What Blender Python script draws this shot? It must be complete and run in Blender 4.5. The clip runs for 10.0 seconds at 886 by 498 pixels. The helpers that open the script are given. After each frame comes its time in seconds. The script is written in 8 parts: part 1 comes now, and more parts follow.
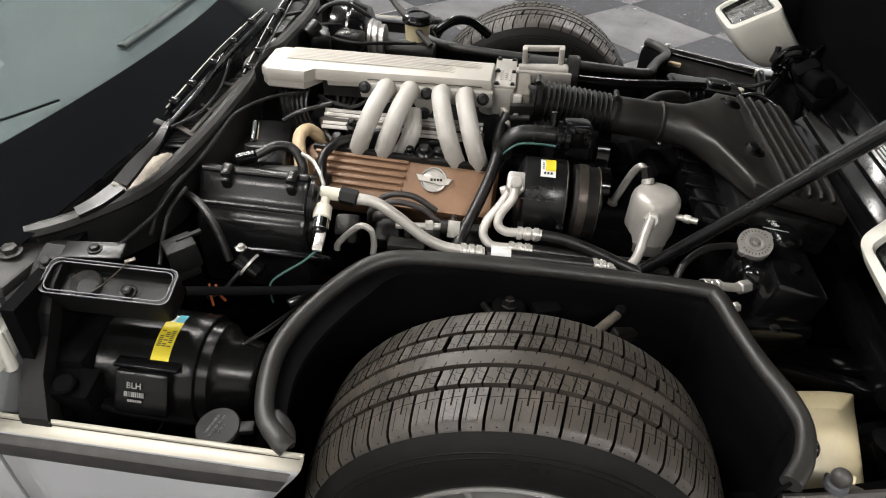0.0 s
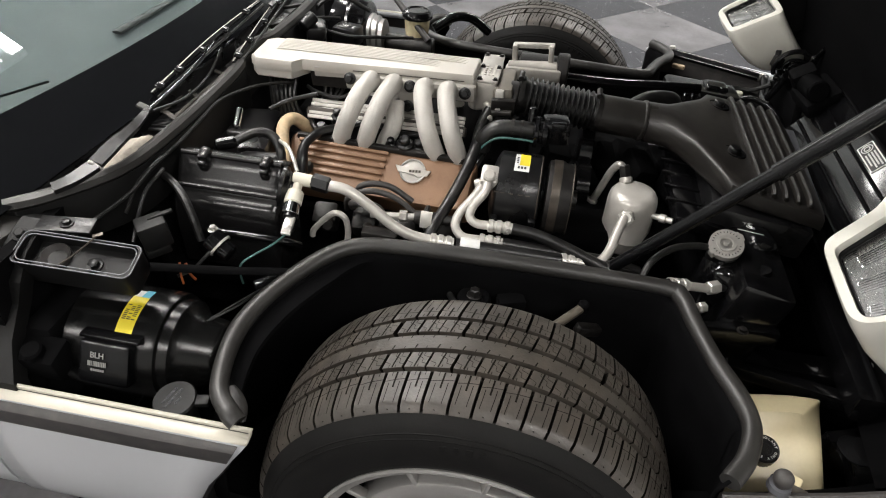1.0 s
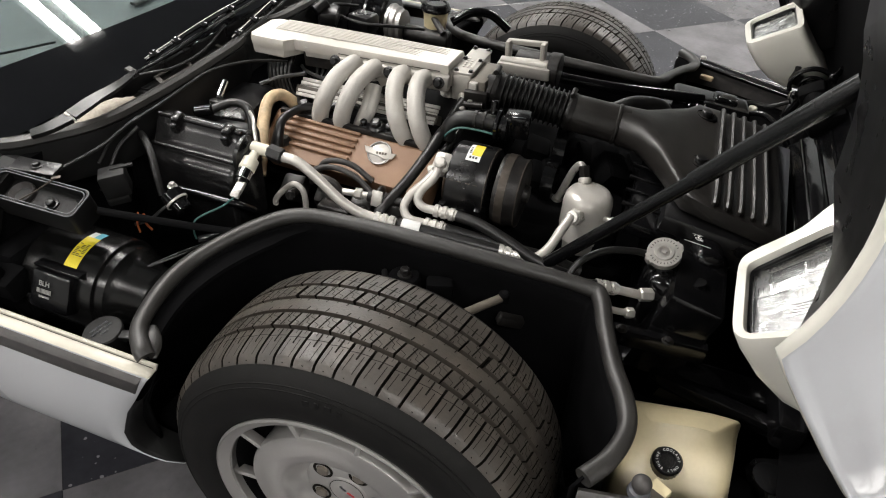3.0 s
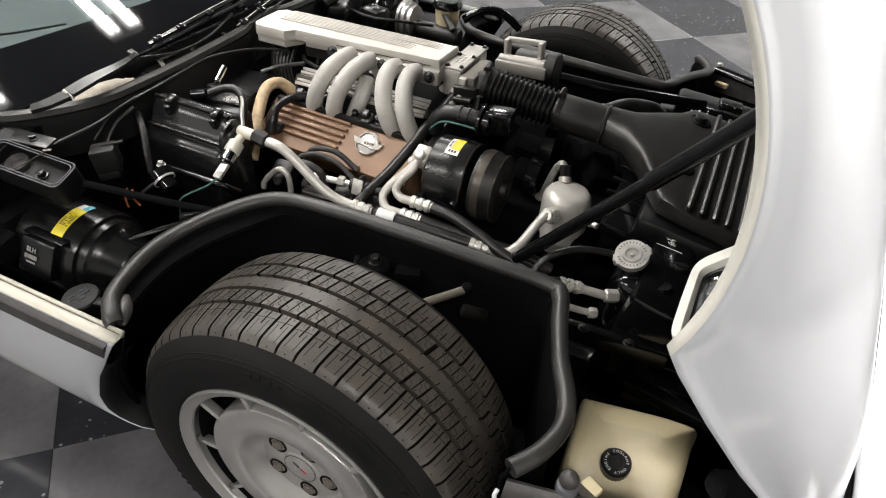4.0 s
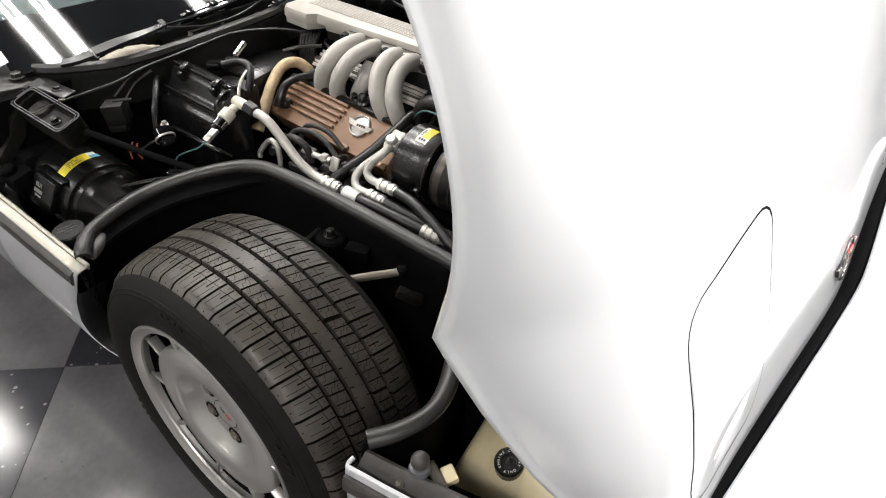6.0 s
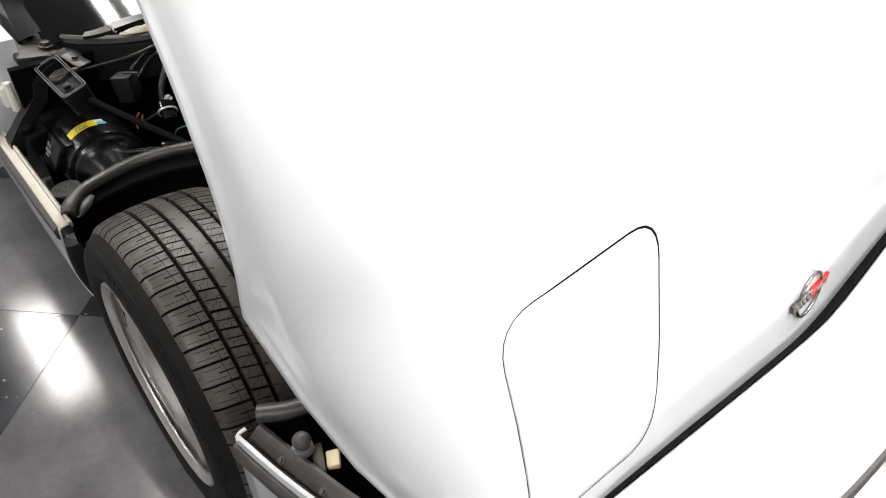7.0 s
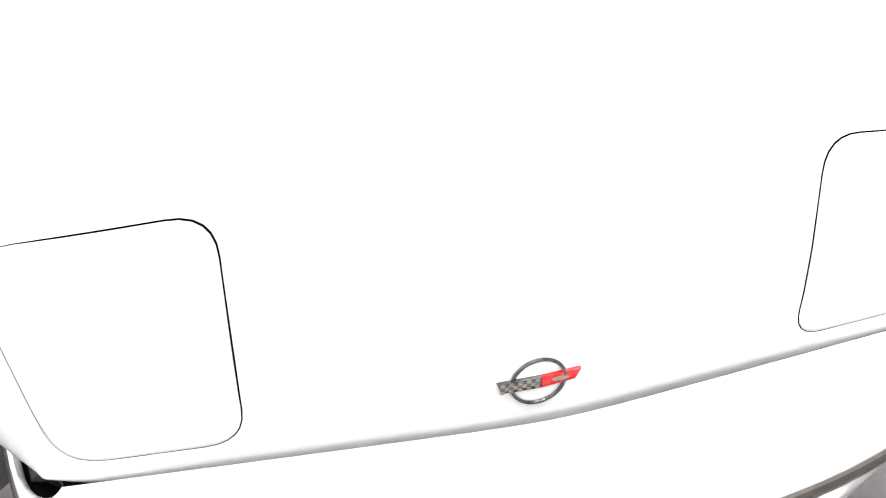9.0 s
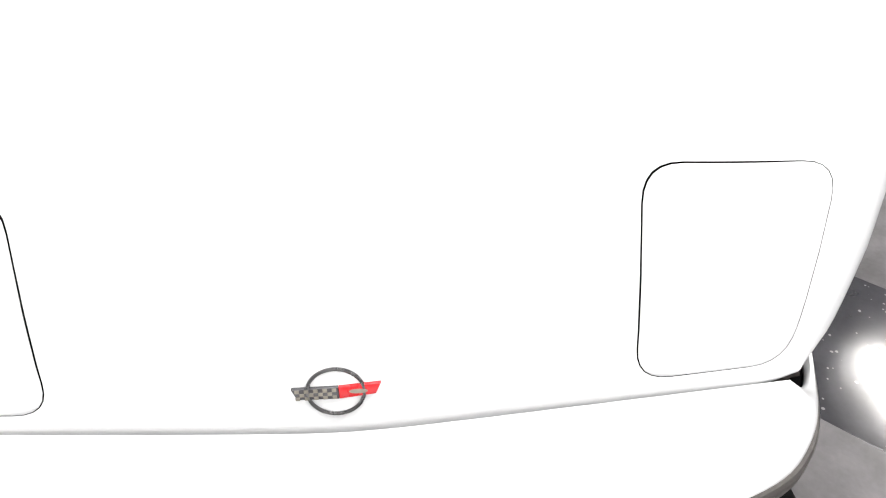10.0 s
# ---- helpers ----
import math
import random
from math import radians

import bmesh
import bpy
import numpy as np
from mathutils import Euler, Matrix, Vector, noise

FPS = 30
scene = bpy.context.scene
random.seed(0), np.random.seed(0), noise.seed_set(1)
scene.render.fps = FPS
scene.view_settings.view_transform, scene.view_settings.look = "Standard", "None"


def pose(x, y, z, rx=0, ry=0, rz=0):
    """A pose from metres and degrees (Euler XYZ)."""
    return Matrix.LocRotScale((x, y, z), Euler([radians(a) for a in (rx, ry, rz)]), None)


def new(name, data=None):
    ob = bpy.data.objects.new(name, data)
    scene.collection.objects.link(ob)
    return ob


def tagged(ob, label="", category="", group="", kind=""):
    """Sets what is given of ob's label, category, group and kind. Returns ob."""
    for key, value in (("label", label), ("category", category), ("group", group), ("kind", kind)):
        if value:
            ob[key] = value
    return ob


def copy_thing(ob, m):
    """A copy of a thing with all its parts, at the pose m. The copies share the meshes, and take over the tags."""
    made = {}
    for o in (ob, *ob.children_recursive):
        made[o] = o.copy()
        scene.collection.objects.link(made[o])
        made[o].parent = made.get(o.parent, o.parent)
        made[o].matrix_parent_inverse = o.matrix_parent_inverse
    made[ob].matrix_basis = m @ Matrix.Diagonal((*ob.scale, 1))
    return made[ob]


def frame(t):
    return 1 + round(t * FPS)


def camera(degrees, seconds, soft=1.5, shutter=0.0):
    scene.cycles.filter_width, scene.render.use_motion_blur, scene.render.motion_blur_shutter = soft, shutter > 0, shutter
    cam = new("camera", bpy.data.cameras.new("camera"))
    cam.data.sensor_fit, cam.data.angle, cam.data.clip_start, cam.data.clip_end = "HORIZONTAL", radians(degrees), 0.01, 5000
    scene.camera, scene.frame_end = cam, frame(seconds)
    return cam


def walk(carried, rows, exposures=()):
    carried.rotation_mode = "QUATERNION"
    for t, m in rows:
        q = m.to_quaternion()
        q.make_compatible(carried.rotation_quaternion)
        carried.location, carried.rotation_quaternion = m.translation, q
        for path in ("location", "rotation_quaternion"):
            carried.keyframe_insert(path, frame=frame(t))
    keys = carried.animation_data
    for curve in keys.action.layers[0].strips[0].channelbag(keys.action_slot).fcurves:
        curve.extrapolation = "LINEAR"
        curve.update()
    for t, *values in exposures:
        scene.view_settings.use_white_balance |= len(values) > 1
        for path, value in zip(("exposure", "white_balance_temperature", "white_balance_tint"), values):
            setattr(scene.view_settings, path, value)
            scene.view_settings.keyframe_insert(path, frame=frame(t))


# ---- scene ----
cam = camera(66.79, 10.0, soft=1.1)
PATH = [
    (0, pose(-0.0896, -1.3719, 1.3261, 51.873, -3.169, 6.917)),
    (0.5, pose(-0.0317, -1.3770, 1.3276, 51.782, -3.149, 8.662)),
    (1, pose(0.0228, -1.3822, 1.3289, 51.737, -3.270, 10.280)),
    (1.5, pose(0.0870, -1.3838, 1.3309, 51.694, -3.249, 12.355)),
    (2, pose(0.1564, -1.3799, 1.3372, 51.467, -3.287, 14.846)),
    (2.5, pose(0.2344, -1.3728, 1.3414, 51.328, -3.245, 17.634)),
    (4, pose(0.4530, -1.3318, 1.3506, 51.015, -3.244, 25.593)),
    (4.5, pose(0.5199, -1.3112, 1.3541, 50.858, -3.143, 28.161)),
    (5, pose(0.5901, -1.2850, 1.3556, 50.802, -3.037, 31.003)),
    (6.5, pose(0.8485, -1.1211, 1.3696, 50.212, -2.349, 43.151)),
    (7, pose(0.9547, -1.0139, 1.3761, 49.768, -1.940, 48.579)),
    (7.5, pose(1.0666, -0.8783, 1.3814, 49.598, -1.579, 55.105)),
    (8, pose(1.1739, -0.6997, 1.3958, 48.829, -1.377, 62.761)),
    (8.5, pose(1.2553, -0.5017, 1.3982, 48.719, -1.031, 69.696)),
    (9, pose(1.2989, -0.3009, 1.4065, 47.495, -1.386, 76.432)),
    (9.5, pose(1.3469, -0.1150, 1.3994, 48.629, -1.244, 79.918)),
    (10, pose(1.3866, 0.0994, 1.3813, 50.542, 0.430, 86.026)),
]
walk(cam, PATH, exposures=[(0, 0.13), (2.5, 0.11), (4.5, 0.08), (6.5, 0.10), (7.0, 0.05), (8.0, 0.06), (9.0, 0.14), (10, 0.16)])

# ---------------------------------------------------------------- light
world = bpy.data.worlds.new("showroom")
scene.world = world
world.use_nodes = True
world.node_tree.nodes["Background"].inputs[0].default_value = (0.75, 0.82, 0.86, 1)
world.node_tree.nodes["Background"].inputs[1].default_value = 0.12
CEILING_Z = 3.05
NEAR_FIXTURES = [(-1.6, -0.54), (-1.6, 0.70)]
# The near pair and the last show as reflections; the others are added fill.
FIXTURES = NEAR_FIXTURES + [(x, y) for x in (1.2, 3.2) for y in (-2.6, -0.41, 0.70, 3.1)] + [(-1.6, -3.4), (-1.6, 3.9), (-3.7, -3.4), (-3.7, 3.9), (-3.85, -0.87)]


def area_lamp(name, x, y, z, sx, sy, watts):
    data = bpy.data.lights.new(name, "AREA")
    data.shape, data.size, data.size_y, data.energy = "RECTANGLE", sx, sy, watts
    data.color = (1.0, 0.96, 0.922)
    ob = new(name, data)
    ob.location = (x, y, z)
    return ob


for fx, fy in FIXTURES:
    if (fx, fy) in NEAR_FIXTURES:
        for dy in (-0.13, -0.07, 0.07, 0.13):
            area_lamp("fluorescent_light", fx, fy + dy, CEILING_Z - 0.115, 1.2, 0.034, 10)
    else:
        # Watts differ by row to brighten the nose, the flank and the far floor.
        area_lamp("fluorescent_light", fx, fy, CEILING_Z - 0.13, 1.2, 0.26, 36 if fy < -1 else 24 if fx < -3.8 else 70 if fx > 3 else 55 if fy > 3 else 35)

# ---------------------------------------------------------------- materials
def material(name, color, rough=0.5, metal=0.0, var=0.12, scale=14.0, fine=160.0, bump=0.06, coat=0.0,
             dust=0.0, dust_color=(0.32, 0.29, 0.25), spec=0.5, rough_var=0.12, random_tint=0.0, depth=0.002):
    """A surface with colour variation at two scales, wear in the gloss and a fine grain."""
    m = bpy.data.materials.new(name)
    m.use_nodes = True
    nt = m.node_tree
    N, K = nt.nodes, nt.links
    b = N["Principled BSDF"]
    co = N.new("ShaderNodeTexCoord")
    big = N.new("ShaderNodeTexNoise")
    big.inputs["Scale"].default_value, big.inputs["Detail"].default_value = scale, 5
    small = N.new("ShaderNodeTexNoise")
    small.inputs["Scale"].default_value, small.inputs["Detail"].default_value = fine, 3
    for t in (big, small):
        K.new(co.outputs["Object"], t.inputs["Vector"])
    lo = [c * (1 - var) for c in color]
    hi = [min(1, c * (1 + var)) for c in color]
    ramp = N.new("ShaderNodeValToRGB")
    ramp.color_ramp.elements[0].position, ramp.color_ramp.elements[1].position = 0.3, 0.7
    ramp.color_ramp.elements[0].color, ramp.color_ramp.elements[1].color = (*lo, 1), (*hi, 1)
    K.new(big.outputs["Fac"], ramp.inputs["Fac"])
    out = ramp.outputs["Color"]
    mixer = N.new("ShaderNodeMix")
    mixer.data_type, mixer.blend_type = "RGBA", "MULTIPLY"
    mixer.inputs["Factor"].default_value = 0.35 * min(1, var * 4)
    K.new(out, mixer.inputs["A"])
    K.new(small.outputs["Color"], mixer.inputs["B"])
    grey = N.new("ShaderNodeMapRange")
    grey.inputs["To Min"].default_value, grey.inputs["To Max"].default_value = 0.55, 1.4
    K.new(small.outputs["Fac"], grey.inputs["Value"])
    K.new(grey.outputs["Result"], mixer.inputs["B"])
    out = mixer.outputs["Result"]
    if dust > 0:
        d = N.new("ShaderNodeTexNoise")
        d.inputs["Scale"].default_value, d.inputs["Detail"].default_value = scale * 2.3, 8
        K.new(co.outputs["Object"], d.inputs["Vector"])
        dr = N.new("ShaderNodeMapRange")
        dr.inputs["From Min"].default_value, dr.inputs["From Max"].default_value = 0.48, 0.8
        dr.inputs["To Max"].default_value = dust
        K.new(d.outputs["Fac"], dr.inputs["Value"])
        dm = N.new("ShaderNodeMix")
        dm.data_type = "RGBA"
        K.new(dr.outputs["Result"], dm.inputs["Factor"])
        K.new(out, dm.inputs["A"])
        dm.inputs["B"].default_value = (*dust_color, 1)
        out = dm.outputs["Result"]
    if random_tint > 0:
        info = N.new("ShaderNodeObjectInfo")
        rr = N.new("ShaderNodeMapRange")
        rr.inputs["To Min"].default_value, rr.inputs["To Max"].default_value = 1 - random_tint, 1 + random_tint
        K.new(info.outputs["Random"], rr.inputs["Value"])
        tm = N.new("ShaderNodeMix")
        tm.data_type, tm.blend_type = "RGBA", "MULTIPLY"
        tm.inputs["Factor"].default_value = 1
        K.new(out, tm.inputs["A"])
        K.new(rr.outputs["Result"], tm.inputs["B"])
        out = tm.outputs["Result"]
    K.new(out, b.inputs["Base Color"])
    rm = N.new("ShaderNodeMapRange")
    rm.inputs["To Min"].default_value, rm.inputs["To Max"].default_value = max(0.02, rough - rough_var), min(1, rough + rough_var)
    K.new(big.outputs["Fac"], rm.inputs["Value"])
    K.new(rm.outputs["Result"], b.inputs["Roughness"])
    b.inputs["Metallic"].default_value = metal
    b.inputs["Specular IOR Level"].default_value = spec
    b.inputs["Coat Weight"].default_value = coat
    b.inputs["Coat Roughness"].default_value = 0.04
    if bump > 0:
        bn = N.new("ShaderNodeBump")
        bn.inputs["Strength"].default_value, bn.inputs["Distance"].default_value = bump, depth
        K.new(small.outputs["Fac"], bn.inputs["Height"])
        K.new(bn.outputs["Normal"], b.inputs["Normal"])
    return m


def flecked(name, base, fleck, amount, rough, fleck_scale, cloud=0.25, tint=0.05):
    """Vinyl floor tile: a clouded base with chips of another tone."""
    m = material(name, base, rough, 0, cloud, 5.0, 60.0, 0.03, rough_var=0.05, random_tint=tint)
    nt = m.node_tree
    N, K = nt.nodes, nt.links
    b = N["Principled BSDF"]
    source = b.inputs["Base Color"].links[0].from_socket
    co = N.new("ShaderNodeTexCoord")
    v = N.new("ShaderNodeTexVoronoi")
    v.inputs["Scale"].default_value = fleck_scale
    v.inputs["Randomness"].default_value = 1
    K.new(co.outputs["Object"], v.inputs["Vector"])
    n = N.new("ShaderNodeTexNoise")
    n.inputs["Scale"].default_value = fleck_scale * 0.9
    K.new(co.outputs["Object"], n.inputs["Vector"])
    add = N.new("ShaderNodeMath")
    add.operation = "MULTIPLY_ADD"
    add.inputs[1].default_value = 0.75
    K.new(n.outputs["Fac"], add.inputs[0])
    K.new(v.outputs["Distance"], add.inputs[2])
    r = N.new("ShaderNodeMapRange")
    r.inputs["From Min"].default_value, r.inputs["From Max"].default_value = amount, amount - 0.05
    K.new(add.outputs["Value"], r.inputs["Value"])
    mx = N.new("ShaderNodeMix")
    mx.data_type = "RGBA"
    K.new(r.outputs["Result"], mx.inputs["Factor"])
    K.new(source, mx.inputs["A"])
    mx.inputs["B"].default_value = (*fleck, 1)
    K.new(mx.outputs["Result"], b.inputs["Base Color"])
    return m


def glass(name, color, rough=0.0, ior=1.45):
    m = bpy.data.materials.new(name)
    m.use_nodes = True
    b = m.node_tree.nodes["Principled BSDF"]
    b.inputs["Base Color"].default_value = (*color, 1)
    b.inputs["Transmission Weight"].default_value = 1
    b.inputs["Roughness"].default_value = rough
    b.inputs["IOR"].default_value = ior
    return m


def glowing(name, color, strength):
    m = bpy.data.materials.new(name)
    m.use_nodes = True
    b = m.node_tree.nodes["Principled BSDF"]
    b.inputs["Base Color"].default_value = (*color, 1)
    b.inputs["Emission Color"].default_value = (*color, 1)
    b.inputs["Emission Strength"].default_value = strength
    return m


M_white = material("white_paint", (0.545, 0.560, 0.580), 0.28, 0, 0.004, 3, 90, 0.0, coat=0.8, rough_var=0.01)
M_trim = material("grey_black_moulding", (0.040, 0.037, 0.036), 0.5, 0, 0.15, 20, 300, 0.08, dust=0.1)
M_black = material("black_plastic", (0.0055, 0.0055, 0.006), 0.30, 0, 0.3, 18, 350, 0.10, dust=0.015, spec=0.5)
M_gloss = material("glossy_black_paint", (0.004, 0.004, 0.0045), 0.15, 0, 0.2, 12, 90, 0.05, dust=0.01)
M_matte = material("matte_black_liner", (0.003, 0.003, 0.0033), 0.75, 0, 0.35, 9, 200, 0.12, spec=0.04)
M_seal = material("rubber_seal", (0.022, 0.021, 0.0195), 0.42, 0, 0.2, 15, 240, 0.10, dust=0.05, dust_color=(0.10, 0.09, 0.08))
M_hose = material("black_hose", (0.008, 0.008, 0.008), 0.36, 0, 0.25, 30, 400, 0.12, dust=0.04)
M_duct = material("grey_black_duct", (0.017, 0.0155, 0.014), 0.38, 0, 0.2, 16, 420, 0.14, dust=0.06, dust_color=(0.16, 0.14, 0.12))
M_tyre = material("tyre_rubber", (0.047, 0.041, 0.035), 0.42, 0, 0.30, 10, 260, 0.20, dust=0.30, dust_color=(0.15, 0.122, 0.095))
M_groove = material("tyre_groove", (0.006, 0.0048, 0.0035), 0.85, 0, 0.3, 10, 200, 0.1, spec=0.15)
M_rim = material("silver_wheel_paint", (0.41, 0.40, 0.385), 0.33, 0.65, 0.06, 8, 300, 0.04, coat=0.2)
M_alu = material("cast_aluminium", (0.44, 0.42, 0.385), 0.42, 0.22, 0.12, 11, 320, 0.16, dust=0.22, dust_color=(0.20, 0.165, 0.12))
M_plenum = material("plenum_silver", (0.52, 0.497, 0.452), 0.38, 0.15, 0.06, 7, 380, 0.10, dust=0.16, dust_color=(0.36, 0.30, 0.21))
M_runner = material("sand_cast_runner", (0.51, 0.492, 0.458), 0.52, 0.08, 0.12, 14, 420, 0.45, dust=0.22, dust_color=(0.26, 0.22, 0.17))
M_bronze = material("bronze_paint", (0.245, 0.140, 0.080), 0.42, 0.06, 0.12, 13, 380, 0.14, dust=0.18, dust_color=(0.12, 0.075, 0.05))
M_steel = material("zinc_steel", (0.66, 0.64, 0.60), 0.30, 0.55, 0.12, 30, 300, 0.06, dust=0.12, dust_color=(0.25, 0.2, 0.13))
M_tube = material("aluminium_tube", (0.52, 0.50, 0.465), 0.34, 0.28, 0.10, 24, 300, 0.06, dust=0.16, dust_color=(0.36, 0.30, 0.23))
M_chrome = material("chrome", (0.75, 0.75, 0.75), 0.10, 1.0, 0.04, 20, 200, 0.0, rough_var=0.04)
M_tan = material("heat_stained_hose", (0.64, 0.49, 0.31), 0.6, 0, 0.30, 30, 220, 0.25, dust=0.55, dust_color=(0.50, 0.33, 0.18))
M_cream = material("aged_cream_plastic", (0.61, 0.53, 0.335), 0.38, 0, 0.10, 7, 160, 0.05, dust=0.35, dust_color=(0.60, 0.48, 0.27))
# The white ledge with warm light painted into its colour.
M_ledge = material("ledge_white_warm_lit", (0.50, 0.475, 0.40), 0.35, 0, 0.05, 8, 160, 0.03)
M_podwhite = material("headlamp_housing_white", (0.82, 0.80, 0.72), 0.32, 0, 0.03, 6, 120, 0.02, coat=0.4)
M_nylon = material("off_white_nylon", (0.66, 0.63, 0.53), 0.45, 0, 0.06, 20, 200, 0.04)
M_yellow = material("yellow_label", (0.70, 0.57, 0.03), 0.45, 0, 0.06, 20, 200, 0.0)
M_paper = material("white_label", (0.74, 0.74, 0.72), 0.5, 0, 0.05, 20, 200, 0.0)
M_blue = material("pale_blue_label", (0.12, 0.42, 0.55), 0.5, 0, 0.05, 20, 200, 0.0)
M_ink = material("label_ink", (0.02, 0.02, 0.02), 0.5, 0, 0.05, 20, 200, 0.0)
M_red = material("red_enamel", (0.40, 0.006, 0.010), 0.30, 0, 0.05, 20, 200, 0.0, coat=0.2)
M_checks = material("dark_enamel", (0.03, 0.03, 0.035), 0.25, 0, 0.05, 20, 200, 0.0, coat=0.5)
M_wire = material("green_wire", (0.05, 0.12, 0.11), 0.4, 0, 0.1, 30, 200, 0.0)
M_orange = material("orange_wire", (0.45, 0.12, 0.04), 0.4, 0, 0.1, 30, 200, 0.0)
M_grime = material("grimy_metal", (0.014, 0.013, 0.0125), 0.42, 0.3, 0.35, 22, 240, 0.25, dust=0.10, dust_color=(0.2, 0.18, 0.15))
M_fins = material("grey_rubber_pad", (0.10, 0.102, 0.112), 0.4, 0.1, 0.1, 30, 500, 0.1)
M_insul = material("dusty_foam", (0.42, 0.38, 0.32), 0.85, 0, 0.3, 30, 240, 0.4, dust=0.4, dust_color=(0.16, 0.13, 0.10))
M_dash = material("pale_grey_dashboard", (0.017, 0.024, 0.026), 0.7, 0, 0.06, 10, 300, 0.15)
M_tile_dark = flecked("dark_tile", (0.026, 0.026, 0.031), (0.17, 0.167, 0.173), 0.50, 0.13, 40, 0.30)
M_tile_light = flecked("light_tile", (0.105, 0.102, 0.107), (0.060, 0.060, 0.064), 0.385, 0.13, 34, 0.30)
M_wall = material("painted_wall", (0.26, 0.275, 0.275), 0.7, 0, 0.04, 2, 40, 0.05)
M_ceiling = material("ceiling_tile", (0.22, 0.235, 0.24), 0.8, 0, 0.05, 3, 60, 0.1)
M_tubeglow = glowing("fluorescent_tube", (1.0, 0.98, 0.95), 22)
M_reflector = material("light_housing", (0.78, 0.79, 0.78), 0.4, 0, 0.02, 4, 50, 0.0)
M_lens = glass("headlamp_glass", (0.97, 0.98, 0.98), 0.03, 1.45)
M_screen = glass("windscreen_glass", (0.78, 0.86, 0.84), 0.0, 1.5)
M_sidewall = material("tyre_sidewall", (0.007, 0.0068, 0.0066), 0.66, 0, 0.2, 10, 260, 0.12, spec=0.15, dust=0.03, dust_color=(0.10, 0.09, 0.08))
M_reflect = material("lamp_reflector", (0.42, 0.42, 0.415), 0.24, 0.85, 0.04, 20, 200, 0.0)
M_pulley = material("rust_stained_pulley", (0.085, 0.072, 0.060), 0.32, 0.6, 0.25, 24, 300, 0.12, dust=0.3, dust_color=(0.03, 0.025, 0.02))
M_frit = material("black_glass_border", (0.004, 0.0042, 0.005), 0.05, 0, 0.1, 12, 90, 0.0, rough_var=0.01)
M_ringchrome = material("smoked_chrome", (0.15, 0.15, 0.155), 0.28, 1.0, 0.04, 20, 200, 0.0, rough_var=0.04)
M_bed = material("dark_grey_casting", (0.17, 0.155, 0.13), 0.6, 0.1, 0.2, 14, 300, 0.1)
M_case = material("satin_black_plastic", (0.007, 0.0068, 0.007), 0.24, 0, 0.15, 12, 300, 0.08, rough_var=0.06)
M_dirt = material("dirty_groove", (0.06, 0.052, 0.042), 0.6, 0.1, 0.2, 14, 300, 0.1)
M_rod = material("rusty_steel_rod", (0.16, 0.14, 0.115), 0.4, 0.4, 0.2, 20, 300, 0.1, dust=0.25, dust_color=(0.08, 0.055, 0.035))
M_satin = material("satin_black_plastic", (0.0035, 0.0035, 0.004), 0.24, 0, 0.3, 14, 350, 0.08, spec=0.35)
M_flank = material("dull_black_rubber", (0.005, 0.005, 0.005), 0.5, 0, 0.25, 14, 260, 0.12, spec=0.3)
M_dustbar = material("dusty_grey_plastic", (0.085, 0.078, 0.070), 0.7, 0, 0.3, 40, 300, 0.2)
M_dusty = material("dusty_black_plastic", (0.0045, 0.0045, 0.0045), 0.22, 0, 0.3, 9, 300, 0.08, spec=0.35, dust=0.06, dust_color=(0.05, 0.045, 0.04))
M_capmetal = material("worn_cap_metal", (0.52, 0.50, 0.47), 0.32, 0.6, 0.14, 60, 500, 0.10, dust=0.20, dust_color=(0.16, 0.14, 0.11))
# Pale colour chosen to bounce light back onto the car.
M_wall_bounce = material("bounce_wall", (0.46, 0.46, 0.45), 0.7, 0, 0.04, 2, 40, 0.05)

# ---------------------------------------------------------------- mesh helpers
V = Vector


def holder(parent):
    """The nearest thing or part under which a piece may hang without going past thing > part > sub-part."""
    while parent.parent is not None and parent.parent.parent is not None:
        parent = parent.parent
    return parent


def part(name, bm, material_, parent=None, label="", sharp=38, smooth=True):
    """Links a bmesh as one mesh object under a thing or a part."""
    bmesh.ops.recalc_face_normals(bm, faces=bm.faces[:])
    if smooth:
        for f in bm.faces:
            f.smooth = True
        for e in bm.edges:
            if len(e.link_faces) == 2 and e.calc_face_angle(0) > radians(sharp):
                e.smooth = False
    me = bpy.data.meshes.new(name)
    bm.to_mesh(me)
    bm.free()
    for mm in (material_ if isinstance(material_, (list, tuple)) else [material_]):
        me.materials.append(mm)
    ob = new(name, me)
    if parent is not None:
        ob.parent = holder(parent)
    if label:
        ob["label"] = label
    return ob


def empty(name, at=(0, 0, 0)):
    ob = new(name)
    ob.location = at
    ob.empty_display_size = 0.1
    return ob


def frame_of(d):
    d = V(d).normalized()
    a = V((0, 0, 1)) if abs(d.z) < 0.9 else V((1, 0, 0))
    u = d.cross(a).normalized()
    return d, u, d.cross(u).normalized()


def box(bm, c, s, rot=(0, 0, 0), bevel=0.003, seg=2, taper=None):
    """A bevelled block at c of size s, turned by degrees. taper: factors for the top's width and depth."""
    b2 = bmesh.new()
    bmesh.ops.create_cube(b2, size=1)
    for v in b2.verts:
        if taper and v.co.z > 0:
            v.co.x *= taper[0]
            v.co.y *= taper[1]
        v.co = V((v.co.x * s[0], v.co.y * s[1], v.co.z * s[2]))
    if bevel > 0:
        bmesh.ops.bevel(b2, geom=b2.edges[:], offset=min(bevel, 0.45 * min(s)), segments=seg, profile=0.5, affect="EDGES")
    m = Matrix.Translation(c) @ Euler([radians(a) for a in rot]).to_matrix().to_4x4()
    join(bm, b2, m)


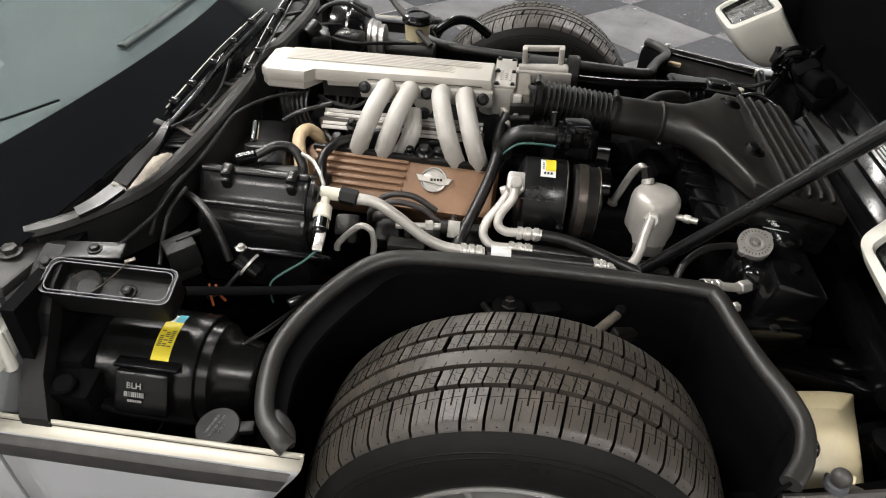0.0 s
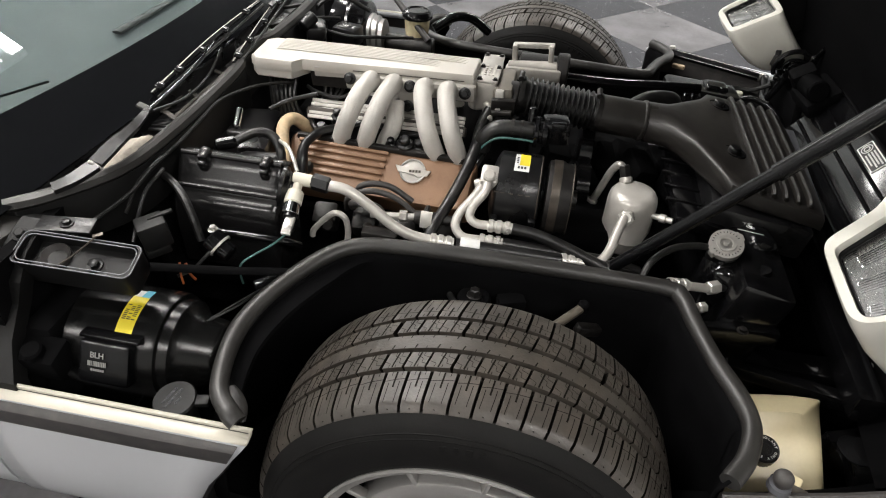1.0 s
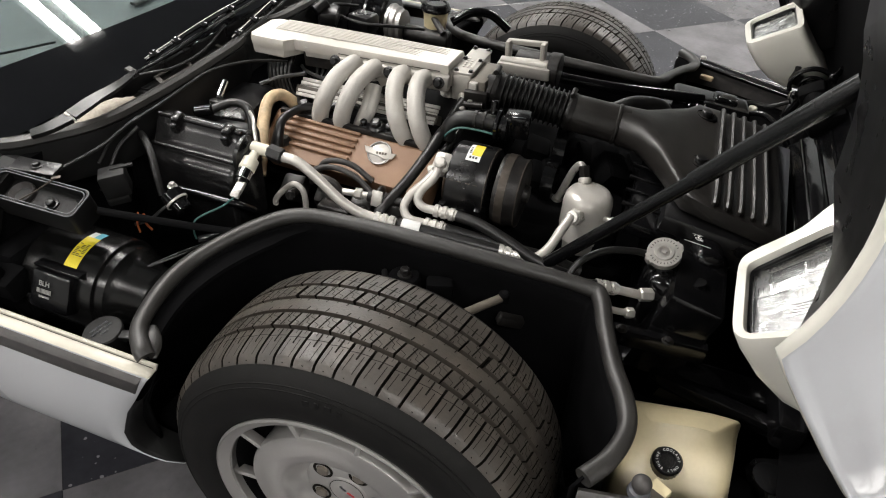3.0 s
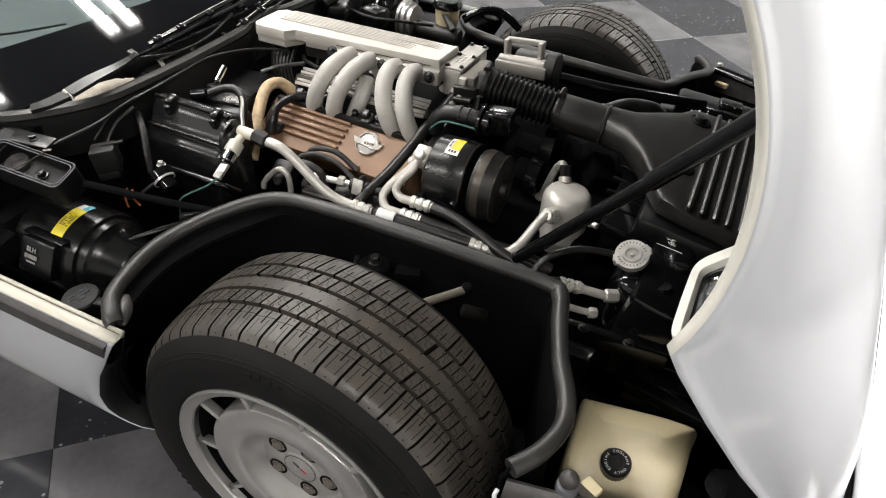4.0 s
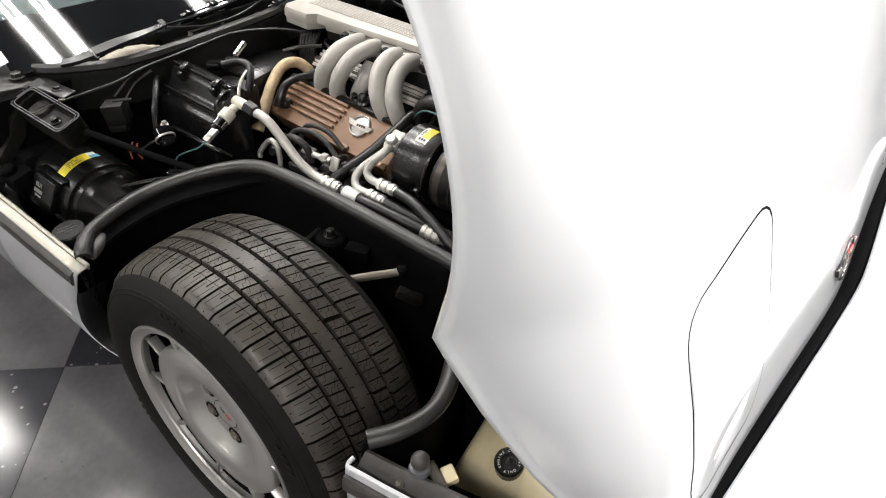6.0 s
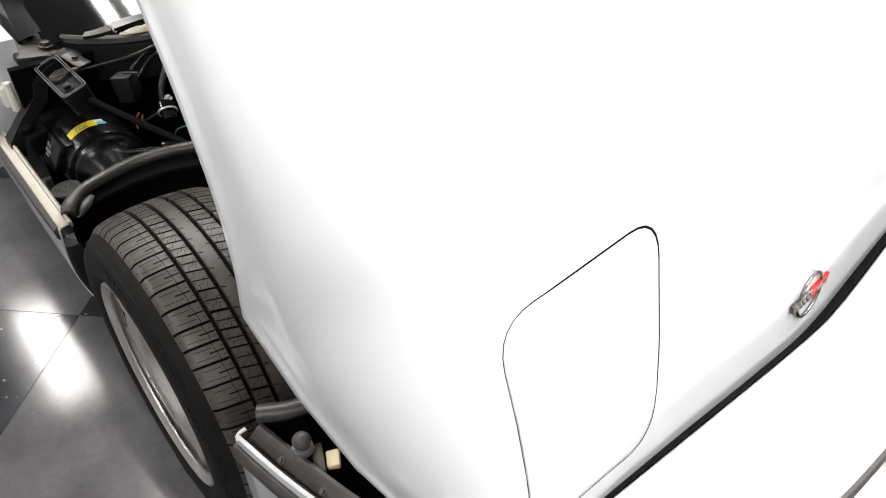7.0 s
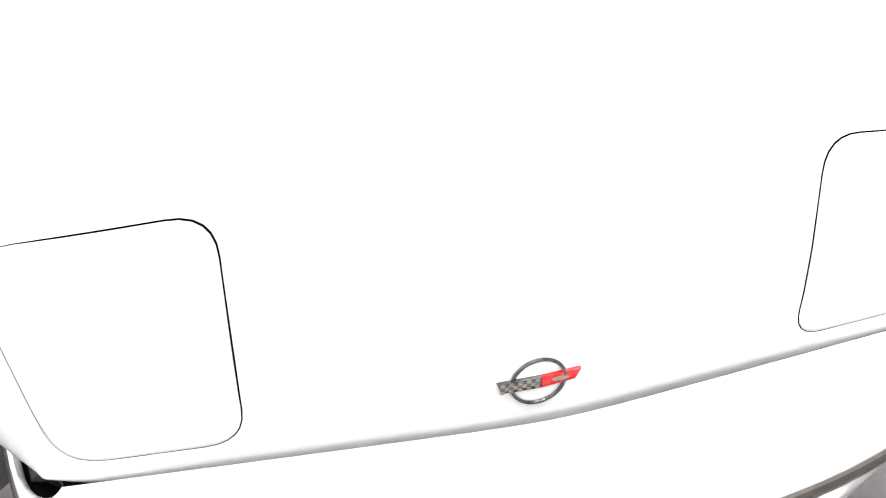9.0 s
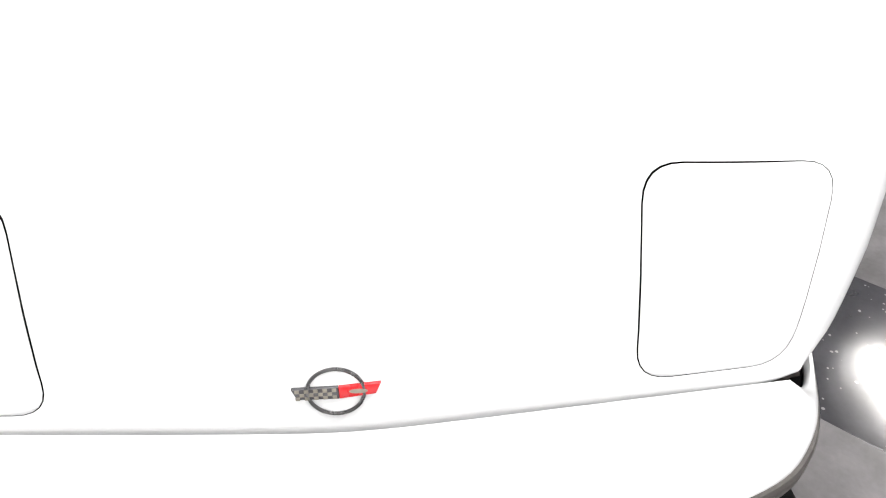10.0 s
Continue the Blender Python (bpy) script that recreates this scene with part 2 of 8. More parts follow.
def join(bm, b2, m=Matrix()):
    table = {v: bm.verts.new(m @ v.co) for v in b2.verts}
    for f in b2.faces:
        try:
            g = bm.faces.new([table[v] for v in f.verts])
            g.material_index = f.material_index
        except ValueError:
            pass
    b2.free()


def rings(bm, loops, closed=True, cap=True, mat=0):
    """Skins a row of vertex loops."""
    vs = [[bm.verts.new(p) for p in loop] for loop in loops]
    n = len(vs[0])
    for a, b in zip(vs, vs[1:]):
        for i in range(n if closed else n - 1):
            j = (i + 1) % n
            f = bm.faces.new((a[i], a[j], b[j], b[i]))
            f.material_index = mat
    if cap and closed:
        for loop in (vs[0][::-1], vs[-1]):
            f = bm.faces.new(loop)
            f.material_index = mat
    return vs


def turned(bm, origin, axis, profile, seg=32, cap=True, mat=0):
    """A turned body: profile of (distance along the axis, radius)."""
    d, u, w = frame_of(axis)
    o = V(origin)
    loops = [[o + d * h + (u * math.cos(2 * math.pi * i / seg) + w * math.sin(2 * math.pi * i / seg)) * max(r, 1e-4)
              for i in range(seg)] for h, r in profile]
    rings(bm, loops, True, cap, mat)


def cyl(bm, p0, p1, r, seg=20, bevel=0.0015, r1=None):
    p0, p1 = V(p0), V(p1)
    L = (p1 - p0).length
    r1 = r if r1 is None else r1
    b = min(bevel, L * 0.3, r * 0.4)
    turned(bm, p0, p1 - p0, [(0, r - b), (b, r), (L - b, r1), (L, r1 - b)], seg)


def spline(pts, per=8):
    """Points on a smooth curve through pts."""
    P = [V(p) for p in pts]
    P = [P[0] * 2 - P[1]] + P + [P[-1] * 2 - P[-2]]
    out = []
    for i in range(1, len(P) - 2):
        a, b, c, d = P[i - 1:i + 3]
        for k in range(per):
            t = k / per
            out.append(0.5 * ((2 * b) + (c - a) * t + (2 * a - 5 * b + 4 * c - d) * t * t + (3 * b - a - 3 * c + d) * t ** 3))
    out.append(P[-2])
    return out


def tube(bm, pts, r, seg=10, per=8, smooth=True, flat=1.0, cap=True):
    """A swept round bar. r: a radius or a function of 0..1. flat: its height against its width."""
    P = spline(pts, per) if smooth else [V(p) for p in pts]
    loops, u = [], None
    for i, p in enumerate(P):
        d = (P[min(i + 1, len(P) - 1)] - P[max(i - 1, 0)]).normalized()
        if u is None:
            u = frame_of(d)[1]
        u = (u - d * u.dot(d)).normalized()
        w = d.cross(u)
        rr = r(i / (len(P) - 1)) if callable(r) else r
        loops.append([p + u * math.cos(2 * math.pi * k / seg) * rr + w * math.sin(2 * math.pi * k / seg) * rr * flat for k in range(seg)])
    rings(bm, loops, True, cap)


def plate(bm, outline, thick, m=Matrix(), bevel=0.0):
    """A flat plate from an outline in x, y, its top at z = thick."""
    b2 = bmesh.new()
    rings(b2, [[V((x, y, 0)) for x, y in outline], [V((x, y, thick)) for x, y in outline]])
    if bevel:
        es = [e for e in b2.edges if all(v.co.z > thick * 0.5 for v in e.verts)]
        bmesh.ops.bevel(b2, geom=es, offset=bevel, segments=2, profile=0.5, affect="EDGES")
    join(bm, b2, m)


def rounded(w, h, r, seg=5):
    out = []
    for cx, cy, a0 in ((w / 2 - r, h / 2 - r, 0), (-w / 2 + r, h / 2 - r, 90), (-w / 2 + r, -h / 2 + r, 180), (w / 2 - r, -h / 2 + r, 270)):
        for k in range(seg + 1):
            a = radians(a0 + 90 * k / seg)
            out.append((cx + r * math.cos(a), cy + r * math.sin(a)))
    return out


def bolt(bm, at, axis=(0, 0, 1), r=0.006, h=0.005):
    d, u, w = frame_of(axis)
    o = V(at)
    turned(bm, o, d, [(0, r * 1.5), (h * 0.25, r * 1.5), (h * 0.3, r * 1.4)], 14)
    turned(bm, o + d * h * 0.25, d, [(0, r), (h, r), (h * 1.15, r * 0.8)], 6)


def basis(o, x, y):
    """A pose with its origin at o, its first axis along x and its second near y."""
    x = V(x).normalized()
    z = x.cross(V(y)).normalized()
    y = z.cross(x)
    m = Matrix((x, y, z)).transposed().to_4x4()
    m.translation = V(o)
    return m


def interp(x, table):
    if x <= table[0][0]:
        return table[0][1]
    for (a, p), (b, q) in zip(table, table[1:]):
        if x <= b:
            return p + (q - p) * (x - a) / (b - a)
    return table[-1][1]


def pieces(parent, entries):
    """A row of separate parts: (name, shape, arguments, material)."""
    for name_, shape, args, mat_ in entries:
        bm = bmesh.new()
        shape(bm, *args)
        part(name_, bm, mat_, parent, sharp=30)


def words(parent, text, m, size, mat, label="", name="lettering"):
    """Raised lettering in the built-in font, as a mesh."""
    cu = bpy.data.curves.new("lettering_curve", "FONT")
    cu.body, cu.size, cu.extrude, cu.align_x, cu.align_y = text, size, 0.0006, "CENTER", "CENTER"
    tmp = bpy.data.objects.new("lettering_curve", cu)
    scene.collection.objects.link(tmp)
    dg = bpy.context.evaluated_depsgraph_get()
    me = bpy.data.meshes.new_from_object(tmp.evaluated_get(dg))
    bpy.data.objects.remove(tmp)
    bpy.data.curves.remove(cu)
    me.transform(m)
    me.materials.clear()
    me.materials.append(mat)
    ob = new(name, me)
    ob.parent = holder(parent)
    if label:
        ob["label"] = label
    return ob

# ---------------------------------------------------------------- room
ROOM = 4.9


def slab(name, c, s, mat, label, category):
    bm = bmesh.new()
    box(bm, c, s, bevel=0)
    return tagged(part(name, bm, mat, smooth=False), label, category, kind="structure")


floor = slab("floor", (0, 0, -0.054), (2 * ROOM, 2 * ROOM, 0.1), M_tile_light, "glossy checkered vinyl tile floor of the showroom", "floor")
slab("ceiling", (0, 0, CEILING_Z + 0.05), (2 * ROOM, 2 * ROOM, 0.1), M_ceiling, "pale grey ceiling with rows of fluorescent lights", "ceiling")
slab("wall_north", (0, ROOM + 0.05, CEILING_Z / 2), (2 * ROOM, 0.1, CEILING_Z), M_wall, "plain grey painted showroom wall", "wall")
# South and east walls are unseen and lightened to bounce light onto the hood.
slab("wall_south", (0, -ROOM - 0.05, CEILING_Z / 2), (2 * ROOM, 0.1, CEILING_Z), M_wall_bounce, "plain unseen wall, lightened to bounce light onto the car", "wall")
slab("wall_east", (ROOM + 0.05, 0, CEILING_Z / 2), (0.1, 2 * ROOM, CEILING_Z), M_wall_bounce, "plain unseen wall, lightened to bounce light onto the car", "wall")
slab("wall_west", (-ROOM - 0.05, 0, CEILING_Z / 2), (0.1, 2 * ROOM, CEILING_Z), M_wall, "plain grey painted showroom wall", "wall")


def ceiling_light():
    root = empty("ceiling_light")
    bm = bmesh.new()
    box(bm, (0, 0, -0.035), (1.28, 0.34, 0.07), bevel=0.006, taper=(1.0, 0.8))
    part("housing", bm, M_reflector, root)
    for y in (-0.13, -0.07, 0.07, 0.13):
        bm = bmesh.new()
        cyl(bm, (-0.6, y, -0.085), (0.6, y, -0.085), 0.013, 10)
        part("tube", bm, M_tubeglow, root)
    return tagged(root, "fluorescent strip light with four lit tubes on the ceiling", "ceiling light", "ceiling lights")


first = ceiling_light()
first.location = (FIXTURES[0][0], FIXTURES[0][1], CEILING_Z)
for fx, fy in FIXTURES[1:]:
    copy_thing(first, Matrix.Translation((fx, fy, CEILING_Z)))

# ---------------------------------------------------------------- the car: axle at x = 0, nose towards +x, centre line y = 0
car = tagged(empty("car"), "white sports car standing with its whole front hood tilted open", "car")


# -- wheels
def tyre_mesh():
    """Tyre with its axis along y through the origin: carcass, ribs and tread blocks."""
    bm = bmesh.new()
    R, half = 0.331, 0.122

    def crown(w):
        return R - 0.016 * (abs(w) / 0.115) ** 2.6 - 0.012 * (max(0.0, abs(w) - 0.098) / 0.0155) ** 2

    prof = [(-0.118, 0.212), (-0.129, 0.220), (-0.1375, 0.238), (-0.1395, 0.256), (-0.1375, 0.274), (-0.132, 0.288), (-0.121, 0.3015), (-0.1085, 0.3105)]
    prof += [(w, crown(w) - 0.0105) for w in (-0.102, -0.09, -0.06, -0.03, 0, 0.03, 0.06, 0.09, 0.102)]
    prof += [(-w, r) for w, r in prof[7::-1]]
    seg = 112
    rings(bm, [[V((math.cos(2 * math.pi * i / seg) * r, w, math.sin(2 * math.pi * i / seg) * r)) for i in range(seg)] for w, r in prof], True, False)
    # The groove bed is near black: the grooves' shade is put into its colour.
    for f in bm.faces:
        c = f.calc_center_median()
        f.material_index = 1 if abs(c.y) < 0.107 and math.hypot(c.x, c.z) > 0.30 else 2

    def block(a0, a1, w0, w1, skew0=0.0, skew1=0.0, rows=1, drop=0.0105, ch=0.0009):
        """A raised rubber element between two angles (radians) and two widths; skew shifts the angle at each width."""
        top, low = [], []
        for k in range(rows + 1):
            w = w0 + (w1 - w0) * k / rows
            s = skew0 + (skew1 - skew0) * k / rows
            r = crown(w)
            top.append((w, a0 + s, a1 + s, r))
        loops_t, loops_b = [], []
        for w, p, q, r in top:
            loops_t.append([V((math.cos(p) * r, w, math.sin(p) * r)), V((math.cos(q) * r, w, math.sin(q) * r))])
            rb = r - drop
            e = ch / r
            loops_b.append([V((math.cos(p - e) * rb, w, math.sin(p - e) * rb)), V((math.cos(q + e) * rb, w, math.sin(q + e) * rb))])
        t = [[bm.verts.new(x) for x in l] for l in loops_t]
        b = [[bm.verts.new(x) for x in l] for l in loops_b]
        for k in range(rows):
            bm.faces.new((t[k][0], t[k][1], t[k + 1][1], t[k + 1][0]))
            # Block flanks take the same near-black, painting shade into the grooves.
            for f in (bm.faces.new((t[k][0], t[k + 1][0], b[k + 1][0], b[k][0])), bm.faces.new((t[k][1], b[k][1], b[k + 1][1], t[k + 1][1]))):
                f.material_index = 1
        bm.faces.new((t[0][0], b[0][0], b[0][1], t[0][1]))
        bm.faces.new((t[-1][0], t[-1][1], b[-1][1], b[-1][0]))

    rnd = random.Random(4)
    n = 58
    a = 0.0
    steps = [1 + 0.10 * rnd.choice((-1, 0, 1)) for _ in range(n)]
    total = sum(steps)
    def cut(points, wide):
        """A near-black strip through points of (width, angle), painting the shade of a fine cut."""
        left_, right_ = [], []
        for k, (w, an) in enumerate(points):
            (w0, a0), (w1, a1) = points[max(k - 1, 0)], points[min(k + 1, len(points) - 1)]
            n_ = V(((a1 - a0) * R, -(w1 - w0))).normalized() * wide / 2
            for side_, out_ in ((1, left_), (-1, right_)):
                ww, aa = w + side_ * n_.x, an + side_ * n_.y / R
                r = crown(ww) + 0.00018
                out_.append(bm.verts.new((math.cos(aa) * r, ww, math.sin(aa) * r)))
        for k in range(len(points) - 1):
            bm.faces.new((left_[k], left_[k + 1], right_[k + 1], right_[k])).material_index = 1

    for s in steps:
        d = 2 * math.pi * s / total
        g = 0.0044 / R   # wide lateral groove
        for side in (-1, 1):
            # shoulder: one block a pitch, a stepped fine ring and slanted cuts that run out towards the sidewall
            k = 0.42 if side < 0 else 0.62

            def on(f, w):
                return side * w, a + d * f - k * side * w
            block(a + g / 2, a + d - g / 2, side * 0.0540, side * 0.1095, -k * side * 0.0540, -k * side * 0.1095, 9)
            cut([on(0.05, 0.0660), on(0.50, 0.0668), on(0.95, 0.0690)], 0.0009)
            for f, w0, w1 in ((0.26, 0.0545, 0.0600), (0.48, 0.0600, 0.0660), (0.70, 0.0545, 0.0610)):
                cut([on(f, w0), on(f, w1)], 0.0008)
            for f, w0, w1 in ((0.27, 0.0700, 0.1000), (0.50, 0.0548, 0.1070), (0.74, 0.0715, 0.0990)):
                cut([on(f, w0), on(f, w0 * 0.6 + w1 * 0.4), on(f + 0.02, w1)], 0.0010 if w0 > 0.06 else 0.0026)
            # inner rib: slanted blocks with a stepped cut and short nicks from both edges
            k = 0.85
            o = 0.18 if side < 0 else 0.55
            block(a + d * o + g * 0.42, a + d * (1 + o) - g * 0.42, side * 0.0203, side * 0.0465, -k * side * 0.0203, -k * side * 0.0465, 3)
            near_, far_ = (0.0465, 0.0203) if side < 0 else (0.0203, 0.0465)
            mid_ = (near_ + far_) / 2
            cut([on(o + 0.62, far_), on(o + 0.62, far_ * 0.55 + mid_ * 0.45), on(o + 0.30, mid_ * 0.9 + far_ * 0.1), on(o + 0.26, mid_ * 0.55 + near_ * 0.45), on(o + 0.02, near_ * 0.6 + mid_ * 0.4)], 0.0009)
            cut([on(o + 0.34, far_), on(o + 0.34, far_ * 0.5 + mid_ * 0.5), on(o + 0.04, mid_ * 0.75 + far_ * 0.25)], 0.0008)
            cut([on(o + 0.66, near_), on(o + 0.66, near_ * 0.5 + mid_ * 0.5), on(o + 0.94, mid_ * 0.8 + near_ * 0.2)], 0.0008)
            cut([on(o + 0.36, near_), on(o + 0.38, near_ * 0.65 + mid_ * 0.35)], 0.0009)
            cut([on(o + 0.50, far_), on(o + 0.50, mid_), on(o + 0.50, near_)], 0.0024)
        # centre rib: unbroken, with slanted notches in its flanks
        for q in range(2):
            block(a + d * q / 2, a + d * (q + 1) / 2, -0.0125, 0.0125, 0, 0, 2)
        cut([(-0.0126, a + d * 0.25), (-0.0050, a + d * 0.25 - 0.009)], 0.0021)
        cut([(-0.0126, a + d * 0.75), (-0.0085, a + d * 0.75 - 0.004)], 0.0010)
        cut([(0.0126, a + d * 0.50), (0.0075, a + d * 0.50 + 0.006)], 0.0017)
        cut([(0.0126, a + d * 0.98), (0.0090, a + d * 0.98 + 0.004)], 0.0010)
        a += d
    # raised rings and blind lettering bars on the sidewalls
    for side in (-1, 1):
        for r0, wide in ((0.2920, 0.0010), (0.2860, 0.0010)):
            w = interp(r0, [(0.220, 0.129), (0.238, 0.1375), (0.256, 0.1395), (0.274, 0.1375), (0.288, 0.132), (0.300, 0.122)])
            rings(bm, [[V((math.cos(2 * math.pi * i / seg) * rr, side * (w + o), math.sin(2 * math.pi * i / seg) * rr)) for i in range(seg)]
                       for rr, o in ((r0 - wide, -0.001), (r0 - wide, 0.0011), (r0 + wide, 0.0009), (r0 + wide, -0.001))], True, False, 2)
        for base, count in ((1.05, 4), (2.1, 4), (4.2, 4), (5.2, 4)):
            for k in range(count):
                an = base + k * 0.062
                c, s_ = math.cos(an), math.sin(an)
                m = Matrix.Translation((c * 0.273, side * 0.1372, s_ * 0.273)) @ Matrix.Rotation(-an, 4, "Y")
                b2 = bmesh.new()
                bmesh.ops.create_cube(b2, size=1)
                for v in b2.verts:
                    v.co = V((v.co.x * (0.020 if k % 3 else 0.017), v.co.y * 0.0014, v.co.z * (0.009 if k % 2 else 0.006)))
                for f in b2.faces:
                    f.material_index = 2
                join(bm, b2, m)
    return bm


SPOKES = 10


def wheel(parent):
    """A wheel with its axis along y, its outer face towards -y."""
    root = empty("wheel")
    root.parent = parent
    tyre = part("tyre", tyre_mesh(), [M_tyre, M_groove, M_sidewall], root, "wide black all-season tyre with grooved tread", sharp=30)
    bm = bmesh.new()
    # barrel and lip
    turned(bm, (0, 0.1, 0), (0, -1, 0), [(0.2065, 0.1985), (0.2105, 0.2000), (0.2130, 0.206),
                                         (0.2165, 0.212), (0.2195, 0.216), (0.2175, 0.220), (0.212, 0.220), (0.20, 0.215), (0.10, 0.212)], 96, False)
    rim = part("rim", bm, M_rim, root, "silver alloy wheel with radial slots and a flat disc face")
    rim.matrix_basis = Matrix.Translation((0, -0.014, 0))
    # Silver barrel coloured matte black: the shade inside the slots is painted.
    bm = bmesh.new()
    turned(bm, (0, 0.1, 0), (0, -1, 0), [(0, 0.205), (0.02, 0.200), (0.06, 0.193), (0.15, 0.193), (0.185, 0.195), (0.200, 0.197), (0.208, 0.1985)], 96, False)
    part("barrel", bm, M_matte, rim, "inner wheel barrel with its shade painted in matte black")
    bm = bmesh.new()
    # disc face with a sunken centre
    turned(bm, (0, -0.066, 0), (0, -1, 0), [(0.0, 0.161), (0.044, 0.163), (0.048, 0.161), (0.0495, 0.157), (0.0500, 0.125), (0.0496, 0.109), (0.0470, 0.103),
                                           (0.040, 0.098), (0.030, 0.091), (0.022, 0.083), (0.018, 0.0765), (0.0195, 0.0735), (0.0205, 0.070), (0.0205, 0.036), (0.0225, 0.034), (0.0235, 0.030), (0.0235, 0.0005)], 96, False)
    part("disc_face", bm, M_rim, rim)
    for k in range(SPOKES):
        an = 2 * math.pi * k / SPOKES + 0.1
        bm = bmesh.new()
        box(bm, (0.178, 0, 0), (0.062, 0.020, 0.0085), (0, 0, 0), 0.003, 2)
        ob = part("spoke", bm, M_rim, rim)
        ob.matrix_basis = Matrix.Rotation(-an, 4, "Y") @ Matrix.Translation((0, -0.105, 0)) @ Matrix.Rotation(radians(14), 4, "X")
    for k in range(5):
        an = 2 * math.pi * k / 5 + 0.52
        bm = bmesh.new()
        p = V((0.0570 * math.cos(an), -0.0835, 0.0570 * math.sin(an)))
        cyl(bm, p, p + V((0, -0.0085, 0)), 0.0115, 6, 0.002)
        part("lug_nut", bm, M_rod, rim, "dull dark lug nut")
        # A near-black ring paints the shade of a pocket round the nut.
        bm = bmesh.new()
        turned(bm, p, (0, -1, 0), [(0.0, 0.0175), (0.0045, 0.0180), (0.0045, 0.0140), (0.0, 0.0130)], 24, False)
        part("nut_pocket", bm, M_groove, rim, "dark ring painting the shade of the nut's pocket")
    bm = bmesh.new()
    tube(bm, [(0.031 * math.cos(a), -0.0890, 0.031 * math.sin(a)) for a in np.linspace(0, 2 * math.pi, 41)], 0.0008, 6, smooth=False)
    part("cap_ring", bm, M_groove, rim)
    for x_, mat_, name_ in ((-0.0095, M_checks, "cap_flag"), (0.0075, M_red, "cap_bar")):
        bm = bmesh.new()
        box(bm, (x_, -0.0898, 0.002), (0.014, 0.0012, 0.005), (0, -8 if x_ > 0 else 8, 0), 0.0003)
        part(name_, bm, mat_, rim)
    # Matte black backing set close behind the slots to paint their shade.
    bm = bmesh.new()
    turned(bm, (0, -0.05, 0), (0, -1, 0), [(0, 0.186), (0.012, 0.186), (0.016, 0.15), (0.016, 0.09), (0.018, 0.0005)], 48, False)
    part("brake_disc", bm, M_matte, root, "brake disc, matte black to carry the slots' shade")
    return root


near_wheel = wheel(car)
near_wheel.matrix_basis = pose(0, -0.730, 0.322, 0, 35, 0)
copy_thing(near_wheel, pose(0, 0.730, 0.322, 0, 12, 180))


# -- hood, built closed and then tilted forward about its nose
def hood_z(xs, y):
    z = interp(xs, [(-0.72, 0.835), (-0.3, 0.828), (0, 0.800), (0.2, 0.767), (0.35, 0.733), (0.45, 0.709), (0.60, 0.668), (0.68, 0.641),
                    (0.74, 0.6150), (0.78, 0.5995), (0.805, 0.5910), (0.821, 0.5860)])
    return z + 0.008 * math.exp(-((abs(y) - 0.64) / 0.1) ** 2) + 0.012 * math.exp(-(y / 0.22) ** 2)


def hood_half(xs):
    return interp(xs, [(-0.72, 0.866), (0.0, 0.864), (0.25, 0.856), (0.40, 0.846), (0.52, 0.826), (0.62, 0.800), (0.72, 0.760), (0.78, 0.728), (0.821, 0.700)])


HOOD_OPEN = Matrix.Translation((0.483, 0, 0.886)) @ Matrix.Rotation(radians(56), 4, "Y") @ Matrix.Translation((-0.333, 0, -0.548))


def hood_point(xs, y, lift=0.0):
    """A point on the closed hood's top, given by its station and distance from the centre line."""
    return V((xs - 0.06 * (y / 0.7) ** 2, y, hood_z(xs, y) + lift))


def arch_edge(x):
    dx = x - 0.022
    return 0.322 + math.sqrt(max(0.0, 0.386 ** 2 - dx * dx)) if abs(dx) < 0.386 else 0.0


def hood_section(xs):
    hw = hood_half(xs)
    x_side = xs - 0.06 * (hw / 0.7) ** 2
    low = max(0.548, arch_edge(x_side))
    across = min(0.17, hw - 0.690)
    zt = hood_z(xs, hw - 0.008 - across)
    pts = []
    rise = zt - low
    rr = min(0.19, rise * 0.88)
    for k in range(4):
        t = k / 3
        pts.append((hw - 0.008 * t, low + (rise - rr) * t))
    for k in range(1, 9):
        t = k / 8 * math.pi / 2
        pts.append((hw - 0.008 - across * (1 - math.cos(t)), low + (rise - rr) + rr * math.sin(t)))
    y0 = pts[-1][0]
    for k in range(1, 19):
        y = y0 * (1 - k / 18)
        pts.append((y, hood_z(xs, y)))
    drop = [max(0.0, (xs - 0.74) / 0.081) * 0.034 * min(1.0, y / 0.7) ** 4 for y, z in pts]
    right = [V((xs - d - 0.06 * (y / 0.7) ** 2, -y, z + hood_z(xs - d, y) - hood_z(xs, y))) for (y, z), d in zip(pts, drop)]
    left = [V((p.x, -p.y, p.z)) for p in right[-2::-1]]
    return right + left


stations = [-0.72 + 0.02 * k for k in range(6)] + [-0.6 + 0.04 * k for k in range(6)] + [-0.36 + 0.02 * k for k in range(39)]
stations += [0.42 + 0.025 * k for k in range(13)] + [0.74, 0.76, 0.78, 0.795, 0.807, 0.815, 0.821]
bm = bmesh.new()
loops = [hood_section(s) for s in stations if s <= 0.8211]
last = loops[-1]
loops.append([V((p.x + 0.0040, p.y * 0.998, p.z - 0.004)) for p in last])
loops.append([V((p.x + 0.0030, p.y * 0.995, p.z - 0.008)) for p in last])
loops.append([V((p.x - 0.012, p.y * 0.985, p.z - 0.018)) for p in last])
loops.append([V((p.x - 0.045, p.y * 0.97, p.z - 0.032)) for p in last])
rings(bm, loops, closed=False, cap=False)
bm.transform(HOOD_OPEN)
hood = part("hood", bm, [M_white, M_matte, M_podwhite], car, "white clamshell hood tilted forward with black underside", sharp=50)
mod = hood.modifiers.new("thickness", "SOLIDIFY")
